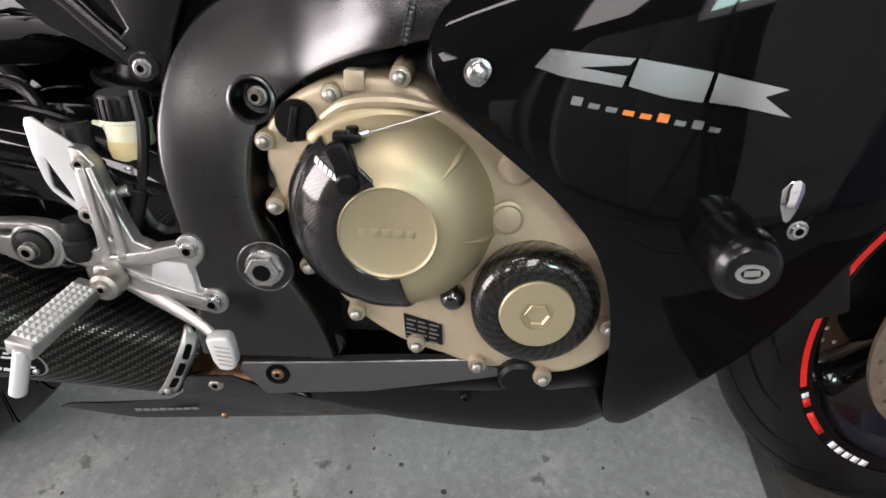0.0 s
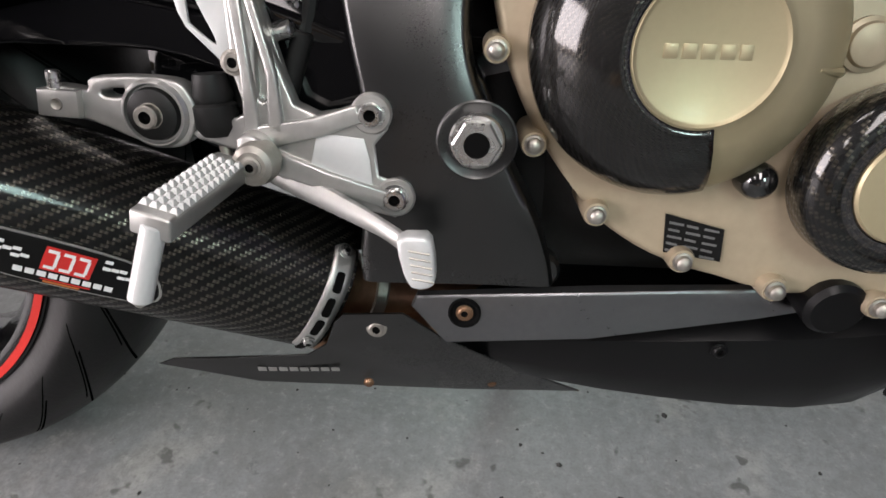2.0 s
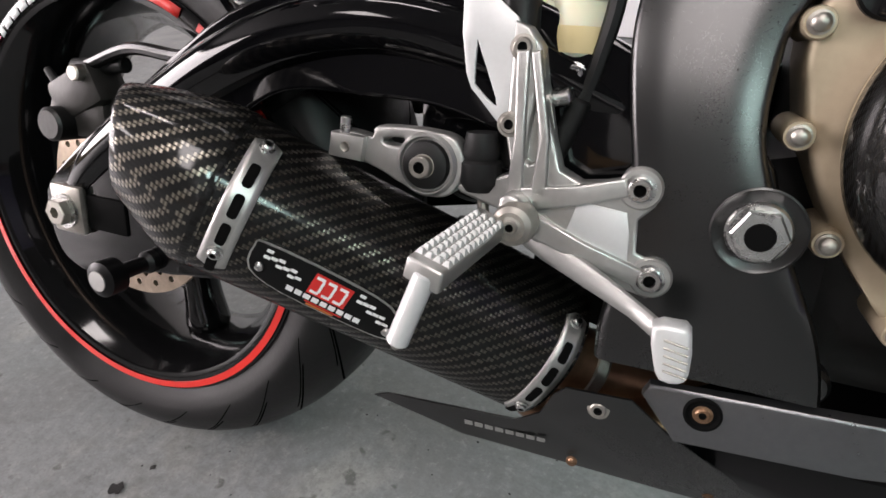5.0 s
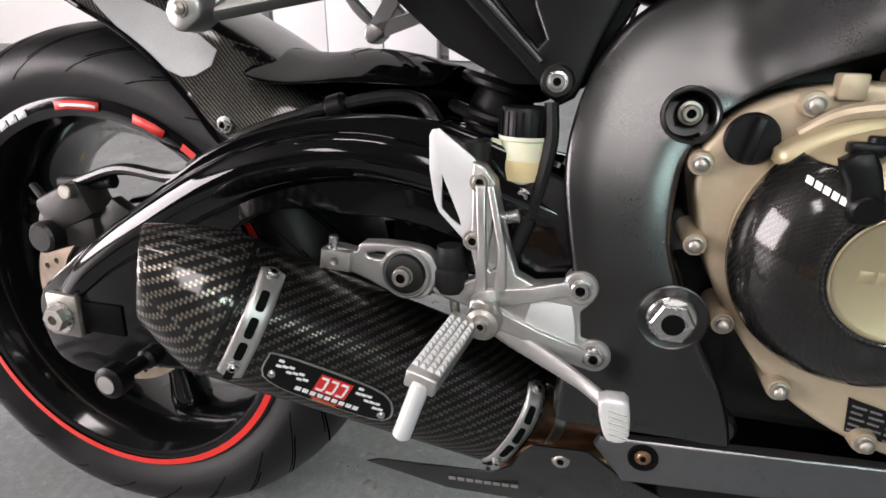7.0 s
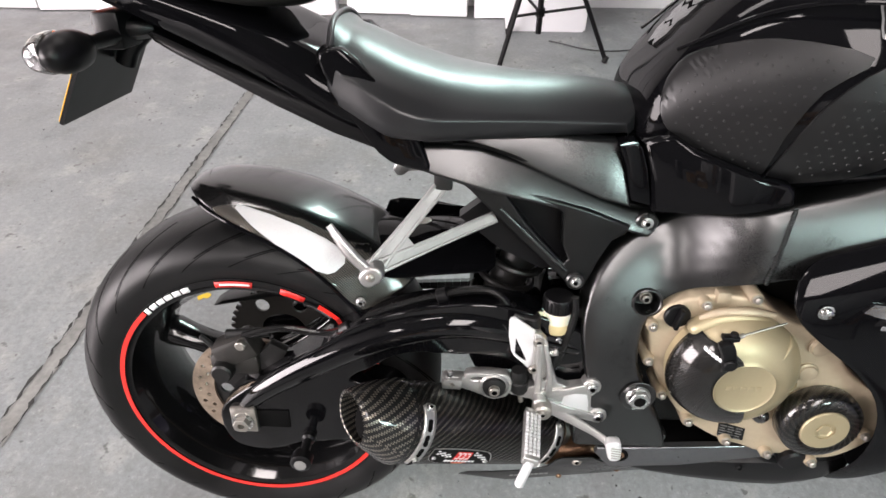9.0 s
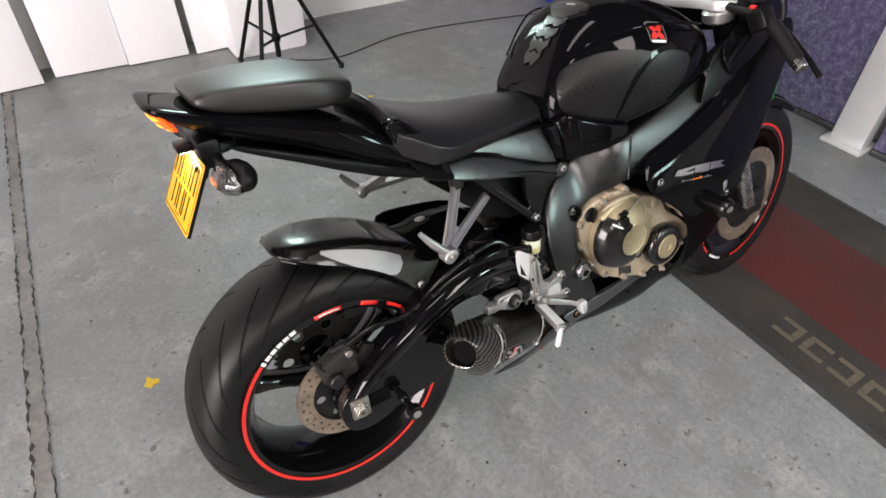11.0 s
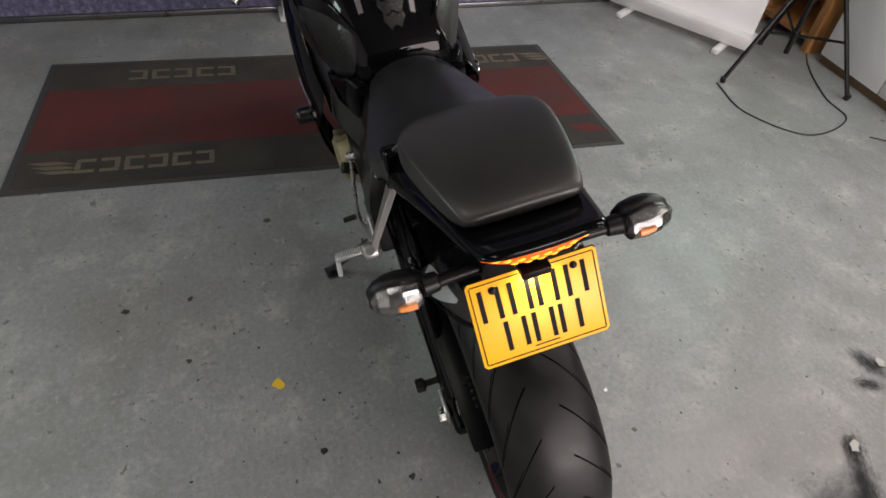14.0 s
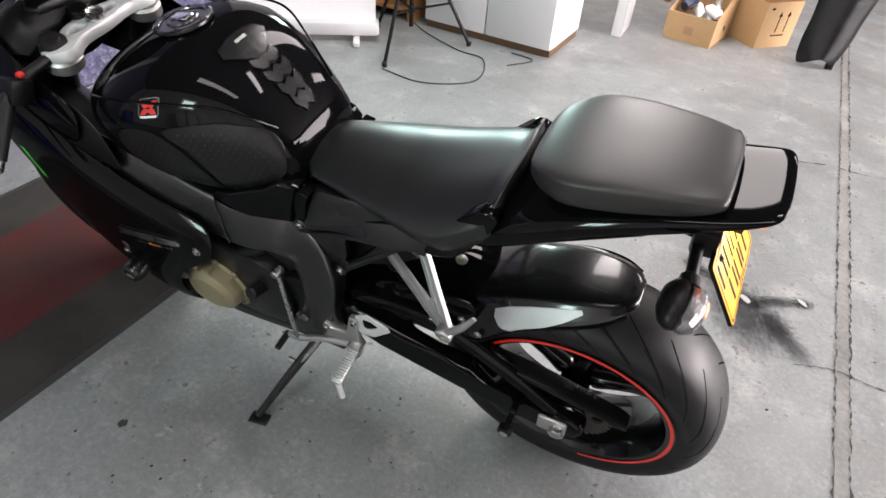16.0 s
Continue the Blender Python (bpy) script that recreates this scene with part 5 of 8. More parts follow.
badge = part("makers_plate", laid(plate_pts(smooth_loop([(-0.062, 0.012), (-0.055, 0.0175), (0, 0.0195), (0.045, 0.0165), (0.062, 0.001), (0.058, -0.0125), (0.03, -0.0165), (-0.03, -0.0165), (-0.058, -0.008)], 3)), stree, -1, 0.0008, 0.0008), ALU, SIL, "silver-edged printed plate")
part("plate_face", laid(plate_pts(smooth_loop([(-0.0605, 0.012), (-0.0545, 0.0162), (0, 0.018), (0.0445, 0.0152), (0.0602, 0.0008), (0.0565, -0.0112), (0.029, -0.0151), (-0.03, -0.0151), (-0.0565, -0.007)], 3)), stree, -1, 0.0017, 0.0006), BLACKPRINT, badge)


def plate_bar(a0, a1, b0, b1, material, lift=0.0024, skew=0.0):
    part("printed_shape", laid(plate_pts([(a0, b0), (a1, b0), (a1 + skew, b1), (a0 + skew, b1)]), stree, -1, lift, 0.0003, cut=0.01), material, badge)


plate_bar(-0.014, 0.016, -0.0035, 0.0145, REDPRINT)
for i in range(3):
    plate_bar(-0.012 + i * 0.0092, -0.0055 + i * 0.0092, 0.0105, 0.0128, WHITE, 0.0029)
    plate_bar(-0.012 + i * 0.0092, -0.0055 + i * 0.0092, -0.0018, 0.0004, WHITE, 0.0029)
    plate_bar(-0.0068 + i * 0.0092, -0.0048 + i * 0.0092, 0.0004, 0.0105, WHITE, 0.0029)
for i in range(9):
    plate_bar(-0.028 + i * 0.0068, -0.0228 + i * 0.0068, -0.0098, -0.0052, WHITE, 0.0025)
plate_bar(-0.012, 0.018, -0.0122, -0.0111, REDPRINT)
plate_bar(-0.010, 0.012, -0.0145, -0.0128, ORANGE, 0.0026)
for i in range(6):
    for j in range(3):
        if (i + j) % 2 == 0:
            plate_bar(-0.052 + i * 0.0052, -0.0472 + i * 0.0052, 0.0118 - i * 0.0014 - j * 0.0026, 0.0142 - i * 0.0014 - j * 0.0026, WHITE)
            plate_bar(0.021 + i * 0.0052, 0.0258 + i * 0.0052, 0.0128 - i * 0.0022 - j * 0.0026, 0.0152 - i * 0.0022 - j * 0.0026, WHITE)
for a, b in ((-0.052, -0.002), (0.053, -0.005)):
    q = plate_pts([(a, b)])[0]
    h = stree.ray_cast(Vector((q[0], -0.6, q[1])), Vector((0, 1, 0)))
    bolt(badge, h[0] + Vector((0, -0.0018, 0)), R, 0.0028, 0.0022, STEEL, "rivet", False)
# link pipe
part("link_pipe", tube([(0.478, -0.102, 0.267), (0.5, -0.09, 0.254), (0.54, -0.072, 0.24), (0.62, -0.045, 0.228), (0.76, 0, 0.22)], [0.045, 0.03, 0.026, 0.025, 0.025], 20), HEATED, SIL, "heat-stained steel link pipe")
part("pipe_clamp", rod((0.512, -0.084, 0.249), (0.524, -0.079, 0.245), 0.03), OLDSTEEL, SIL)
part("lower_pipe", tube([(0.43, -0.02, 0.26), (0.45, -0.07, 0.225), (0.50, -0.09, 0.205), (0.58, -0.08, 0.205), (0.7, -0.03, 0.21)], 0.027, 18), HEATED, SIL, "brown heat-stained exhaust bend")

# ---------------------------------------------------------------- right frame spar
def spar_y(x, z):
    k = max(0.0, min(1.0, (x - 0.62) / 0.12))
    k = k * k * (3 - 2 * k)
    return -0.173 - 0.014 * k + 1.15 * max(0.0, z - 0.41 - 0.14 * k) ** 2 + 0.45 * max(0.0, 0.41 - z) ** 2 - 0.18 * max(0, x - 0.75)


OUTER = [(0.5215, 0.296), (0.521, 0.322), (0.526, 0.36), (0.529, 0.40), (0.526, 0.432), (0.519, 0.467), (0.513, 0.506), (0.515, 0.543), (0.527, 0.584), (0.551, 0.62), (0.59, 0.647), (0.655, 0.677), (0.75, 0.707), (0.86, 0.744), (0.99, 0.80)]
INNER = [(0.663, 0.300), (0.658, 0.322), (0.648, 0.348), (0.634, 0.374), (0.612, 0.418), (0.598, 0.455), (0.5955, 0.487), (0.599, 0.52), (0.613, 0.546), (0.641, 0.569), (0.674, 0.587), (0.725, 0.605), (0.82, 0.628), (0.89, 0.658), (1.0, 0.71)]


def ribbon(outer, inner, depth, face_y, n=70, side=-1):
    """A spar between two edge curves with rounded shoulders."""
    bm = bmesh.new()
    o = spline([(x, 0, z) for x, z in outer], n)
    i = spline([(x, 0, z) for x, z in inner], n)
    prof = [(0.0, depth), (0.0, 0.012), (0.008, 0.005), (0.028, 0.0015), (0.07, 0.0003), (0.3, 0.0), (0.5, 0.0), (0.7, 0.0), (0.93, 0.0003), (0.975, 0.002), (0.992, 0.006), (1.0, 0.014), (1.0, depth)]
    rings = []
    for a, b in zip(o, i):
        ring = []
        for f, d in prof:
            p = a.lerp(b, f)
            ring.append(bm.verts.new((p.x, -side * (face_y(p.x, p.z) + d) if side > 0 else face_y(p.x, p.z) + d, p.z)))
        rings.append(ring)
    bridge(bm, rings, True, True, True)
    return bm


def carve(ob, cutter):
    """Cuts a closed shape out of a part for good."""
    tool = finish(cutter, "cutter", FRAME)
    m = ob.modifiers.new("cut", "BOOLEAN")
    m.object, m.operation, m.solver = tool, "DIFFERENCE", "EXACT"
    tool.parent = ob.parent
    bpy.context.view_layer.update()
    ev = ob.evaluated_get(bpy.context.evaluated_depsgraph_get())
    me = bpy.data.meshes.new_from_object(ev)
    ob.modifiers.remove(m)
    ob.data = me
    bpy.data.objects.remove(tool)
    me.shade_smooth()
    me.set_sharp_from_angle(angle=radians(50))


SPAR = part("frame_spar", ribbon(OUTER, INNER, 0.05, spar_y), FRAME, BIKE, "satin black aluminium frame spar", 70)
WELL = Vector((0.5985, spar_y(0.5985, 0.554), 0.554))
carve(SPAR, rod(WELL + Vector((0, -0.03, 0)), WELL + Vector((0, 0.027, 0)), 0.0172, seg=48))
part("frame_spar", ribbon(OUTER, INNER, 0.05, spar_y, side=1), FRAME, BIKE, "satin black aluminium frame spar", 70)
for side in (-1, 1):
    weld = [((0.753 - 0.022 * t), side * -(spar_y(0.753 - 0.022 * t, 0.705 - 0.098 * t) - 0.0008), 0.705 - 0.098 * t) for t in (0, 0.25, 0.5, 0.75, 1)]
    bm = bmesh.new()
    for k in range(26):
        q = spline(weld, 27)[k]
        lathe([(0, 0), (0.0035, 0), (0.003, 0.0012), (0, 0.0018)], q, (0, side, 0), 8, bm=bm)
    part("weld_seam", bm, FRAME, SPAR)
# recessed engine bolt in the spar
part("bolt_well", lathe([(0.0212, 0.0), (0.0205, 0.0022), (0.0185, 0.003), (0.0172, 0.0018), (0.0171, -0.026), (0, -0.026)], WELL + Vector((0, -0.0006, 0)), (0, -1, 0.17), 48, ends=False), FRAME, SPAR, "deep round bolt recess")
part("bolt_boss", lathe([(0, 0), (0.0105, 0), (0.0105, 0.006), (0.009, 0.0075), (0, 0.0075)], WELL + Vector((0.001, 0.021, 0.0005)), R, 28), DARKMETAL, SPAR)
bolt(SPAR, WELL + Vector((0.001, 0.013, 0.0005)), R, 0.0066, 0.008, OLDSTEEL, "engine_bolt")
# swing arm pivot
part("pivot_recess", lathe([(0.0, 0.0), (0.0262, 0.0), (0.0265, 0.0008), (0.0252, 0.0014), (0.0235, 0.0004), (0, 0.0004)], (0.603, spar_y(0.6, 0.406) - 0.0016, 0.406), R, 48), FRAME, SPAR)
hexagon(SPAR, (0.603, spar_y(0.6, 0.406) - 0.002, 0.406), R, 0.0162, 0.0125, STEEL, "pivot_nut", 0.006)
part("nut_flange", lathe([(0.0, 0), (0.0182, 0), (0.0182, 0.003), (0.017, 0.0045), (0, 0.0045)], (0.603, spar_y(0.6, 0.406) - 0.0015, 0.406), R, 40), STEEL, SPAR)
# black rod end as painted shade in the nut's bore
part("nut_bore_shade", rod((0.603, -0.176, 0.406), (0.603, -0.1882, 0.406), 0.0094), HOLESHADE, SPAR)
part("lower_boss", lathe([(0, 0), (0.014, 0), (0.014, 0.012), (0.011, 0.016), (0, 0.016)], (0.655, -0.14, 0.305), R, 24), FRAME, SPAR)
hexagon(SPAR, (0.612, 0.163, 0.39), L, 0.017, 0.012, STEEL, "pivot_bolt")

nudged(SPAR, 0.004, 0.001, 0.001)

# ---------------------------------------------------------------- engine
def case_y(x):
    """The side case leans outwards towards the front."""
    return -0.151 - 0.165 * (x - 0.61)


CASE = part("engine_case", sheet(smooth_loop([(0.612, 0.53), (0.632, 0.556), (0.662, 0.572), (0.69, 0.579), (0.735, 0.58), (0.785, 0.552), (0.829, 0.536), (0.851, 0.522), (0.872, 0.486), (0.918, 0.446), (0.949, 0.414), (0.945, 0.385), (0.93, 0.352), (0.9, 0.322), (0.86, 0.312), (0.806, 0.315), (0.745, 0.325), (0.7, 0.347), (0.672, 0.376), (0.645, 0.412), (0.624, 0.455), (0.614, 0.495)], 4), 0.0, 0.07, bevel=0.006, seg=3, bend=lambda x, z: case_y(x)), GOLDCASE, BIKE, "dull gold engine side case", 50)
part("engine_block", box(0.63, 1.0, -0.1, 0.13, 0.28, 0.60, 0.02), DARKMETAL, CASE)
part("cylinder_head", moved(box(-0.12, 0.12, -0.13, 0.13, 0, 0.2, 0.02), pose(0.86, 0, 0.56, 0, 20, 0)), DARKMETAL, CASE)
CC = (0.7265, -0.16, 0.4695)
cover = [(0.0885, 0.0), (0.0893, 0.018), (0.0885, 0.024), (0.0862, 0.03), (0.082, 0.038), (0.074, 0.047), (0.0635, 0.0545), (0.0525, 0.0592), (0.0445, 0.0608), (0.0415, 0.0625), (0.0398, 0.0635), (0.0385, 0.0625), (0.0372, 0.0618), (0.0, 0.0618)]
CLUTCH = part("clutch_cover", lathe(cover, CC, R, 96, ends=False), GOLD, CASE, "champagne gold clutch cover", 50)
shell = [(r + 0.0024 if i < 8 else r, d + (0.0014 if 2 < i < 9 else 0)) for i, (r, d) in enumerate(cover[1:10])]
bm = lathe(shell, CC, R, 64, 104, 283, uvscale=0.075, zero=(1, 0, 0))
for v in bm.verts:      # its upper edge sweeps back towards the rim
    dx, dz = v.co.x - CC[0], v.co.z - CC[2]
    r, a = math.hypot(dx, dz), math.degrees(math.atan2(dz, dx)) % 360
    a = 283 - (283 - a) * (179 - 26 * max(0.0, min(1.0, (r - 0.046) / 0.04))) / 179
    v.co.x, v.co.z = CC[0] + r * math.cos(radians(a)), CC[2] + r * math.sin(radians(a))
GUARD = part("carbon_guard", bm, GUARDCARBON, CLUTCH, "glossy carbon clutch guard", 50, thick=0.0026)
# raised maker's lettering becomes plain raised marks
for i, w in enumerate((0.0075, 0.0072, 0.0072, 0.0078, 0.0066)):
    part("raised_mark", box(CC[0] - 0.024 + i * 0.0098, CC[0] - 0.024 + w + i * 0.0098, CC[1] - 0.0623, CC[1] - 0.0614, CC[2] - 0.0038, CC[2] + 0.0038, 0.0003), GOLD, CLUTCH)
gtree = BVHTree.FromBMesh(lathe([(r + 0.0028, d + 0.002) for r, d in cover[:10]], CC, R, 96, ends=False))
for i in range(10):
    a, b = 0.667 + i * 0.0041, 0.5225 - i * 0.0023
    w = 0.0031 if i != 5 else 0.001
    part("printed_shape", laid([(a, b), (a + w, b - 0.0016), (a + w + 0.0012, b + 0.0026), (a + 0.0012, b + 0.0044)], gtree, -1, 0.0006, 0.0003, cut=0.004), WHITE, GUARD)
for a in (47, -8):
    c, q = math.cos(radians(a)), math.sin(radians(a))
    part("cover_rib", tube([(CC[0] + 0.086 * c, CC[1] - 0.028, CC[2] + 0.086 * q), (CC[0] + 0.078 * c, CC[1] - 0.043, CC[2] + 0.078 * q), (CC[0] + 0.062 * c, CC[1] - 0.0545, CC[2] + 0.062 * q)], [0.0036, 0.003, 0.0012], 8), GOLD, CLUTCH)
# cast shoulder over the cover, the ridge above it, boss and release lever
part("cover_shoulder", sheet(smooth_loop([(0.655, 0.53), (0.672, 0.55), (0.705, 0.563), (0.745, 0.56), (0.785, 0.535), (0.79, 0.51), (0.76, 0.5), (0.7, 0.5)], 3), -0.187, -0.158, bevel=0.012, seg=4), GOLD, CLUTCH, sharp=60)
part("case_ridge", tube([(0.668, -0.172, 0.548), (0.69, -0.178, 0.562), (0.725, -0.182, 0.567), (0.76, -0.182, 0.563)], [0.004, 0.006, 0.006, 0.004], 10), GOLDCASE, CASE)
part("case_tab", box(0.686, 0.703, case_y(0.69) - 0.006, case_y(0.69) + 0.01, 0.57, 0.587, 0.002), GOLDCASE, CASE)
part("actuator_boss", rod((0.6965, -0.185, 0.512), (0.6965, -0.216, 0.507), 0.0125, 0.012), GOLD, CLUTCH)
act = part("clutch_lever", sheet(smooth_loop([(0.679, 0.539), (0.693, 0.545), (0.6985, 0.537), (0.7055, 0.516), (0.697, 0.509), (0.688, 0.512), (0.685, 0.525)], 2), -0.226, -0.211, bevel=0.003), PLASTIC, CLUTCH, "black clutch release lever")
part("lever_pivot", rod((0.6965, -0.21, 0.513), (0.6965, -0.229, 0.511), 0.0095), PLASTIC, act)
part("lever_top", box(0.684, 0.706, -0.217, -0.205, 0.542, 0.549, 0.002), PLASTIC, act)
part("cable_clamp", rod((0.699, -0.211, 0.5405), (0.699, -0.211, 0.553), 0.0052, seg=16), PLASTIC, act)
part("cable_end", rod((0.699, -0.213, 0.5455), (0.712, -0.2095, 0.549), 0.003, seg=12), STEEL, act)
part("clutch_cable", tube([(0.7, -0.211, 0.5455), (0.73, -0.207, 0.554), (0.765, -0.203, 0.565)], 0.0013, 8), OLDSTEEL, act)
# round ignition cover
IC = (0.854, -0.186, 0.398)
part("cover_seat", lathe([(0.052, -0.01), (0.0535, 0.008), (0.05, 0.012), (0, 0.012)], IC, R, 48, ends=False), GOLDCASE, CASE)
IGN = part("ignition_cover", lathe([(0.054, 0.002), (0.0568, 0.005), (0.0568, 0.0215), (0.0552, 0.0275), (0.0505, 0.0325), (0.0445, 0.0348), (0.038, 0.0352), (0.0338, 0.0345), (0.0333, 0.032)], IC, R, 80, ends=False, uvscale=0.05), RINGCARBON, CASE, "glossy carbon ring cover", 60)
part("cover_disc", lathe([(0.0328, 0.028), (0.0328, 0.0352), (0.0315, 0.0368), (0.0145, 0.0368), (0.0142, 0.0345), (0.012, 0.0345), (0, 0.0345)], IC, R, 64, ends=False), GOLD, IGN)
part("hex_boss", lathe([(0, 0.034), (0.0115, 0.034), (0.0115, 0.0362), (0.0108, 0.0368), (0.009, 0.0352), (0, 0.0352)], IC, R, 6), GOLD, IGN, sharp=20)
for x, z in ((0.6745, 0.567), (0.7324, 0.585), (0.6131, 0.5224), (0.6172, 0.4623), (0.6448, 0.4037), (0.6897, 0.3591), (0.7484, 0.3315), (0.808, 0.318), (0.87, 0.314), (0.921, 0.3797), (0.8935, 0.494), (0.931, 0.458)):
    y = case_y(x)
    part("boss", lathe([(0, 0), (0.0095, 0), (0.009, 0.05), (0.0082, 0.053), (0, 0.053)], (x, y + 0.045, z), R, 18), GOLDCASE, CASE)
    bolt(CASE, (x, y - 0.008, z), R, 0.005, 0.0065, OLDSTEEL, "bolt", False)
for x, z in ((0.829, 0.5175), (0.8246, 0.4725)):
    part("round_pad", lathe([(0, 0), (0.0155, 0), (0.0155, 0.003), (0.0128, 0.004), (0.0118, 0.0065), (0.0105, 0.007), (0, 0.007)], (x, case_y(x) + 0.001, z), R, 32), GOLDCASE, CASE)
cap = part("oil_filler_cap", lathe([(0, 0), (0.018, 0), (0.018, 0.004), (0.0165, 0.006), (0, 0.006)], (0.6425, -0.158, 0.542), R, 32), PLASTIC, CASE, "black oil filler cap")
part("cap_grip", moved(box(-0.003, 0.003, -0.016, -0.004, -0.0155, 0.0155, 0.0012), pose(0.6425, -0.158, 0.542, 0, 12, 0)), PLASTIC, cap)
part("sight_glass", lathe([(0, 0), (0.0118, 0), (0.0118, 0.012), (0.009, 0.017), (0.004, 0.0195), (0, 0.02)], (0.7815, case_y(0.78), 0.3915), R, 28), mat("black glossy knob", (0.005, 0.005, 0.005), 0.08, 0, 1.0), CASE)
lab = part("warning_label", sheet(smooth_loop([(0.7375, 0.3345), (0.774, 0.3315), (0.7725, 0.3545), (0.735, 0.362)], 1), -0.0016, -0.0004, bend=lambda x, z: case_y(x)), BLACKPRINT, CASE, "small black warning label with white lines")
for i in range(5):
    for j in range(3):
        z = 0.3568 - i * 0.0049
        x = 0.738 + j * 0.0112
        z -= (x - 0.738) * 0.12
        part("printed_line", sheet([(x, z - 0.0012), (x + 0.0092 - 0.002 * ((i + j) % 2), z - 0.0022), (x + 0.0092 - 0.002 * ((i + j) % 2), z - 0.0006), (x, z + 0.0004)], -0.0022, -0.0017, bend=lambda x, z: case_y(x)), LABELGREY, lab)
part("cover_stub", rod((0.849, -0.16, 0.312), (0.849, -0.197, 0.306), 0.0205), PLASTIC, CASE)
ALT = part("left_cover", lathe([(0.083, 0), (0.083, 0.016), (0.079, 0.019), (0.074, 0.02), (0.0735, 0.034), (0.069, 0.05), (0.052, 0.061), (0.05, 0.0595), (0.047, 0.0605), (0, 0.0625)], (0.866, 0.15, 0.386), L, 48), GOLD, CASE, "champagne gold alternator cover", 40)
for k in range(9):
    a = radians(20 + 40 * k)
    x, z = 0.866 + 0.081 * math.cos(a), 0.386 + 0.081 * math.sin(a)
    part("cover_boss", lathe([(0.01, 0), (0.0095, 0.021), (0.008, 0.0225), (0, 0.0225)], (x, 0.15, z), L, 16, ends=False), GOLD, ALT)
    bolt(ALT, (x, 0.172, z), L, 0.005, 0.006, OLDSTEEL, "bolt", False)
for k in range(3):
    part("cover_lug", moved(box(-0.012, 0.012, 0.016, 0.05, 0.045, 0.082, 0.003), pose(0.866, 0.15, 0.386, 0, 60 - 34 * k, 0)), GOLD, ALT)
part("left_case", sheet(smooth_loop([(0.66, 0.34), (0.66, 0.5), (0.75, 0.54), (0.88, 0.51), (0.93, 0.42), (0.88, 0.32), (0.76, 0.29)], 3), 0.10, 0.166, bevel=0.006), DARKMETAL, CASE)
part("coolant_joint", rod((0.72, 0.16, 0.44), (0.72, 0.205, 0.46), 0.016), DARKMETAL, CASE)
part("sprocket_cover", sheet(smooth_loop([(0.56, 0.33), (0.56, 0.46), (0.62, 0.5), (0.68, 0.47), (0.68, 0.32)], 3), 0.10, 0.15, bevel=0.01), PLASTIC, CASE)


# ---------------------------------------------------------------- lower panels
STRIP = part("side_rail", sheet([(0.5605, 0.277), (0.5645, 0.286), (0.7, 0.2965), (0.815, 0.3045), (0.824, 0.297), (0.835, 0.2935), (0.847, 0.297), (0.858, 0.308), (0.9, 0.32), (0.942, 0.334), (0.946, 0.324), (0.88, 0.298), (0.815, 0.28), (0.695, 0.2555), (0.587, 0.2465)], -0.172, -0.160, bevel=0.0025, bend=lambda x, z: -0.03 * max(0, x - 0.8)), SATIN, BIKE, "brushed grey side rail over the belly pan")
# the dish is coloured black for the shade round its bolt
part("bolt_dish", lathe([(0, 0), (0.0125, 0), (0.0125, 0.0015), (0.011, 0.002), (0.009, 0.0004), (0, 0.0004)], (0.601, -0.172, 0.2745), R, 28), HOLESHADE, STRIP)
bolt(STRIP, (0.601, -0.172, 0.2745), R, 0.005, 0.003, HEATED)
nudged(STRIP, 0.002, 0.009, -0.001)
pan = hull_loft([
    (0.56, [(0, 0.235), (0.06, 0.235), (0.10, 0.225), (0.10, 0.205), (0, 0.2)]),
    (0.62, [(0, 0.25), (0.09, 0.25), (0.145, 0.24), (0.122, 0.178), (0, 0.16)]),
    (0.72, [(0, 0.265), (0.1, 0.265), (0.155, 0.255), (0.125, 0.158), (0, 0.135)]),
    (0.84, [(0, 0.28), (0.1, 0.28), (0.17, 0.275), (0.135, 0.15), (0, 0.125)]),
    (0.94, [(0, 0.30), (0.1, 0.30), (0.19, 0.3), (0.138, 0.152), (0, 0.128)]),
    (1.02, [(0, 0.32), (0.09, 0.32), (0.15, 0.3), (0.11, 0.2), (0, 0.17)])])
PAN = part("belly_pan", pan, PLASTIC, BIKE, "satin black belly pan", 50, 1)
bolt(PAN, (0.80, -0.153, 0.245), R, 0.005, 0.004, PLASTIC, "clip")


def guard_bend(x, z):
    return (0.272 - z) * (0.3 + 0.5 * max(0.0, min(1.0, (x - 0.42) / 0.25))) if z < 0.272 else 0.0


G = part("exhaust_guard", sheet([(0.347, 0.203), (0.362, 0.2105), (0.40, 0.214), (0.474, 0.2185), (0.4927, 0.2333), (0.503, 0.26), (0.512, 0.2715), (0.557, 0.275), (0.586, 0.245), (0.65, 0.185), (0.72, 0.1285), (0.60, 0.148), (0.43, 0.186)], -0.172, -0.169, bend=guard_bend, bevel=0.001), FRAME, BIKE, "folded black plate guarding the exhaust")
bolt(G, (0.536, -0.172 + guard_bend(0.536, 0.257), 0.257), R, 0.006, 0.004, OLDSTEEL)
for i in range(8):
    x = 0.432 + i * 0.0085
    part("printed_shape", sheet([(x, 0.2 - i * 0.0005), (x + 0.0065, 0.1997 - i * 0.0005), (x + 0.0065, 0.2045 - i * 0.0005), (x, 0.205 - i * 0.0005)], -0.1727, -0.1722, bend=guard_bend), ALU, G)
for x, z in ((0.52, 0.176), (0.63, 0.158)):
    bolt(G, (x, -0.172 + guard_bend(x, z), z), R, 0.0035, 0.002, HEATED, "rivet", False)

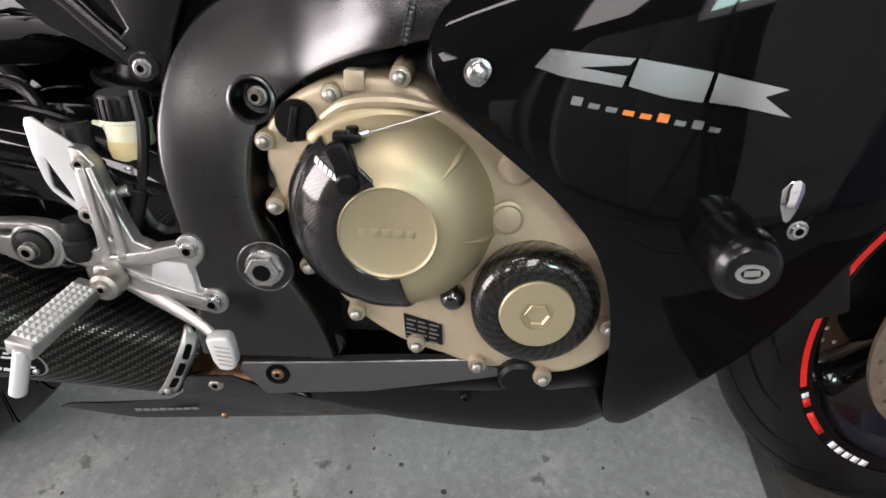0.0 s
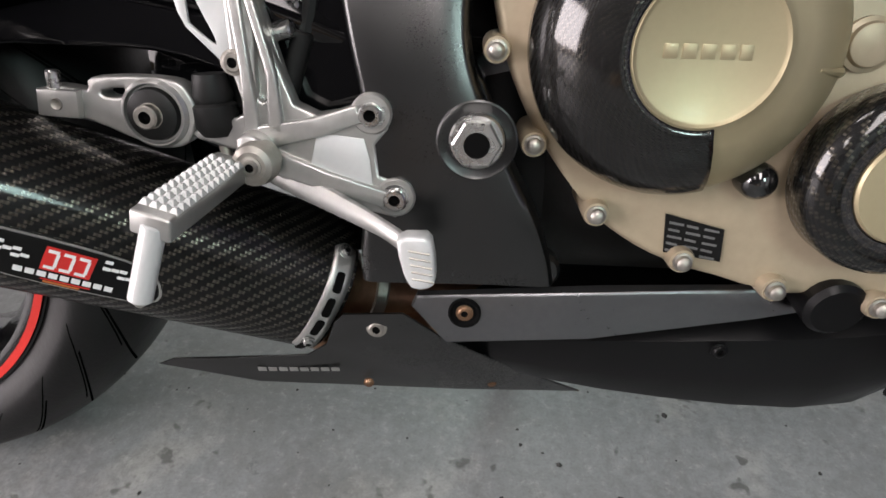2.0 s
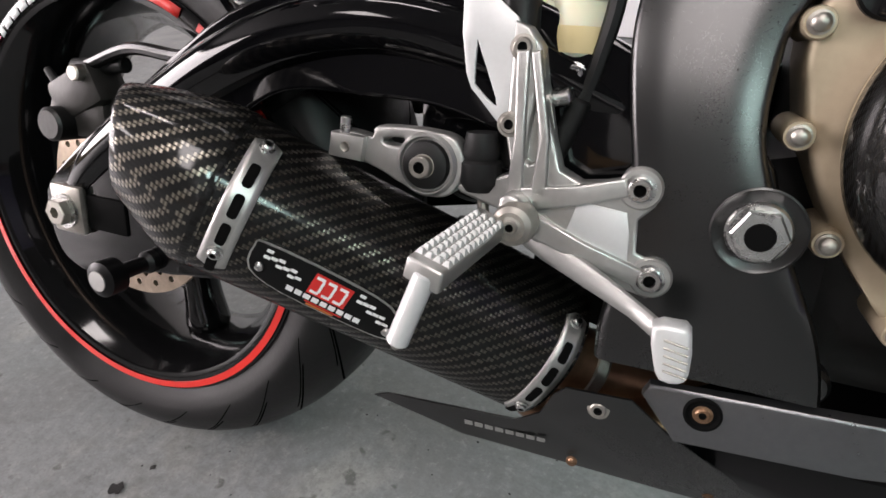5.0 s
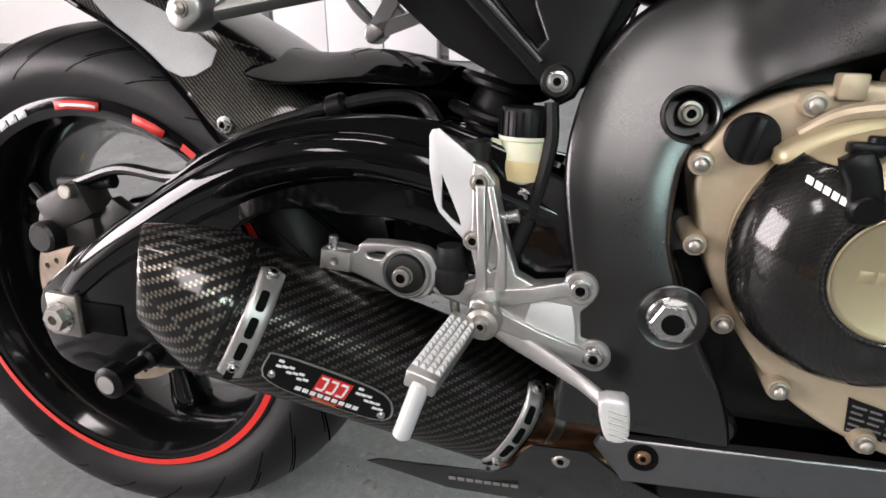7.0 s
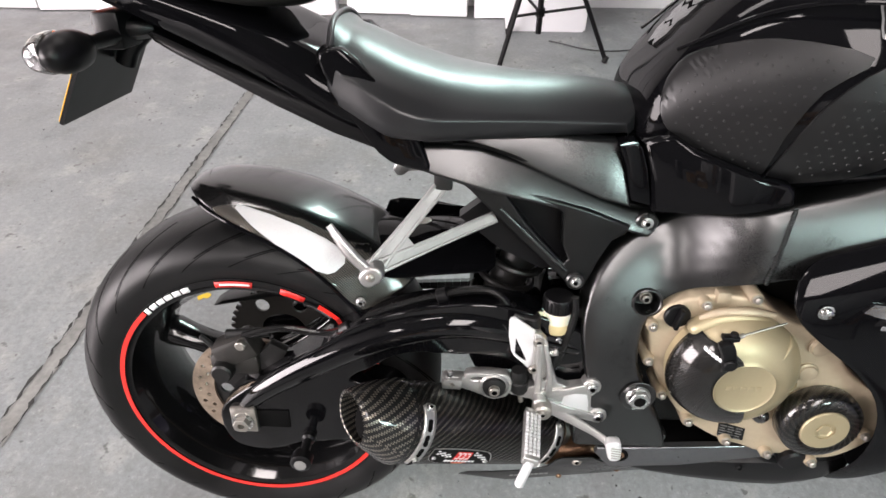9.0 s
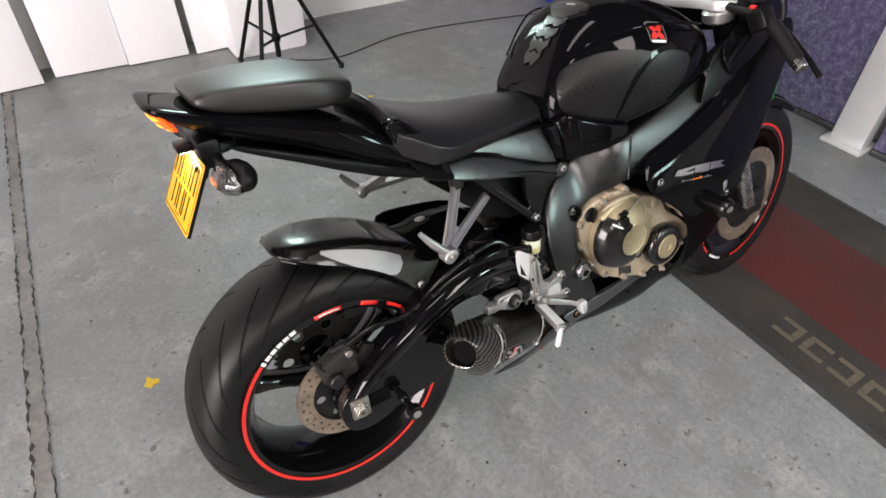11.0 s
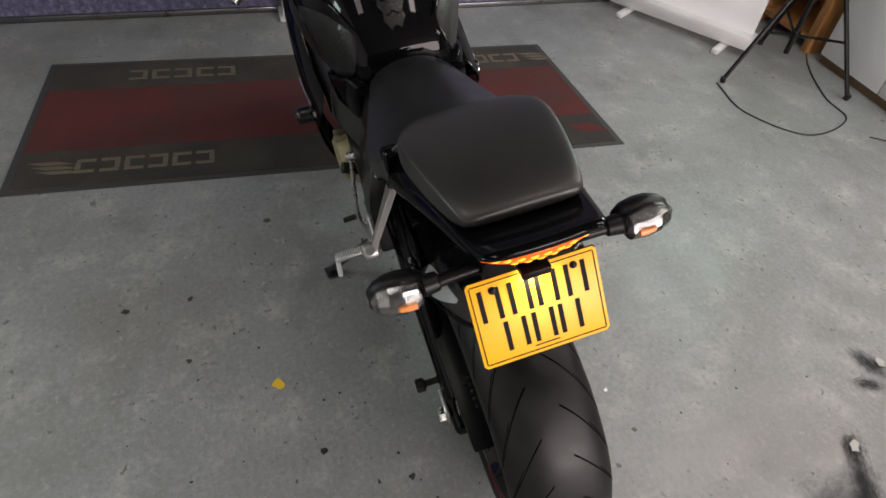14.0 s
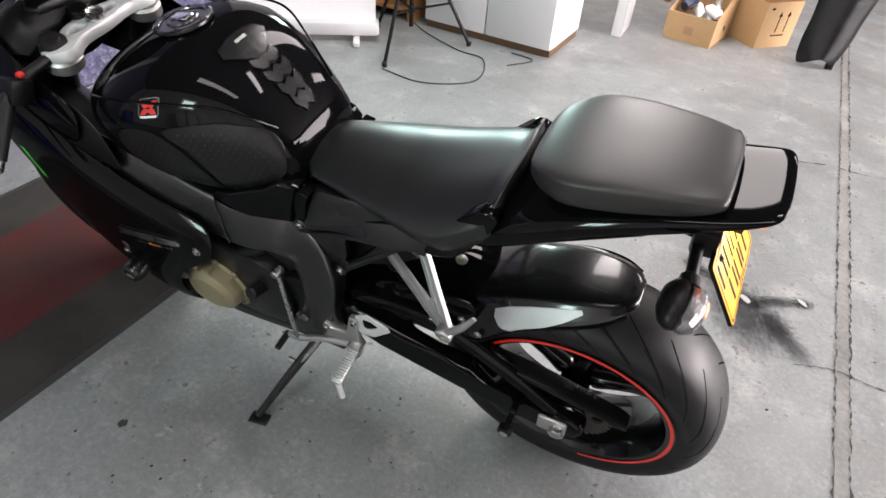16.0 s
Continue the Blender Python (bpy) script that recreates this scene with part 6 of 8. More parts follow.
# ---------------------------------------------------------------- right footrest
SET = part("footrest_bracket", sheet([(0.4465, 0.509), (0.456, 0.506), (0.4655, 0.495), (0.474, 0.455), (0.486, 0.421), (0.5, 0.4145), (0.526, 0.419), (0.5315, 0.4265), (0.541, 0.427), (0.549, 0.418), (0.5475, 0.406), (0.5385, 0.396), (0.5405, 0.375), (0.5505, 0.372), (0.5605, 0.365), (0.5605, 0.352), (0.551, 0.345), (0.538, 0.348), (0.51, 0.3555), (0.482, 0.366), (0.466, 0.374), (0.449, 0.388), (0.434, 0.392), (0.419, 0.3955), (0.4135, 0.401), (0.437, 0.407), (0.4535, 0.4145), (0.447, 0.44)], -0.184, -0.168,
                 holes=[smooth_loop([(0.4615, 0.425), (0.469, 0.424), (0.4695, 0.432), (0.4665, 0.463), (0.4645, 0.463)], 2)], bevel=0.0028, seg=3), ALU, BIKE, "bare cast aluminium footrest bracket", 50)
part("pocket_floor", sheet([(0.452, 0.5), (0.4655, 0.49), (0.484, 0.421), (0.45, 0.42)], -0.1755, -0.169), ALU, SET)
part("web", sheet([(0.5, 0.403), (0.531, 0.4), (0.5345, 0.386), (0.536, 0.368), (0.515, 0.367), (0.494, 0.379)], -0.1848, -0.1835, bevel=0.0006), ALUWHITE, SET)
for spine in ([(0.456, 0.397, 0.0085), (0.5, 0.407, 0.0065), (0.529, 0.4165, 0.006)], [(0.462, 0.386, 0.0085), (0.505, 0.371, 0.0065), (0.545, 0.3595, 0.006)], [(0.458, 0.4, 0.0055), (0.4575, 0.44, 0.0035), (0.4545, 0.492, 0.004)], [(0.474, 0.402, 0.0055), (0.474, 0.44, 0.0032), (0.4625, 0.492, 0.003)]):
    side_a, side_b = [], []
    for k, (x, z, w) in enumerate(spine):
        x0, z0, _ = spine[max(0, k - 1)]
        x1, z1, _ = spine[min(2, k + 1)]
        q = math.hypot(x1 - x0, z1 - z0)
        nx, nz = -(z1 - z0) / q * w, (x1 - x0) / q * w
        side_a.append((x + nx, z + nz))
        side_b.append((x - nx, z - nz))
    part("rib", sheet(side_a + side_b[::-1], -0.1885, -0.178, bevel=0.0018, seg=3), ALU, SET, sharp=50)
for x, z in ((0.5365, 0.4165), (0.5515, 0.3605)):
    part("ear", lathe([(0, 0), (0.0135, 0), (0.0135, 0.017), (0.0122, 0.0185), (0.0095, 0.0185), (0.0095, 0.017), (0, 0.017)], (x, -0.168, z), R, 32), ALU, SET)
    bolt(SET, (x, -0.185, z), R, 0.0075, 0.0075, STEEL)
part("heel_guard", sheet([(0.4105, 0.526), (0.4125, 0.531), (0.4185, 0.532), (0.447, 0.511), (0.4535, 0.5), (0.446, 0.444), (0.4415, 0.444), (0.4195, 0.466), (0.4155, 0.475), (0.411, 0.5)], -0.1795, -0.1765, holes=[smooth_loop([(0.4215, 0.494), (0.4235, 0.492), (0.437, 0.461), (0.436, 0.4565), (0.4235, 0.467), (0.4215, 0.472)], 2)], bevel=0.0008), ALUWHITE, SET, "white silver heel guard plate")
bolt(SET, (0.4535, -0.184, 0.4935), R, 0.0062, 0.003, OLDSTEEL)
bolt(SET, (0.4495, -0.184, 0.446), R, 0.0062, 0.003, OLDSTEEL)
# peg, hinge, wear pin
part("peg_hinge", sheet(smooth_loop([(0.452, 0.401), (0.463, 0.404), (0.472, 0.396), (0.4725, 0.38), (0.464, 0.372), (0.454, 0.376)], 2), -0.203, -0.182, bevel=0.003), ALU, SET, sharp=50)
part("hinge_knuckle", lathe([(0, 0), (0.0135, 0), (0.0145, 0.004), (0.0145, 0.012), (0.013, 0.019), (0.0095, 0.0215), (0, 0.0215)], (0.4645, -0.192, 0.3865), R, 32), OLDSTEEL, SET, "worn round hinge knuckle")
bolt(SET, (0.4645, -0.213, 0.3865), R, 0.0052, 0.003, OLDSTEEL, "hinge_pin")
pa, pb = Vector((0.452, -0.194, 0.387)), Vector((0.4405, -0.294, 0.378))
pd = (pb - pa).normalized()
pu = Vector((0.25, 0, 1))
pu = (pu - pd * pu.dot(pd)).normalized()
ps = pd.cross(pu)
pm = Matrix((pd, ps, pu)).transposed().to_4x4()
pm.translation = pa
plen = (pb - pa).length
PEG = part("foot_peg", moved(box(0.012, plen, -0.0115, 0.0115, -0.008, 0.006, 0.0018), pm), ALU, SET, "ribbed aluminium foot peg", 50)
bm = bmesh.new()
for i in range(12):
    for j in range(4):
        x, y = 0.024 + i * (plen - 0.034) / 11, -0.0084 + j * 0.0056
        v = [bm.verts.new((x + a * 0.0027, y + b * 0.0025, 0.0055)) for a, b in ((-1, -1), (1, -1), (1, 1), (-1, 1))]
        top = [bm.verts.new((x + a * 0.001, y + b * 0.001, 0.0088)) for a, b in ((-1, -1), (1, -1), (1, 1), (-1, 1))]
        bridge(bm, [v, top], True, False, True)
studs = part("peg_studs", moved(bm, pm), ALUWHITE, PEG, sharp=20)
part("wear_pin", rod((0.441, -0.29, 0.377), (0.4275, -0.2945, 0.334), 0.0066), ALUWHITE, PEG, "smooth silver wear pin")
part("pin_tip", rod((0.4277, -0.2944, 0.3345), (0.4265, -0.2948, 0.3305), 0.0048, 0.002), OLDSTEEL, PEG)
# brake pedal
PED = part("brake_pedal", tube([(0.46, -0.174, 0.374), (0.485, -0.181, 0.3655), (0.515, -0.191, 0.3555), (0.545, -0.204, 0.3455), (0.562, -0.216, 0.34)], [0.008, 0.0095, 0.0085, 0.0065, 0.0065], 12, flat=0.55), ALU, SET, "worn aluminium brake pedal")
part("pedal_pad", sheet(smooth_loop([(0.5575, 0.347), (0.571, 0.3505), (0.5795, 0.3475), (0.5825, 0.322), (0.578, 0.3145), (0.567, 0.3145), (0.5625, 0.325)], 2), -0.23, -0.214, bevel=0.003), ALUWHITE, PED, sharp=50)
for i in range(5):
    part("pad_groove", tube([(0.5655 + 0.0006 * i, -0.2307, 0.3415 - i * 0.0048), (0.579 + 0.0006 * i, -0.2307, 0.3395 - i * 0.0048)], 0.0007, 6), OLDSTEEL, PED)
# brake master linkage
ARM = part("linkage_arm", sheet(smooth_loop([(0.3235, 0.4115), (0.3245, 0.427), (0.338, 0.4285), (0.355, 0.4265), (0.3595, 0.4345), (0.395, 0.4355), (0.415, 0.4335), (0.423, 0.426), (0.426, 0.413), (0.418, 0.394), (0.402, 0.3895), (0.385, 0.3945), (0.352, 0.4065)], 3), -0.194, -0.178, holes=[smooth_loop([(0.365, 0.4265), (0.38, 0.4285), (0.378, 0.4225), (0.366, 0.4225)], 2)], bevel=0.003), ALU, SET, "aluminium pedal linkage", 50)
part("clevis", sheet([(0.322, 0.41), (0.3245, 0.4275), (0.352, 0.4265), (0.35, 0.4085)], -0.2, -0.186, bevel=0.002), ALU, ARM)
part("clevis_pin", rod((0.333, -0.193, 0.422), (0.334, -0.193, 0.4385), 0.0042), STEEL, ARM)
part("clevis_bolt", lathe([(0, 0), (0.004, 0), (0.0035, 0.001), (0.002, 0.0003), (0, 0.0003)], (0.337, -0.2, 0.418), R, 16), OLDSTEEL, ARM)
part("pivot_ring", lathe([(0, 0), (0.0225, 0), (0.0225, 0.01), (0.0205, 0.0125), (0.0195, 0.0125), (0.0185, 0.01), (0, 0.01)], (0.399, -0.185, 0.4125), R, 40), ALU, ARM)
part("pivot_seal", lathe([(0, 0), (0.0175, 0), (0.0165, 0.004), (0.011, 0.0065), (0, 0.0065)], (0.399, -0.195, 0.4125), R, 36), RUBBER, ARM)
bolt(ARM, (0.399, -0.2, 0.4125), R, 0.0078, 0.0085, OLDSTEEL)
nudged(SET, 0.002, 0.011, 0.006)
nudged(ARM, -0.005, 0.008, 0.0)
# master cylinder and fluid cup
MC = part("master_cylinder", rod((0.452, -0.15, 0.42), (0.446, -0.15, 0.53), 0.0125), DARKMETAL, BIKE, "dark brake master cylinder")
part("cylinder_boot", lathe([(0, 0), (0.011, 0), (0.0145, 0.006), (0.0145, 0.02), (0.012, 0.022), (0.0135, 0.026), (0.0105, 0.04), (0, 0.04)], (0.4335, -0.166, 0.404), (-0.06, 0, 1), 24), RUBBER, MC)
part("push_rod", rod((0.438, -0.168, 0.385), (0.4345, -0.166, 0.408), 0.004), OLDSTEEL, MC)
part("outlet", rod((0.445, -0.152, 0.52), (0.42, -0.148, 0.528), 0.006), DARKMETAL, MC)
CUP = part("fluid_reservoir", lathe([(0, 0), (0.0155, 0), (0.019, 0.004), (0.0203, 0.012), (0.0203, 0.034), (0.0218, 0.035), (0.0218, 0.038), (0, 0.038)], (0.4785, -0.135, 0.502), (0, 0, 1), 40), FLUIDCUP, BIKE, "cloudy plastic brake fluid reservoir")
part("fluid_band", lathe([(0.0193, 0.003), (0.0207, 0.012), (0.0207, 0.019), (0.0198, 0.0195)], (0.4785, -0.135, 0.502), (0, 0, 1), 40, ends=False), FLUID, CUP, "amber fluid seen through the cup")
cap = part("reservoir_cap", lathe([(0, 0), (0.0215, 0), (0.0215, 0.02), (0.02, 0.0225), (0, 0.0225)], (0.4785, -0.135, 0.5395), (0, 0, 1), 40), PLASTIC, CUP, "black ribbed screw cap")
for k in range(20):
    a = math.tau * k / 20
    part("cap_rib", box(-0.0012, 0.0012, -0.001, 0.001, 0.001, 0.0195), PLASTIC, cap).matrix_local = pose(0.4785 + 0.0216 * math.cos(a), -0.135 + 0.0216 * math.sin(a), 0.5395, 0, 0, math.degrees(a) + 90)
part("cup_spout", rod((0.46, -0.14, 0.53), (0.45, -0.143, 0.532), 0.0055), FLUIDCUP, CUP)
part("cup_stay", sheet([(0.47, 0.485), (0.49, 0.485), (0.488, 0.505), (0.472, 0.505)], -0.15, -0.144), DARKMETAL, CUP)
bolt(CUP, (0.4795, -0.15, 0.492), R, 0.006, 0.004, STEEL)
CUP.matrix_local = pose(0.005, 0, -0.007)
part("feed_hose", tube([(0.478, -0.135, 0.502), (0.482, -0.14, 0.475), (0.47, -0.145, 0.465)], 0.006, 10), RUBBER, CUP)
sw = part("brake_switch", rod((0.492, -0.15, 0.47), (0.478, -0.15, 0.43), 0.0075), RUBBER, BIKE, "rubber-booted brake light switch")
part("switch_cable", tube([(0.503, -0.148, 0.56), (0.505, -0.15, 0.53), (0.499, -0.15, 0.495), (0.493, -0.15, 0.47)], 0.0055, 8), RUBBER, sw)
part("switch_neck", rod((0.479, -0.15, 0.435), (0.474, -0.15, 0.415), 0.0045), OLDSTEEL, sw)
part("banjo", rod((0.47, -0.155, 0.468), (0.487, -0.158, 0.472), 0.006), STEEL, sw)

# ---------------------------------------------------------------- subframe and its covers
def i_beam(p0, p1, nrm, w0, w1, deep=0.012):
    """A cast bar from p0 to p1 with raised rims along a shallow trough on its outer face."""
    bm = bmesh.new()
    d = (p1 - p0).normalized()
    side_way = d.cross(nrm).normalized()
    rings = []
    for i in range(7):
        f = i / 6
        w = (w0 + (w1 - w0) * f) / 2 * (1 - 0.12 * math.sin(math.pi * f))
        p = p0.lerp(p1, f)
        trough = 0.0035 if 0 < i < 6 else 0.0005
        rings.append([bm.verts.new(p + side_way * w * s + nrm * h) for s, h in ((-1, -deep / 2), (-1, deep / 2 - 0.002), (-0.9, deep / 2), (-0.62, deep / 2), (-0.52, deep / 2 - trough), (0.52, deep / 2 - trough), (0.62, deep / 2), (0.9, deep / 2), (1, deep / 2 - 0.002), (1, -deep / 2))])
    bridge(bm, rings, True, True, True)
    return bm


for side in (-1, 1):
    k = -side
    lean = lambda x, z: side * 0.45 * (between(x, [(0.2, 0.78), (0.365, 0.76), (0.447, 0.733), (0.517, 0.7), (0.6, 0.673)]) - z)
    SUB = part("subframe_rail", sheet([(0.24, 0.752), (0.25, 0.764), (0.284, 0.764), (0.328, 0.763), (0.365, 0.76), (0.447, 0.733), (0.517, 0.7), (0.572, 0.679), (0.6, 0.674), (0.608, 0.662), (0.606, 0.65), (0.597, 0.642), (0.57, 0.649), (0.513, 0.67), (0.435, 0.693), (0.374, 0.708), (0.306, 0.727), (0.26, 0.742)], side * 0.108, side * 0.085, bevel=0.005, seg=3, bend=lean), FRAME, BIKE, "satin black subframe rail", 60)
    # a thin black bar along the rail paints the groove's shade
    part("rail_groove_shade", tube([(0.33, side * 0.112, 0.7665), (0.37, side * 0.112, 0.7635), (0.447, side * 0.112, 0.7365), (0.517, side * 0.112, 0.7035), (0.56, side * 0.112, 0.6875)], 0.0022, 8), HOLESHADE, SUB)
    part("lower_strut", sheet([(0.329, 0.728), (0.374, 0.72), (0.435, 0.705), (0.513, 0.682), (0.57, 0.66), (0.566, 0.648), (0.548, 0.636), (0.532, 0.6), (0.524, 0.575), (0.518, 0.562), (0.507, 0.556), (0.497, 0.562), (0.488, 0.573), (0.42, 0.64), (0.352, 0.708)], side * 0.124, side * 0.106, holes=[[(0.402, 0.7), (0.466, 0.686), (0.478, 0.676), (0.481, 0.63), (0.492, 0.606), (0.486, 0.6), (0.474, 0.612), (0.43, 0.662)]], bevel=0.004, seg=3), STRUT, SUB, sharp=60)
    part("strut_ridge", tube([(0.395, side * 0.124, 0.682), (0.44, side * 0.1245, 0.638), (0.49, side * 0.124, 0.589)], [0.002, 0.004, 0.003], 10), FRAME, SUB)
    part("under_panel", sheet([(0.34, 0.65), (0.40, 0.70), (0.5, 0.69), (0.56, 0.64), (0.52, 0.57), (0.46, 0.57), (0.40, 0.6)], side * 0.085, side * 0.06), PLASTIC, SUB)
    for x, z, r, y in ((0.5927, 0.662, 0.0155, 0.112), (0.5045, 0.5745, 0.0135, 0.125)):
        part("bolt_boss", lathe([(0, -0.01), (r, -0.01), (r, 0.006), (r - 0.002, 0.008), (0, 0.008)], (x, side * (y - 0.002), z), (0, side, 0), 28), FRAME, SUB)
        bolt(SUB, (x, side * (y + 0.006), z), (0, side, 0), 0.0062, 0.004, STEEL)
    COV = part("side_cover", sheet([(0.328, 0.774), (0.365, 0.775), (0.46, 0.776), (0.541, 0.772), (0.552, 0.74), (0.564, 0.69), (0.524, 0.7), (0.447, 0.731), (0.402, 0.75), (0.36, 0.764)], side * 0.105, side * 0.08, bevel=0.004, seg=3, bend=lambda x, z: side * 0.3 * (0.775 - z)), FRAME, BIKE, "satin black side cover under the seat", 60)
    part("cover_edge", sheet([(0.54, 0.772), (0.562, 0.776), (0.568, 0.77), (0.579, 0.742), (0.591, 0.691), (0.563, 0.698), (0.551, 0.745)], side * 0.126, side * 0.09, bevel=0.0025, seg=3), PAINT, COV)
    part("tank_side_panel", sheet([(0.567, 0.776), (0.585, 0.786), (0.599, 0.79), (0.626, 0.775), (0.704, 0.748), (0.738, 0.741), (0.748, 0.732), (0.752, 0.712), (0.715, 0.7), (0.674, 0.692), (0.592, 0.684), (0.583, 0.735)], side * 0.131, side * 0.09, bevel=0.008, seg=4, bend=lambda x, z: side * (0.25 * (x - 0.6) + 0.012 * math.sin((x - 0.57) * 18))), PAINT, COV, sharp=60)
    # pillion hanger
    pv = Vector((0.229, side * 0.19, 0.622))
    legs = (Vector((0.318, side * 0.1, 0.708)), Vector((0.388, side * 0.104, 0.66)))
    nrm = (legs[0] - pv).cross(legs[1] - pv).normalized()
    nrm = nrm if nrm.y * side > 0 else -nrm
    H = part("pillion_hanger", i_beam(pv, legs[0], nrm, 0.023, 0.019), HANGER, BIKE, "bare aluminium pillion footrest hanger", 40)
    part("hanger_arm", i_beam(pv, legs[1], nrm, 0.021, 0.017), HANGER, H, sharp=40)
    fork = [pv + (legs[0] - pv) * 0.2, pv + (legs[0] - pv) * 0.42, pv + (legs[1] - pv) * 0.36, pv + (legs[1] - pv) * 0.16]
    bm = bmesh.new()
    bridge(bm, [[bm.verts.new(p + nrm * k) for p in fork] for k in (-0.004, 0.003)], True, True, True)
    part("hanger_web", bm, HANGER, H)
    part("hanger_knuckle", sheet(smooth_loop([(0.213, 0.618), (0.222, 0.632), (0.24, 0.634), (0.246, 0.62), (0.232, 0.606), (0.22, 0.606)], 2), side * 0.208, side * 0.178, bevel=0.004), HANGER, H, sharp=50)
    bolt(H, (0.229, side * 0.208, 0.621), (0, side, 0), 0.005, 0.004, OLDSTEEL, "hinge_pin", False)
    part("pillion_peg", tube([(0.224, side * 0.2, 0.628), (0.2, side * 0.194, 0.652), (0.177, side * 0.184, 0.682)], [0.0075, 0.0085, 0.005], 12, flat=0.7), HANGER, H, "folded aluminium pillion peg")
    part("mount_lug", box(0.305, 0.33, side * 0.1 - 0.012, side * 0.1 + 0.012, 0.7, 0.725, 0.004), DARKMETAL, H)

# ---------------------------------------------------------------- seats
def crisp(sections):
    """Extra outline points beside the shoulder, so that the padding keeps an edge."""
    out = []
    for x, h in sections:
        mid = lambda a, b, f: tuple(p + (q - p) * f for p, q in zip(a, b))
        out.append((x, [h[0], h[1], mid(h[1], h[2], 0.72), h[2], mid(h[2], h[3], 0.25), *h[3:]]))
    return out


SEATTOP = [(0.14, 0.92), (0.19, 0.897), (0.24, 0.874), (0.285, 0.856), (0.34, 0.842), (0.42, 0.832), (0.5, 0.828), (0.55, 0.823), (0.6, 0.808)]
SEATEDGE = [(0.14, 0.888), (0.19, 0.862), (0.24, 0.832), (0.285, 0.811), (0.34, 0.808), (0.42, 0.803), (0.5, 0.797), (0.55, 0.793), (0.6, 0.788)]
SEATHALF = [(0.14, 0.11), (0.19, 0.125), (0.24, 0.143), (0.285, 0.15), (0.34, 0.136), (0.42, 0.116), (0.5, 0.097), (0.55, 0.086), (0.6, 0.07)]


def rider_pad():
    """The seat's skin: a low dished top, a crease along each flank and a raised lip behind."""
    bm = bmesh.new()
    across = [i / 14 for i in range(-14, 15)]
    rings = []
    for row in range(-3, 51):
        s = min(1.0, max(0.0, row / 46))
        ring, flank = [], {}
        for v in across:
            a = abs(v)
            x0, x1 = 0.17 + 0.01 * a * a, 0.602 - 0.05 * a * a
            x = x0 + (x1 - x0) * s
            top = sum(between(x + d, SEATTOP) for d in (-0.02, 0, 0.02)) / 3
            edge = sum(between(x + d, SEATEDGE) for d in (-0.02, 0, 0.02)) / 3
            half = sum(between(x + d, SEATHALF) for d in (-0.02, 0, 0.02)) / 3
            p = between(x, [(0.14, 3.6), (0.3, 3.4), (0.42, 2.3), (0.6, 2.2)])
            z = top - (top - edge) * a ** p + 0.0055 * math.exp(-((x - x0 - 0.004) / 0.007) ** 2) - 0.002 * math.exp(-((x - x0 - 0.02) / 0.009) ** 2)
            if row < 0:
                x, z = x - 0.003 * math.sin(-row), z - (0.003, 0.012, 0.03)[-row - 1]
            if row > 46:
                x, z = x + 0.0014 * (row - 46), z - 0.0018 * (row - 46) ** 1.7
            ring.append((x, v * half, z))
        left, right = [], []
        for (x, y, z), out, k in ((ring[0], right, -1), (ring[-1], left, 1)):
            low = between(x, [(0.15, 0.84), (0.19, 0.815), (0.25, 0.783), (0.3, 0.776), (0.6, 0.772)])
            wide = between(x, [(0.15, 0.008), (0.24, 0.008), (0.285, 0.0)])
            out += [(x, y + k * 0.0022, z - 0.0025), (x, y + k * 0.003, z - 0.0055), (x, y + k * (wide * 0.7 - 0.001), z * 0.5 + low * 0.5), (x, y + k * (wide - 0.005), low + 0.003), (x, y + k * (wide - 0.012), low)]
        rings.append([bm.verts.new(q) for q in [*reversed(right), *ring, *left]])
    bridge(bm, rings, True, True, True)
    return bm


def rear_lip(a):
    x = 0.17 + 0.01 * a * a
    half = between(x, SEATHALF)
    return (x + 0.003, a * half, between(x, SEATTOP) - (between(x, SEATTOP) - between(x, SEATEDGE)) * abs(a) ** 3.6 + 0.0035)


SEAT = part("rider_seat", rider_pad(), LEATHER, BIKE, "black vinyl rider seat", 60)
part("rear_lip", tube([rear_lip(-1 + i / 8) for i in range(17)], 0.0042, 12), LEATHER, SEAT, "raised piping along the seat's rear edge")
for side in (-1, 1):
    part("seat_skirt", sheet(smooth_loop([(0.17, 0.881), (0.196, 0.885), (0.231, 0.853), (0.268, 0.822), (0.283, 0.784), (0.301, 0.74), (0.29, 0.734), (0.25, 0.745), (0.223, 0.772), (0.191, 0.822), (0.171, 0.859)], 2), side * 0.128, side * 0.1, bevel=0.005, seg=3), PAINT, SEAT, "gloss black panel behind the seat", 50)


def level(sections):
    """A flat-topped pad with a clear shoulder."""
    return [(x, [(0, h[0][1] - 0.005), (h[2][0] * 0.9, h[0][1] - 0.0075), (h[2][0] + 0.004, h[0][1] - 0.013), *h[3:]]) for x, h in sections]


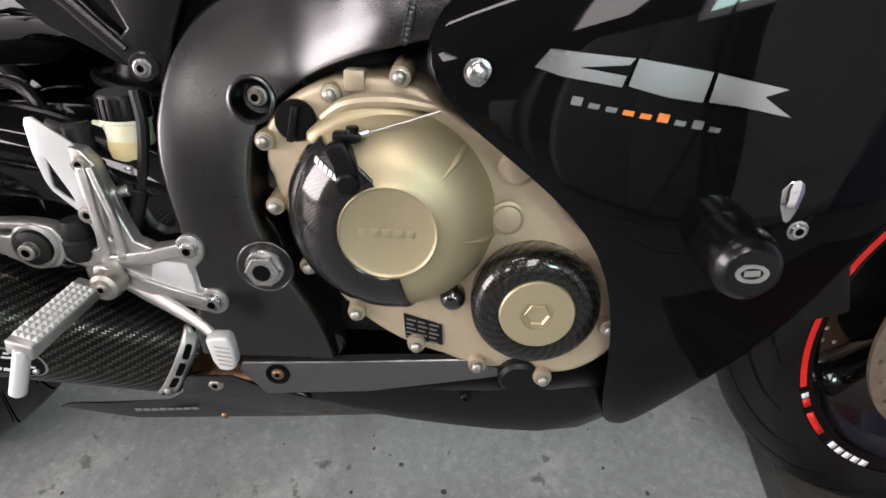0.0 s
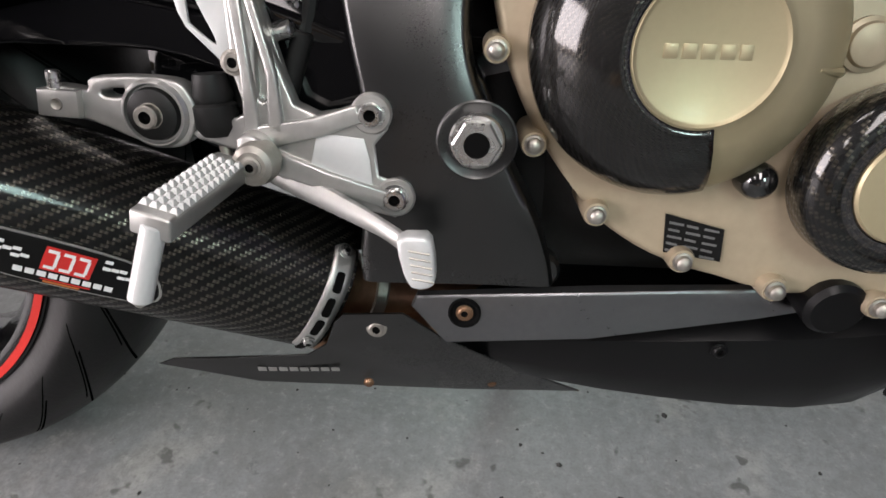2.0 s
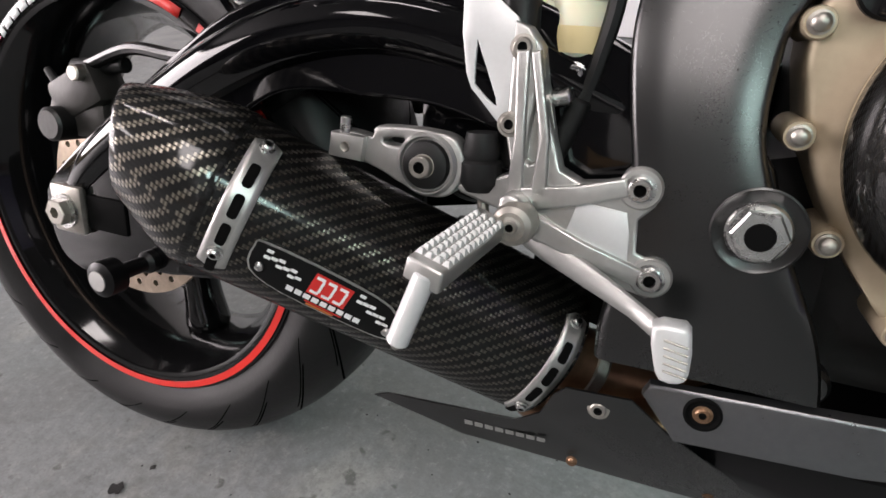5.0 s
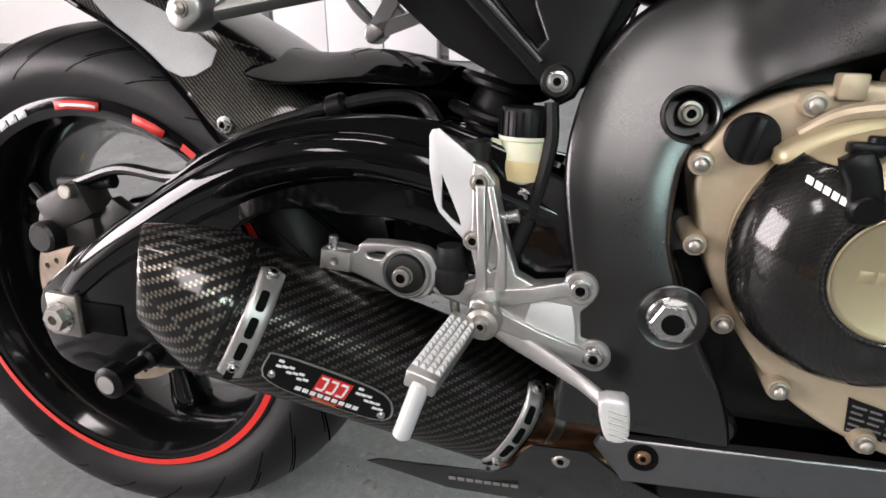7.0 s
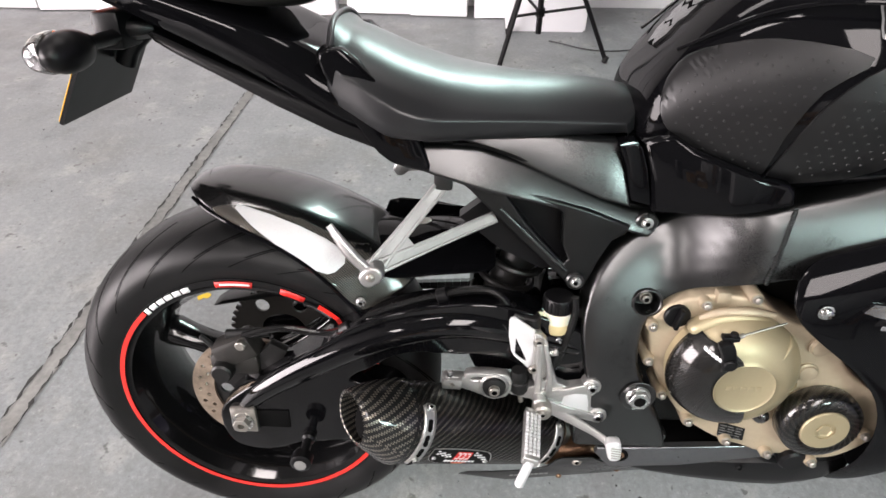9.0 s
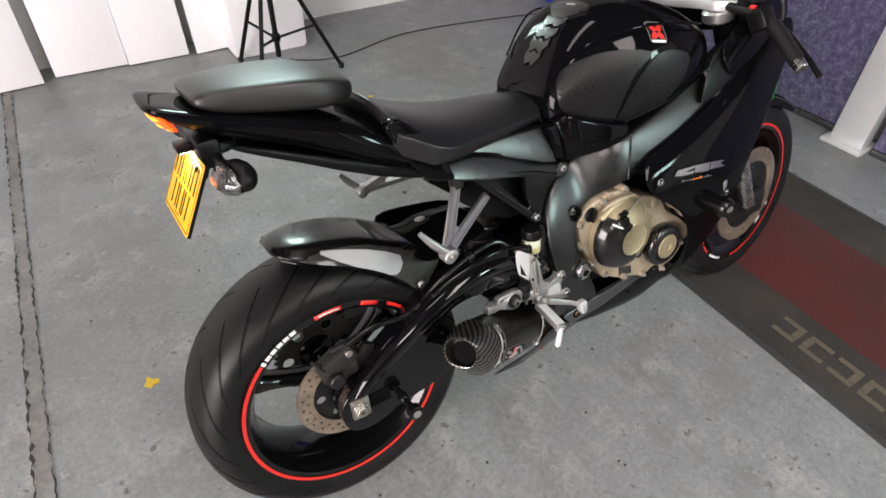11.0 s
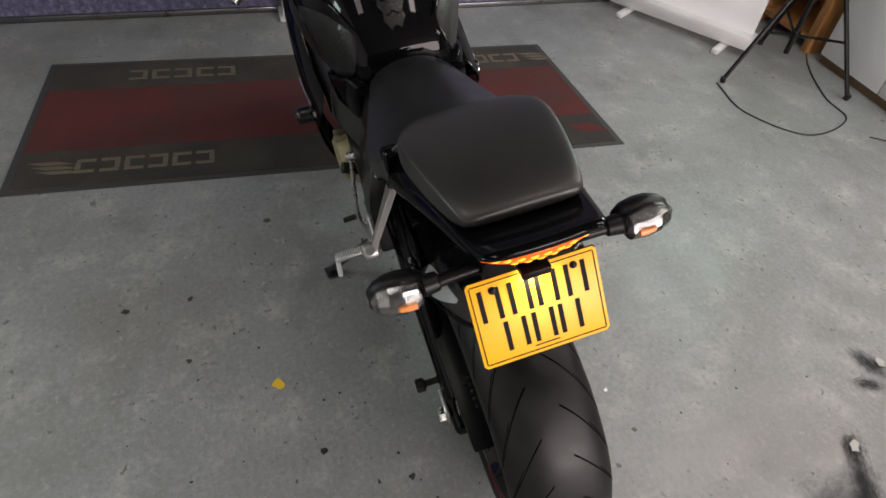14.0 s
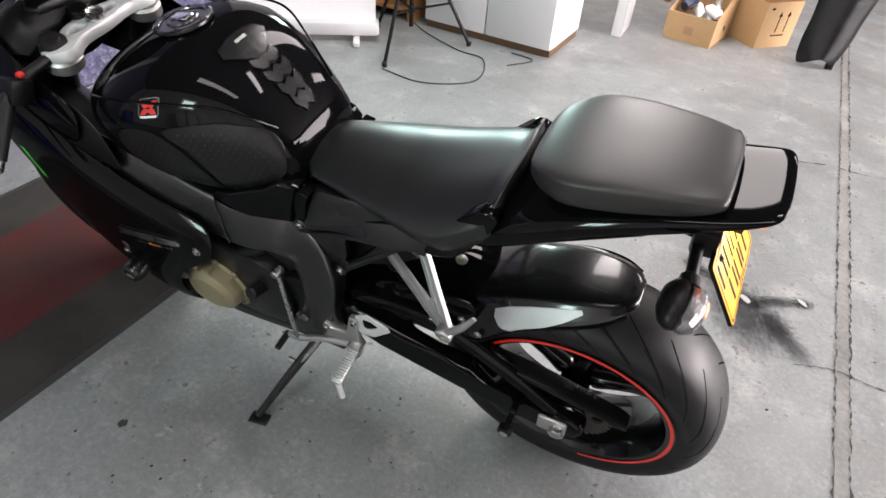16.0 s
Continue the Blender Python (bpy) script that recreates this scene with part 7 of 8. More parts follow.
part("pillion_seat", hull_loft(crisp(level([
    (0.152, [(0, 0.958), (0.03, 0.957), (0.05, 0.948), (0.056, 0.936), (0.04, 0.926), (0, 0.925)]),
    (0.132, [(0, 0.974), (0.05, 0.971), (0.079, 0.958), (0.087, 0.938), (0.07, 0.922), (0, 0.921)]),
    (0.09, [(0, 0.988), (0.078, 0.984), (0.108, 0.968), (0.118, 0.94), (0.1, 0.922), (0, 0.92)]),
    (0.04, [(0, 0.996), (0.08, 0.992), (0.106, 0.978), (0.117, 0.948), (0.1, 0.929), (0, 0.926)]),
    (-0.03, [(0, 1.002), (0.074, 0.998), (0.096, 0.987), (0.106, 0.958), (0.09, 0.941), (0, 0.938)]),
    (-0.09, [(0, 1.004), (0.065, 1.001), (0.083, 0.992), (0.092, 0.967), (0.078, 0.953), (0, 0.95)]),
    (-0.118, [(0, 1.0), (0.06, 0.997), (0.075, 0.989), (0.082, 0.976), (0.07, 0.969), (0, 0.967)]),
    (-0.126, [(0, 0.994), (0.055, 0.992), (0.067, 0.987), (0.073, 0.979), (0.06, 0.974), (0, 0.973)])]))), WORNVINYL, BIKE, "faded black vinyl pillion seat pad", 60, 2)

# ---------------------------------------------------------------- tail
TAILC = part("tail_cowl", hull_loft([
    (-0.195, [(0, 0.992), (0.056, 0.991), (0.072, 0.986), (0.069, 0.98), (0, 0.978)]),
    (-0.176, [(0, 0.988), (0.064, 0.988), (0.084, 0.983), (0.077, 0.969), (0, 0.96)]),
    (-0.13, [(0, 0.968), (0.072, 0.97), (0.094, 0.965), (0.084, 0.938), (0, 0.915)]),
    (-0.06, [(0, 0.952), (0.08, 0.955), (0.104, 0.948), (0.095, 0.91), (0, 0.885)]),
    (0.02, [(0, 0.93), (0.09, 0.935), (0.12, 0.924), (0.112, 0.875), (0, 0.85)]),
    (0.1, [(0, 0.91), (0.095, 0.915), (0.132, 0.892), (0.126, 0.838), (0, 0.81)]),
    (0.18, [(0, 0.87), (0.09, 0.872), (0.135, 0.842), (0.135, 0.79), (0, 0.765)]),
    (0.25, [(0, 0.83), (0.085, 0.83), (0.125, 0.8), (0.125, 0.76), (0, 0.74)])]), PAINT, BIKE, "gloss black tail cowl", 40, 2)
part("under_tray", hull_loft([
    (-0.1, [(0, 0.905), (0.05, 0.905), (0.055, 0.885), (0, 0.88)]), (0.02, [(0, 0.86), (0.07, 0.86), (0.07, 0.835), (0, 0.83)]),
    (0.16, [(0, 0.8), (0.085, 0.8), (0.085, 0.755), (0, 0.745)]), (0.34, [(0, 0.76), (0.09, 0.76), (0.09, 0.70), (0, 0.69)]), (0.5, [(0, 0.74), (0.09, 0.74), (0.085, 0.66), (0, 0.64)])]), PLASTIC, TAILC, sharp=40, sub=1)
# tail light: a crescent lens below the cowl's end
bm = bmesh.new()
rows = []
for j in range(7):
    v = j / 6
    row = []
    for i in range(25):
        u = -1 + i / 12
        k = max(0.0, 1 - abs(u) ** 2.2)
        dx = 0.012 * u * u
        top = Vector((-0.179 + dx, 0.073 * u, 0.978))
        low = Vector((-0.144 + dx * 0.6, 0.073 * u, 0.933))
        q = top.lerp(low, v * (0.12 + 0.88 * k))
        bulge = 0.007 * math.sin(math.pi * min(1, v)) * k + 0.006
        row.append(bm.verts.new(q + Vector((-0.8, 0, -0.6)) * bulge))
    rows.append(row)
bridge(bm, rows, False)
TL = part("tail_light", bm, TAIL, TAILC, "lit red and orange tail light", 60, thick=0.004)
for j, (v, us) in enumerate(((0.24, (-0.72, -0.5, -0.28, -0.06, 0.16, 0.38, 0.6, 0.78)), (0.52, (-0.45, -0.22, 0.0, 0.22, 0.45)), (0.76, (-0.18, 0.1, 0.3)))):
    for u in us:
        k = max(0.0, 1 - abs(u) ** 2.2)
        q = Vector((-0.179 + 0.012 * u * u, 0.073 * u, 0.978)).lerp(Vector((-0.144 + 0.0072 * u * u, 0.073 * u, 0.933)), v * (0.12 + 0.88 * k))
        part("diode", lathe([(0.0062, 0), (0.005, 0.0016), (0.0025, 0.0026), (0, 0.003)], q + Vector((-0.8, 0, -0.6)) * (0.0072 * math.sin(math.pi * v) * k + 0.0085), (-0.8, 0, -0.6), 14), TAILLED, TL)
# plate bracket, plate, lamp, indicators
TIDY = part("plate_bracket", hull_loft([(-0.06, [(0, 0.9), (0.045, 0.9), (0.05, 0.885), (0, 0.88)]), (-0.105, [(0, 0.912), (0.05, 0.91), (0.055, 0.878), (0, 0.865)]), (-0.135, [(0, 0.9), (0.045, 0.9), (0.05, 0.88), (0, 0.872)])]), PLASTIC, BIKE, "black plate bracket under the tail", 40, 1)
pt, pn = Vector((-0.134, 0, 0.886)), Vector((-0.1965, 0, 0.777))
down = (pn - pt).normalized()
nrm = Vector((0, 1, 0)).cross(down)
nrm = nrm if nrm.x < 0 else -nrm
pmat = Matrix((Vector((0, -1, 0)), nrm, -down)).transposed().to_4x4()
pmat.translation = (pt + pn) / 2
PLATE = part("number_plate", moved(sheet(smooth_loop([(-.0918, -.0585), (-.0873, -.063), (.0873, -.063), (.0918, -.0585), (.0918, .0585), (.0873, .063), (-.0873, .063), (-.0918, .0585)], 1), 0.0018, 0.003, bevel=0.0004), pmat), YELLOW, TIDY, "yellow number plate")


def plate_mark(x0, x1, z0, z1, material=BLACKPRINT):
    part("plate_mark", moved(box(x0, x1, 0.003, 0.0035, z0, z1), pmat), material, PLATE)


for x0, x1, z0, z1 in ((-.086, .086, .057, .0585), (-.086, .086, -.0585, -.057), (-.0875, -.086, -.057, .057), (.086, .0875, -.057, .057)):
    plate_mark(x0, x1, z0, z1)
for row in ((0.0035, 0.0495, (-0.0785, -0.037, 0.0005, 0.0425), 0.0305), (-0.046, -0.0025, (-0.053, -0.0135, 0.0245), 0.032)):
    for x in row[2]:
        plate_mark(x, x + 0.0068, row[0], row[1])
        plate_mark(x + row[3] - 0.0068, x + row[3], row[0], row[1])
plate_mark(-0.017, 0.019, -0.0519, -0.0503)
for x in (-0.057, 0.057):
    bolt(PLATE, pmat @ Vector((x, 0.003, 0.046)), nrm, 0.004, 0.004, PLASTIC, "bolt", False)
part("bracket_body", box(-0.136, -0.1, -0.062, 0.062, 0.868, 0.916, 0.006), PLASTIC, TIDY)
part("plate_back", moved(box(-0.0912, 0.0912, -0.004, 0.0017, -0.0622, 0.0622), pmat), PLASTIC, TIDY)
part("plate_stay", tube([(-0.1, 0, 0.885), (-0.125, 0, 0.862), (-0.138, 0, 0.84)], 0.014, 12), PLASTIC, TIDY)
LAMP = part("plate_lamp", box(-0.162, -0.128, -0.02, 0.02, 0.892, 0.906, 0.003), PLASTIC, TIDY, "lit number plate lamp")
part("lamp_lens", box(-0.158, -0.138, -0.014, 0.014, 0.8895, 0.892, 0.0008), LAMPGLOW, LAMP)
for side in (-1, 1):
    aim = (0.06, side, 0.02)
    IND = part("indicator", lathe([(0, 0), (0.0075, 0.0), (0.014, 0.004), (0.0215, 0.018), (0.0235, 0.036), (0.022, 0.054), (0.016, 0.07), (0.007, 0.08), (0, 0.081)], (-0.106, side * 0.133, 0.886), aim, 36), PLASTIC, TIDY, "black indicator with clear faceted lens", 60)
    part("indicator_stem", rod((-0.11, side * 0.045, 0.885), (-0.114, side * 0.14, 0.886), 0.0095, 0.0085), PLASTIC, IND)
    part("stem_collar", rod((-0.112, side * 0.118, 0.886), (-0.113, side * 0.142, 0.886), 0.0135, 0.0155), PLASTIC, IND)
    part("lens", lathe([(0, 0.006), (0.02, 0.013), (0.0238, 0.035), (0.0222, 0.054), (0.016, 0.071), (0.005, 0.0805), (0, 0.081)], (-0.1215, side * 0.133, 0.885), aim, 16), GLASS, IND, "clear ribbed lens", 12)
    part("reflector", lathe([(0, 0.012), (0.0165, 0.016), (0.0202, 0.035), (0.019, 0.054), (0.0135, 0.068), (0, 0.075)], (-0.12, side * 0.133, 0.885), aim, 9), LENSBACK, IND, "", 5)
    part("bulb", lathe([(0, 0), (0.0065, 0), (0.007, 0.01), (0.0048, 0.023), (0, 0.026)], (-0.138, side * 0.155, 0.886), (-0.02, side, 0), 14), AMBER, IND, "amber bulb")
lamp = bpy.data.lights.new("plate_lamp_light", "AREA")
lamp.shape, lamp.size, lamp.size_y, lamp.energy, lamp.color = "RECTANGLE", 0.02, 0.03, 0.2, (1.0, 0.95, 0.85)
lob = new("plate_lamp_light", lamp)
lob.parent = BIKE
lob.matrix_local = look((-0.158, 0, 0.884), (-0.150, 0, 0.845))

# ---------------------------------------------------------------- fuel tank
TANK = part("fuel_tank", hull_loft([
    (0.562, [(0, 0.822), (0.06, 0.821), (0.088, 0.81), (0.098, 0.77), (0.07, 0.69), (0, 0.68)]),
    (0.585, [(0, 0.862), (0.07, 0.859), (0.1, 0.842), (0.114, 0.79), (0.085, 0.69), (0, 0.68)]),
    (0.625, [(0, 0.915), (0.075, 0.91), (0.112, 0.888), (0.135, 0.82), (0.11, 0.69), (0, 0.68)]),
    (0.68, [(0, 0.966), (0.08, 0.958), (0.128, 0.928), (0.166, 0.85), (0.14, 0.7), (0, 0.68)]),
    (0.76, [(0, 0.997), (0.1, 0.99), (0.172, 0.945), (0.199, 0.86), (0.17, 0.71), (0, 0.69)]),
    (0.85, [(0, 0.988), (0.105, 0.983), (0.188, 0.936), (0.215, 0.865), (0.19, 0.73), (0, 0.7)]),
    (0.94, [(0, 0.954), (0.1, 0.95), (0.18, 0.915), (0.205, 0.865), (0.185, 0.75), (0, 0.72)]),
    (1.03, [(0, 0.905), (0.08, 0.9), (0.135, 0.88), (0.155, 0.845), (0.14, 0.76), (0, 0.74)])]), PAINT, BIKE, "gloss black fuel tank", 50, 2)
ttree = surface_of(TANK)
PADS = grained("matt rubber grip", (0.004, 0.004, 0.0042), 0.36, 0, 0, 700, 0.2, 0.06, 0.1, 0.0003, 6, 0.35)
REARGRIP = smooth_loop([(0.586, 0.828), (0.596, 0.858), (0.624, 0.886), (0.69, 0.905), (0.772, 0.893), (0.735, 0.855), (0.713, 0.80), (0.704, 0.735), (0.665, 0.742), (0.62, 0.772), (0.59, 0.80)], 3)
FRONTGRIP = smooth_loop([(0.785, 0.885), (0.83, 0.888), (0.872, 0.868), (0.868, 0.83), (0.845, 0.79), (0.81, 0.757), (0.765, 0.74), (0.716, 0.735), (0.722, 0.79), (0.745, 0.845)], 3)


def inside(p, loop):
    x, z, hit = *p, False
    for (x0, z0), (x1, z1) in zip(loop, loop[1:] + loop[:1]):
        if (z0 > z) != (z1 > z) and x < (x1 - x0) * (z - z0) / (z1 - z0) + x0:
            hit = not hit
    return hit


for side in (-1, 1):
    for loop, shrink in ((REARGRIP, 0.86), (FRONTGRIP, 0.78)):
        g = part("knee_grip", laid(loop, ttree, side, 0.0005, 0.0032, cut=0.014), PADS, TANK, "matt black studded knee grip", 50)
        cx, cz = (sum(p[i] for p in loop) / len(loop) for i in (0, 1))
        core = [(cx + (x - cx) * shrink, cz + (z - cz) * shrink) for x, z in loop]
        bm = bmesh.new()
        for i in range(24):
            for j in range(20):
                x, z = 0.57 + i * 0.0135 + (0.0067 if j % 2 else 0), 0.735 + j * 0.0095
                if inside((x, z), core):
                    hit = ttree.ray_cast(Vector((x, side * 0.6, z)), Vector((0, -side, 0)))
                    if hit[0] is not None:
                        lathe([(0.0017, 0), (0.0013, 0.0007), (0, 0.0009)], hit[0] + Vector((0, side * 0.0037, 0)), hit[1] if hit[1].y * side > 0 else -hit[1], 6, bm=bm)
        tagged(part("grip_studs", bm, STUDS, g), kind="stuff")
    spot = lambda pts: [(0.796 + u * 0.0195 + v * 0.001, 0.9265 - u * 0.0035 + v * (0.0195 if side < 0 else 0.0145)) for u, v in pts]
    square = smooth_loop([(-0.93, -0.93), (0, -1), (0.93, -0.93), (1, 0), (0.93, 0.93), (0, 1), (-0.93, 0.93), (-1, 0)], 2)
    logo = part("tank_emblem", laid(spot(square), ttree, side, 0.0006, 0.0006, cut=0.012), BLACKPRINT, TANK, "square emblem with a red cross shape in a pale outline")
    part("emblem_edge", laid(spot(square), ttree, side, 0.0013, 0.0003, holes=[spot([(u * 0.9, v * 0.9) for u, v in square])], cut=0.012), LABELGREY, logo)
    part("emblem_bar", laid(spot([(-0.8, -0.95), (0.8, -0.95), (0.82, -0.72), (-0.82, -0.72)]), ttree, side, 0.0014, 0.0004, cut=0.012), WHITE, logo)
    part("emblem_shape", laid(spot([(-0.8, -0.58), (-0.35, -0.62), (0, -0.32), (0.35, -0.62), (0.8, -0.58), (0.62, -0.15), (0.36, 0.06), (0.62, 0.3), (0.82, 0.72), (0.4, 0.76), (0, 0.42), (-0.4, 0.76), (-0.82, 0.72), (-0.62, 0.3), (-0.36, 0.06), (-0.62, -0.15)]), ttree, side, 0.0014, 0.0004, holes=[spot([(-0.3, 0.06), (0, -0.08), (0.3, 0.06), (0, 0.18)])], cut=0.012), REDPRINT, logo)
    part("tank_crease", tube([(0.60, side * 0.086, 0.882), (0.68, side * 0.131, 0.93), (0.76, side * 0.175, 0.946), (0.86, side * 0.19, 0.937), (0.93, side * 0.182, 0.92)], 0.0025, 8), PAINT, TANK)


def laid_top(outline, tree, lift, thick):
    """A thin piece of the given x-y outline laid on a surface from above."""
    bm = sheet(outline, 0, 0.0001)
    bmesh.ops.delete(bm, geom=[f for f in bm.faces if any(abs(v.co.y) > 5e-5 for v in f.verts)], context="FACES")
    bmesh.ops.triangulate(bm, faces=bm.faces)
    for _ in range(4):
        long = [e for e in bm.edges if e.calc_length() > 0.006]
        if long:
            bmesh.ops.subdivide_edges(bm, edges=long, cuts=1)
            bmesh.ops.triangulate(bm, faces=bm.faces)
    uvl = bm.loops.layers.uv.verify()
    for v in bm.verts:
        x, y = v.co.x, v.co.z
        hit = tree.ray_cast(Vector((x, y, 1.5)), Vector((0, 0, -1)))
        if hit[0] is None:
            hit = tree.find_nearest(Vector((x, y, 0.82)))
        v.co = hit[0] + Vector((0, 0, lift))
    for f in bm.faces:
        for loop in f.loops:
            loop[uvl].uv = loop.vert.co.xy
    ext = bmesh.ops.extrude_face_region(bm, geom=list(bm.faces))
    for v in ext["geom"]:
        if isinstance(v, bmesh.types.BMVert):
            v.co += Vector((-0.6, 0, 0.8)) * thick
    return bm


PADTOP = part("tank_pad", laid_top([(0.735, -0.012), (0.728, -0.05), (0.712, -0.058), (0.688, -0.03), (0.678, -0.014), (0.678, 0.014), (0.688, 0.03), (0.712, 0.058), (0.728, 0.05), (0.735, 0.012)], ttree, 0.0008, 0.004), PADGEL, TANK, "glossy black gel tank pad in chevrons", 40)
for x, w in ((0.672, 0.03), (0.648, 0.029), (0.626, 0.026), (0.606, 0.021)):
    part("pad_chevron", laid_top([(x + 0.004, -0.012), (x + 0.012, -w), (x, -w - 0.003), (x - 0.011, -w + 0.008), (x - 0.013, -0.012), (x - 0.008, 0), (x - 0.013, 0.012), (x - 0.011, w - 0.008), (x, w + 0.003), (x + 0.012, w), (x + 0.004, 0.012), (x + 0.009, 0)], ttree, 0.0008, 0.004), PADGEL, PADTOP, sharp=40)
part("pad_mark", laid_top([(0.714, -0.014), (0.72, -0.014), (0.72, 0.014), (0.714, 0.014)], ttree, 0.005, 0.0004), ALU, PADTOP)
FC = part("filler_cap", lathe([(0.0, 0.0), (0.056, 0.0), (0.056, 0.005), (0.053, 0.0075), (0.044, 0.0075), (0.0425, 0.0045), (0.03, 0.0045), (0.028, 0.0075), (0, 0.009)], (0.845, 0, 0.985), (0.16, 0, 1), 56), CAPMETAL, TANK, "round dark polished filler cap")
for k in range(6):
    a = math.tau * k / 6
    part("cap_screw", lathe([(0.0035, 0), (0.0035, 0.002), (0, 0.002)], Vector((0.845 + 0.0485 * math.cos(a), 0.0485 * math.sin(a), 0.9925 - 0.16 * 0.0485 * math.cos(a))), (0.16, 0, 1), 12), DARKMETAL, FC)
part("key_flap", moved(box(-0.02, 0.02, -0.012, 0.012, 0, 0.004, 0.002), pose(0.846, 0, 0.993, 0, 9, 0)), CHROME, FC)

# ---------------------------------------------------------------- fairing
FROWS = [
    [(0.765, -0.196, 0.645), (0.84, -0.208, 0.672), (0.93, -0.212, 0.71), (1.03, -0.212, 0.765), (1.15, -0.205, 0.83), (1.28, -0.18, 0.88)],
    [(0.742, -0.226, 0.613), (0.84, -0.243, 0.638), (0.94, -0.247, 0.68), (1.05, -0.245, 0.735), (1.17, -0.232, 0.80), (1.30, -0.2, 0.855)],
    [(0.745, -0.238, 0.572), (0.84, -0.2465, 0.595), (0.93, -0.252, 0.62), (1.02, -0.252, 0.655), (1.13, -0.244, 0.70), (1.238, -0.222, 0.75)],
    [(0.828, -0.246, 0.518), (0.88, -0.25, 0.535), (0.94, -0.253, 0.555), (1.0, -0.254, 0.575), (1.09, -0.25, 0.60), (1.172, -0.236, 0.632)],
    [(0.894, -0.248, 0.458), (0.925, -0.252, 0.468), (0.96, -0.255, 0.48), (1.0, -0.256, 0.495), (1.07, -0.252, 0.51), (1.125, -0.238, 0.525)],
    [(0.913, -0.243, 0.368), (0.93, -0.247, 0.37), (0.95, -0.249, 0.372), (0.975, -0.249, 0.376), (1.025, -0.246, 0.378), (1.065, -0.234, 0.382)],
    [(0.925, -0.2, 0.27), (0.94, -0.203, 0.265), (0.955, -0.204, 0.262), (0.97, -0.204, 0.262), (0.995, -0.2, 0.27), (1.018, -0.19, 0.285)],
    [(0.962, -0.11, 0.165), (0.97, -0.112, 0.16), (0.978, -0.112, 0.158), (0.986, -0.112, 0.158), (0.996, -0.11, 0.162), (1.006, -0.104, 0.17)]]
UROWS = [
    [(1.0, -0.19, 0.85), (1.1, -0.185, 0.905), (1.22, -0.155, 0.95), (1.33, -0.1, 0.965), (1.41, -0.03, 0.955)],
    [(1.0, -0.215, 0.81), (1.1, -0.215, 0.86), (1.22, -0.19, 0.905), (1.36, -0.125, 0.92), (1.47, -0.03, 0.905)],
    [(1.02, -0.215, 0.765), (1.12, -0.218, 0.81), (1.26, -0.19, 0.865), (1.40, -0.12, 0.86), (1.50, -0.03, 0.83)],
    [(1.20, -0.2, 0.76), (1.26, -0.185, 0.79), (1.33, -0.15, 0.79), (1.42, -0.09, 0.77), (1.49, -0.03, 0.75)]]
SILVERBADGE = grained("satin silver emblem", (0.5, 0.5, 0.51), 0.22, 1.0, 0.0, 300, 0.06, 0.05, 0.05, 0.0002, 20)
for side in (-1, 1):
    rows = FROWS if side < 0 else [[*r[:4], (r[4][0] + 0.02, *r[4][1:]), (r[5][0] + 0.05, *r[5][1:])] for r in FROWS]
    F = solid_patch("side_fairing", rows, PAINT, BIKE, 0.004, 2, side > 0, "gloss black side fairing with silver emblem shapes")
    U = solid_patch("upper_fairing", UROWS, PAINT, F, 0.004, 2, side > 0)
    ftree = surface_of(F)
    solid_patch("frame_cover", [[(0.935, -0.207, 0.712), (1.0, -0.214, 0.745), (1.08, -0.214, 0.785), (1.17, -0.208, 0.825)], [(0.95, -0.203, 0.775), (1.02, -0.206, 0.815), (1.1, -0.205, 0.855), (1.19, -0.19, 0.885)], [(0.985, -0.185, 0.83), (1.05, -0.182, 0.862), (1.12, -0.175, 0.893), (1.2, -0.16, 0.92)]], PLASTIC, F, 0.004, 2, side > 0)
    solid_patch("inner_panel", [[(0.90, -0.19, 0.775), (1.0, -0.2, 0.82), (1.1, -0.195, 0.865), (1.22, -0.165, 0.915), (1.3, -0.12, 0.93)], [(0.93, -0.14, 0.80), (1.0, -0.14, 0.82), (1.1, -0.135, 0.85), (1.2, -0.11, 0.89), (1.28, -0.08, 0.9)], [(0.97, -0.09, 0.74), (1.02, -0.085, 0.75), (1.1, -0.08, 0.77), (1.18, -0.07, 0.8), (1.26, -0.05, 0.82)]], PLASTIC, F, 0.003, 2, side > 0)
    # emblem as plain slanted shapes, with a thin broken bar under it
    for loop in ([(0.820, 0.594), (0.829, 0.606), (0.882, 0.603), (0.879, 0.5985), (0.848, 0.5955), (0.878, 0.5915), (0.876, 0.584), (0.838, 0.589)],
                 [(0.884, 0.603), (0.931, 0.5965), (0.928, 0.5765), (0.905, 0.579), (0.88, 0.585)],
                 [(0.934, 0.596), (0.98, 0.5875), (0.966, 0.582), (0.986, 0.569), (0.952, 0.575), (0.932, 0.577)]):
        loop = [(0.823 + (x - 0.82) * 1.054, z + 0.003) for x, z in loop]
        part("emblem_shape", laid(loop, ftree, side, 0.0008, 0.0035, cut=0.01), SILVERBADGE, F, "raised silver emblem shape", 25)
    for i in range(9):
        x, z = 0.85 + i * 0.012, 0.576 - i * 0.0017
        part("emblem_bar", laid([(x, z - 0.003), (x + 0.0075, z - 0.0038), (x + 0.0085, z + (0.002 if i in (0, 5, 7) else -0.0004)), (x + 0.001, z + (0.003 if i in (0, 5, 7) else 0.0006))], ftree, side, 0.0006, 0.0006, cut=0.01), ORANGE if 3 <= i <= 5 else SILVERBADGE, F)
    hit = ftree.ray_cast(Vector((0.785, side * 0.6, 0.5905)), Vector((0, -side, 0)))
    bolt(F, hit[0], (0, side, 0), 0.0075, 0.006, STEEL, "fairing_bolt", False)
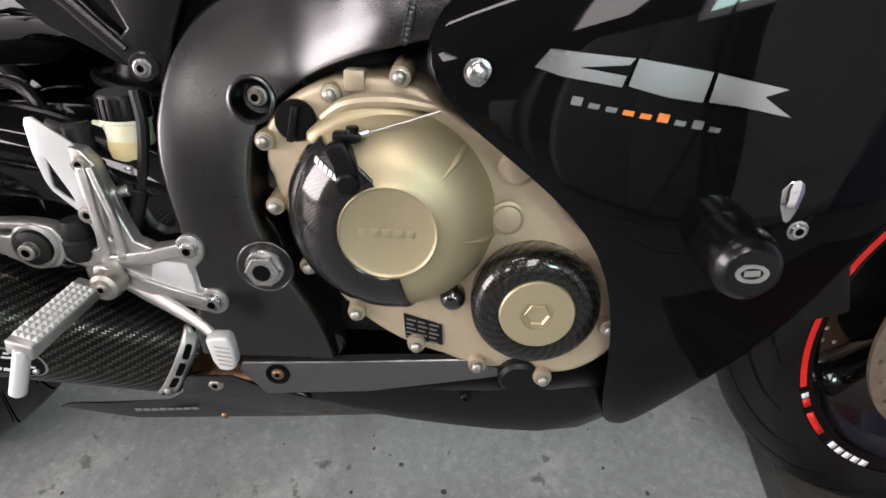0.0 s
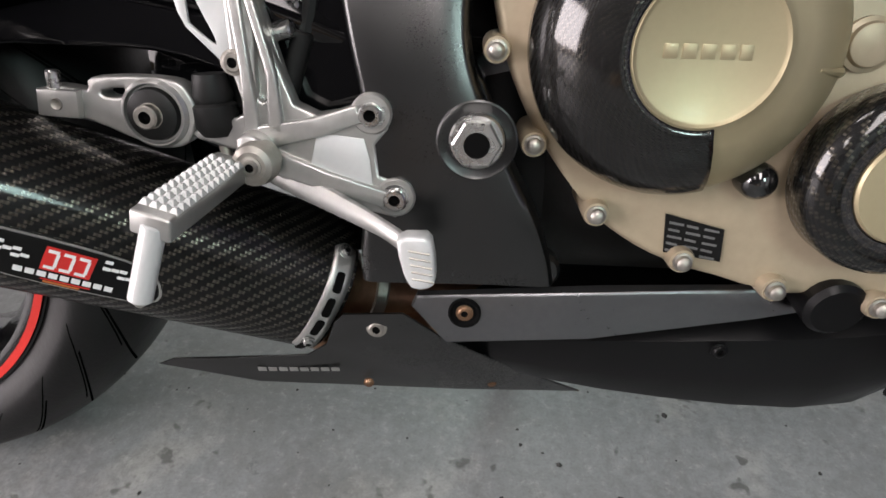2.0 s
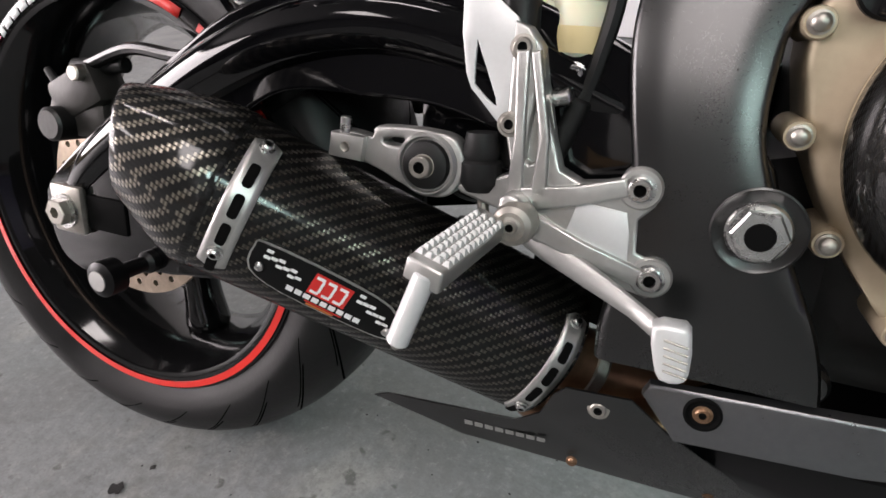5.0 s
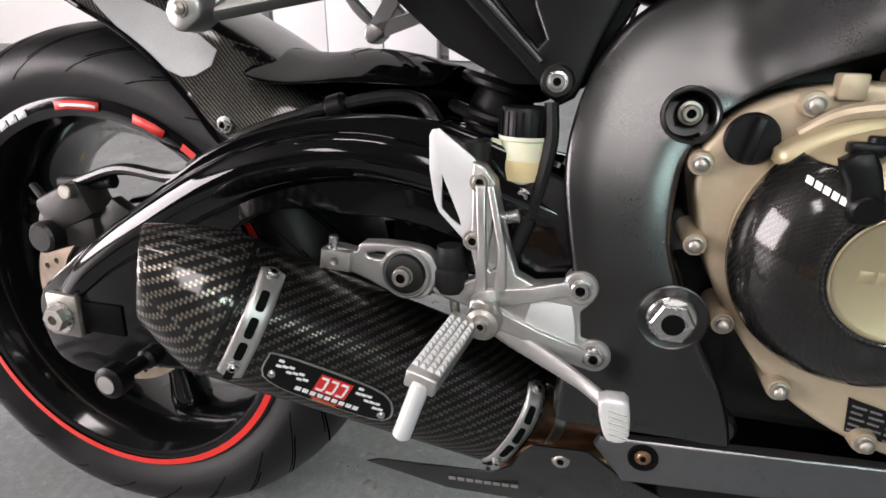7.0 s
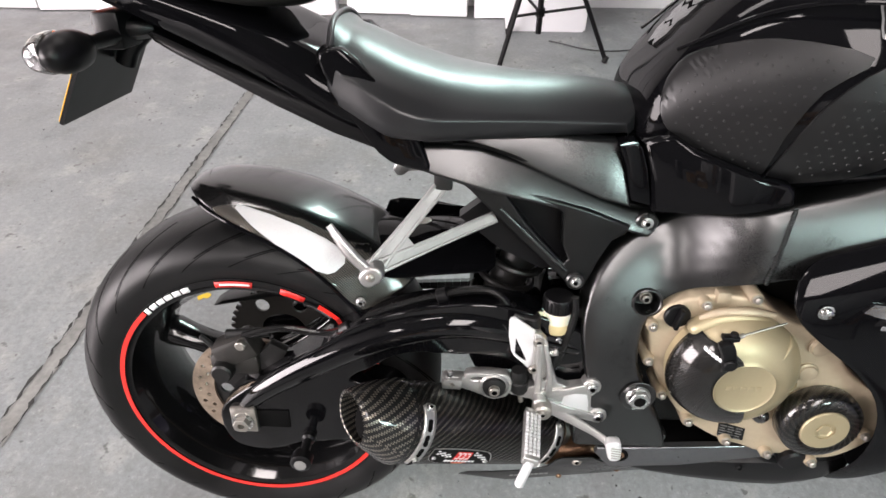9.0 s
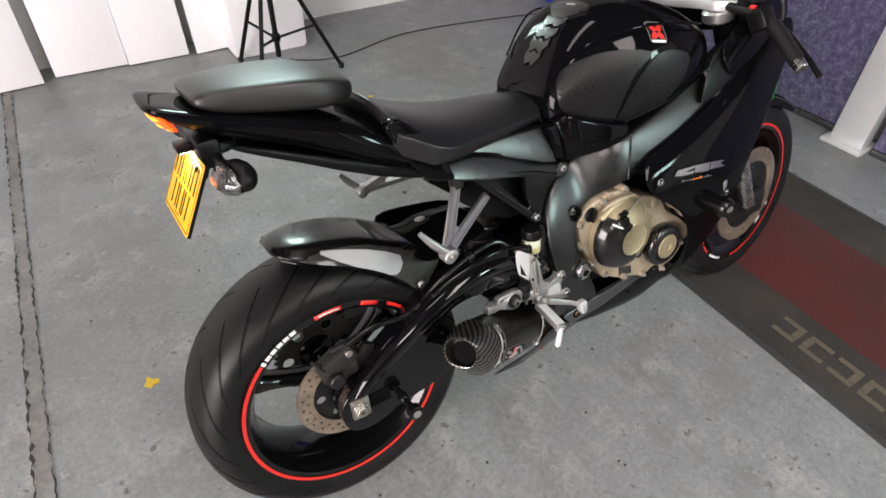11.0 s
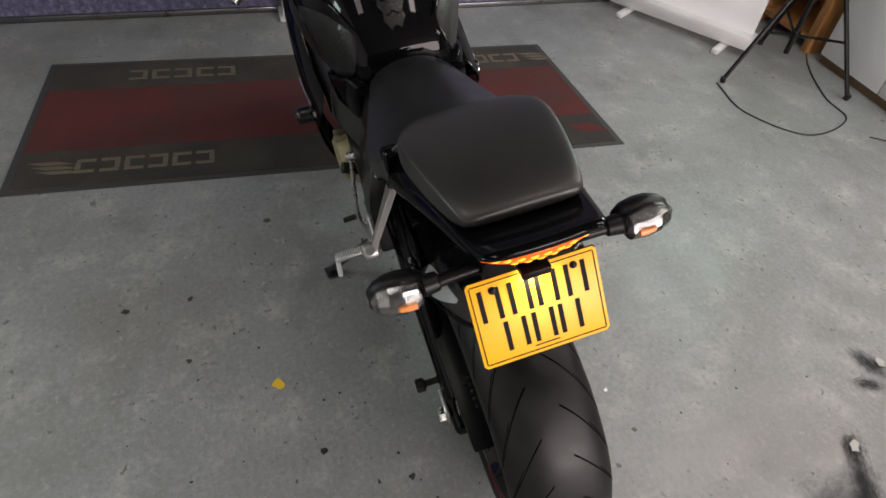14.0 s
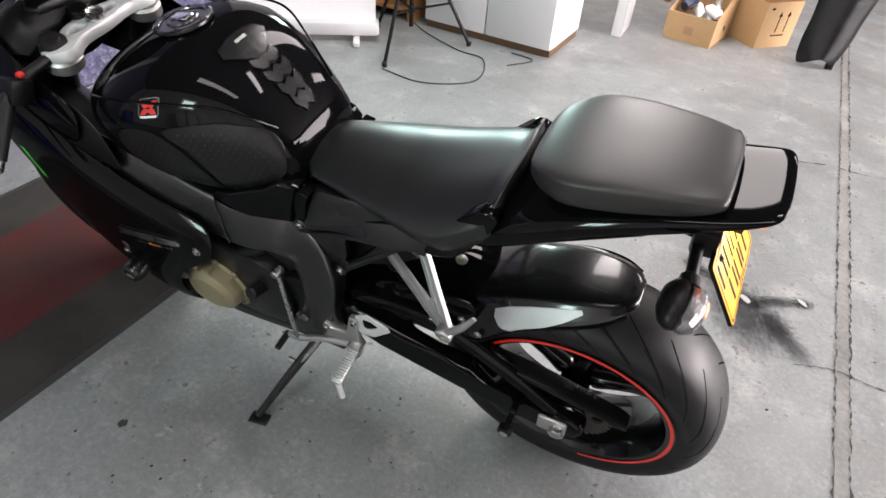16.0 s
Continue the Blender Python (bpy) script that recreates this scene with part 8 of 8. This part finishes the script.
    hit = ftree.ray_cast(Vector((1.03, side * 0.6, 0.487)), Vector((0, -side, 0)))
    bolt(F, hit[0], (0, side, 0), 0.006, 0.004, STEEL, "fairing_bolt")
    # small chrome piece added to stand in for a silver reflection on the fairing
    part("reflection_tab", sheet(smooth_loop([(1.008, 0.519), (1.02, 0.527), (1.026, 0.518), (1.022, 0.495), (1.016, 0.495)], 2), side * (abs(hit[0].y) + 0.002), side * (abs(hit[0].y) - 0.004), bevel=0.001), CHROME, F)
    part("green_sticker", laid([(1.185, 0.648), (1.198, 0.652), (1.225, 0.72), (1.21, 0.722)], ftree, side, 0.0008, 0.0004), GREEN, F)
    nudged(F, 0.006, -side * 0.011, 0.009)
    BOB = part("crash_bobbin", lathe([(0, 0), (0.017, 0), (0.017, 0.022), (0.0255, 0.027), (0.026, 0.03), (0.0262, 0.06), (0.0254, 0.07), (0.0225, 0.0775), (0.018, 0.081), (0, 0.081)], (0.984, side * 0.21, 0.484), (0, side, 0), 48), NYLON, BIKE, "black nylon crash bobbin")
    part("bobbin_badge", sheet(smooth_loop([(0.9725, 0.4835), (0.977, 0.4905), (0.99, 0.4905), (0.996, 0.4845), (0.991, 0.4775), (0.978, 0.4775)], 2), side * 0.2917, side * 0.2909, holes=[smooth_loop([(0.976, 0.484), (0.98, 0.488), (0.9885, 0.488), (0.9925, 0.484), (0.988, 0.48), (0.98, 0.48)], 2)]), ALU, BOB)
    part("badge_bar", sheet([(0.979, 0.4815), (0.99, 0.4825), (0.989, 0.487), (0.9785, 0.486)], side * 0.2916, side * 0.291), ALU, BOB)
part("inner_shroud", sheet(smooth_loop([(0.955, 0.275), (1.0, 0.275), (1.05, 0.36), (1.1, 0.5), (1.02, 0.56), (0.955, 0.47), (0.962, 0.41), (0.955, 0.36), (0.945, 0.31)], 2), -0.165, -0.16, bevel=0.001), PLASTIC, BIKE, "black inner panel between engine and fairing")
part("radiator", moved(box(-0.02, 0.02, -0.19, 0.19, -0.14, 0.14, 0.006), pose(1.08, 0, 0.52, 0, -18, 0)), DARKMETAL, BIKE, "dark radiator core")
part("head_pipes", tube([(0.98, -0.05, 0.5), (1.04, -0.06, 0.36), (0.98, -0.06, 0.22), (0.86, -0.04, 0.2)], 0.02, 14), HEATED, BIKE)
part("windscreen", patch([[(1.22, -0.12, 0.965), (1.24, 0, 0.985), (1.22, 0.12, 0.965)], [(1.1, -0.1, 1.04), (1.12, 0, 1.075), (1.1, 0.1, 1.04)], [(1.04, -0.06, 1.075), (1.05, 0, 1.1), (1.04, 0.06, 1.075)]]), mat("smoked screen", (0.01, 0.01, 0.01), 0.06, 0, 1.0), BIKE, "dark smoked windscreen", 60, 2, 0.003)

# ---------------------------------------------------------------- steering
YOKE = part("top_yoke", sheet(smooth_loop([(1.06, -0.125), (1.055, -0.1), (1.075, -0.06), (1.07, 0), (1.075, 0.06), (1.055, 0.1), (1.06, 0.125), (1.1, 0.14), (1.135, 0.115), (1.13, 0.08), (1.15, 0.04), (1.15, -0.04), (1.13, -0.08), (1.135, -0.115), (1.1, -0.14)], 3), -0.012, 0.012, holes=[smooth_loop([(1.095, s * 0.03), (1.1, s * 0.065), (1.12, s * 0.06), (1.125, s * 0.03)], 2) for s in (-1, 1)], bevel=0.004), ALUWHITE, BIKE, "cast aluminium top yoke")
YOKE.matrix_local = pose(0, 0, 0.925) @ pose(1.1, 0, 0, 0, 6, 4) @ pose(-1.1, 0, 0) @ Matrix(((1, 0, 0, 0), (0, 0, 1, 0), (0, -1, 0, 0), (0, 0, 0, 1)))
part("steering_nut", lathe([(0, 0), (0.022, 0), (0.022, 0.012), (0.016, 0.014), (0.01, 0.01), (0, 0.01)], (1.1, 0, 0.937), (-0.3, 0, 1), 28), STEEL, BIKE)
part("ignition_switch", rod((1.15, 0, 0.915), (1.145, 0, 0.95), 0.022), PLASTIC, BIKE)
for side in (-1, 1):
    top = Vector((1.096, side * 0.108, 0.935))
    FK = part("fork_leg", rod(top + Vector((0, 0, 0.004)), (1.27, side * 0.108, 0.53), 0.027), PLASTIC, BIKE, "black upside-down fork leg")
    part("fork_slider", rod((1.265, side * 0.108, 0.54), (1.375, side * 0.108, 0.29), 0.0215), STEEL, FK)
    part("fork_foot", box(1.36, 1.43, side * 0.108 - 0.02, side * 0.108 + 0.02, 0.26, 0.34, 0.01), DARKMETAL, FK)
    part("fork_cap", lathe([(0, 0), (0.025, 0), (0.025, 0.006), (0.014, 0.009), (0.012, 0.016), (0, 0.016)], top + Vector((0, 0, 0.006)), (-0.4, 0, 1), 28), DARKMETAL, FK)
    part("front_caliper", moved(box(-0.05, 0.05, -0.028, 0.028, -0.03, 0.03, 0.01), pose(1.33, side * 0.09, 0.41, 0, 35, 0)), DARKMETAL, FK)
    HB = part("handlebar", tube([(1.09, side * 0.13, 0.925), (1.095, side * 0.2, 0.915), (1.098, side * 0.25, 0.892), (1.075, side * 0.335, 0.826)], 0.011, 14), DARKMETAL, BIKE, "clip-on handlebar with black grip")
    part("bar_clamp", rod((1.096, side * 0.108, 0.89), (1.09, side * 0.108, 0.92), 0.036), ALU, HB)
    part("grip", tube([(1.0985, side * 0.247, 0.8945), (1.075, side * 0.328, 0.832)], 0.0168, 20), RUBBER, HB, "black rubber grip")
    part("bar_end", rod((1.0755, side * 0.327, 0.8325), (1.070, side * 0.346, 0.8185), 0.0145), STEEL, HB)
    SWG = part("switch_block", moved(box(-0.022, 0.022, -0.022, 0.022, -0.026, 0.022, 0.006), pose(1.098, side * 0.215, 0.905, side * 30, 0, 0)), PLASTIC, HB)
    part("switch_button", box(1.078, 1.09, side * 0.2 - 0.006, side * 0.2 + 0.006, 0.928, 0.936, 0.002), REDPRINT, SWG, "red switch button")
    part("lever", tube([(1.12, side * 0.18, 0.9), (1.15, side * 0.24, 0.875), (1.145, side * 0.3, 0.835), (1.132, side * 0.355, 0.79)], [0.008, 0.007, 0.006, 0.0065], 10), PLASTIC, HB)
part("brake_fluid_cup", lathe([(0, 0), (0.022, 0), (0.024, 0.04), (0.024, 0.055), (0, 0.055)], (1.15, -0.16, 0.93), (0, 0, 1), 24), PLASTIC, BIKE)
part("dash", hull_loft([(1.17, [(0, 0.97), (0.07, 0.965), (0.09, 0.945), (0, 0.92)]), (1.24, [(0, 1.0), (0.07, 0.99), (0.09, 0.96), (0, 0.92)])]), PLASTIC, BIKE, "black instrument pod", 50, 1)
part("cockpit_panel", hull_loft([(1.155, [(0, 0.94), (0.1, 0.935), (0.165, 0.905), (0.16, 0.84), (0, 0.82)]), (1.22, [(0, 0.985), (0.1, 0.98), (0.16, 0.94), (0.155, 0.86), (0, 0.84)]), (1.3, [(0, 0.98), (0.08, 0.975), (0.12, 0.94), (0.11, 0.87), (0, 0.85)])]), PLASTIC, BIKE, "black cockpit panel round the instruments", 50, 1)
solid_patch("front_mudguard", [[(1.418 + q * math.cos(radians(a)), y, 0.297 + q * math.sin(radians(a))) for y, q in ((-0.075, 0.285), (-0.068, 0.312), (-0.03, 0.326), (0.03, 0.326), (0.068, 0.312), (0.075, 0.285))] for a in range(50, 166, 16)], PAINT, BIKE, 0.003, 2, label="gloss black front mudguard")
for y in (-0.13, 0.12):
    part("front_brake_hose", tube([(1.12, y * 0.6, 0.9), (1.2, y * 1.1, 0.75), (1.25, y, 0.55), (1.33, y * 0.9, 0.44)], 0.005, 8), RUBBER, BIKE)

# ---------------------------------------------------------------- left footrest, gear linkage, side stand
LSET = part("footrest_bracket", sheet([(0.445, 0.5), (0.4655, 0.495), (0.486, 0.421), (0.526, 0.419), (0.541, 0.427), (0.549, 0.416), (0.5405, 0.39), (0.5605, 0.365), (0.551, 0.345), (0.51, 0.3555), (0.466, 0.374), (0.445, 0.39), (0.4535, 0.4145)], 0.168, 0.184, bevel=0.0028), ALU, BIKE, "bare cast aluminium footrest bracket", 50)
part("heel_guard", sheet([(0.368, 0.498), (0.372, 0.512), (0.42, 0.53), (0.45, 0.51), (0.4535, 0.455), (0.44, 0.444), (0.41, 0.452)], 0.176, 0.1795, holes=[smooth_loop([(0.395, 0.50), (0.43, 0.508), (0.433, 0.475), (0.42, 0.475)], 2)], bevel=0.0008), ALUWHITE, LSET, "white silver heel guard plate")
for x, z in ((0.5365, 0.4165), (0.5515, 0.3605), (0.4535, 0.485)):
    bolt(LSET, (x, 0.184, z), L, 0.0075, 0.006, STEEL)
part("peg_hinge", box(0.446, 0.474, 0.18, 0.205, 0.372, 0.402, 0.004), ALU, LSET)
lpm = pose(0.454, 0.2, 0.4, 0, 0, 92)
LPEG = part("foot_peg", moved(box(0, 0.088, -0.0125, 0.0125, -0.008, 0.006, 0.005), lpm), ALU, LSET, "ribbed aluminium foot peg", 50)
for i in range(12):
    part("peg_rib", moved(box(0.006 + i * 0.0066, 0.009 + i * 0.0066, -0.0118, 0.0118, 0.005, 0.0085, 0.0008), lpm), ALUWHITE, LPEG)
part("wear_pin", rod((0.4485, 0.282, 0.394), (0.4417, 0.288, 0.345), 0.0062), ALUWHITE, LPEG)
GR = part("gear_rod", tube([(0.6388, 0.174, 0.549), (0.63, 0.19, 0.445), (0.6208, 0.204, 0.346)], 0.0055, 10), STEEL, BIKE, "steel gear shift rod")
part("rod_end", rod((0.639, 0.162, 0.55), (0.639, 0.187, 0.55), 0.011), STEEL, GR)
part("gear_pedal", tube([(0.655, 0.2, 0.33), (0.615, 0.2, 0.34), (0.55, 0.19, 0.365), (0.48, 0.185, 0.385)], [0.007, 0.008, 0.008, 0.009], 10), ALU, GR)
part("toe_peg", rod((0.656, 0.195, 0.33), (0.654, 0.245, 0.33), 0.008), RUBBER, GR)
ST = part("side_stand", tube([(0.6, 0.15, 0.29), (0.66, 0.245, 0.19), (0.7236, 0.335, 0.078)], [0.013, 0.012, 0.010], 14), FRAME, BIKE, "black steel side stand, extended")
part("stand_bracket", sheet([(0.58, 0.29), (0.65, 0.29), (0.655, 0.25), (0.62, 0.235), (0.585, 0.255)], 0.10, 0.145, bevel=0.006), FRAME, ST)
part("stand_foot", moved(box(-0.03, 0.022, -0.017, 0.017, -0.004, 0.004, 0.003), pose(0.7256, 0.34, 0.0655, 11.77, 0, 10)), FRAME, ST)
part("stand_spring", tube([(0.59, 0.165, 0.3), (0.62, 0.2, 0.25), (0.655, 0.24, 0.2)], 0.005, 8), STEEL, ST)
part("stand_lug", rod((0.635, 0.215, 0.22), (0.675, 0.215, 0.22), 0.006), ALU, ST)
part("coolant_hose", tube([(0.7, 0.13, 0.56), (0.76, 0.15, 0.53), (0.86, 0.15, 0.54), (0.98, 0.16, 0.5)], 0.016, 12), RUBBER, BIKE)
part("throttle_body", box(0.68, 0.86, -0.1, 0.1, 0.58, 0.70, 0.02), DARKMETAL, BIKE)
part("lower_shroud", hull_loft([(0.46, [(0, 0.40), (0.08, 0.40), (0.09, 0.3), (0, 0.27)]), (0.66, [(0, 0.45), (0.1, 0.45), (0.12, 0.27), (0, 0.25)])]), PLASTIC, BIKE)
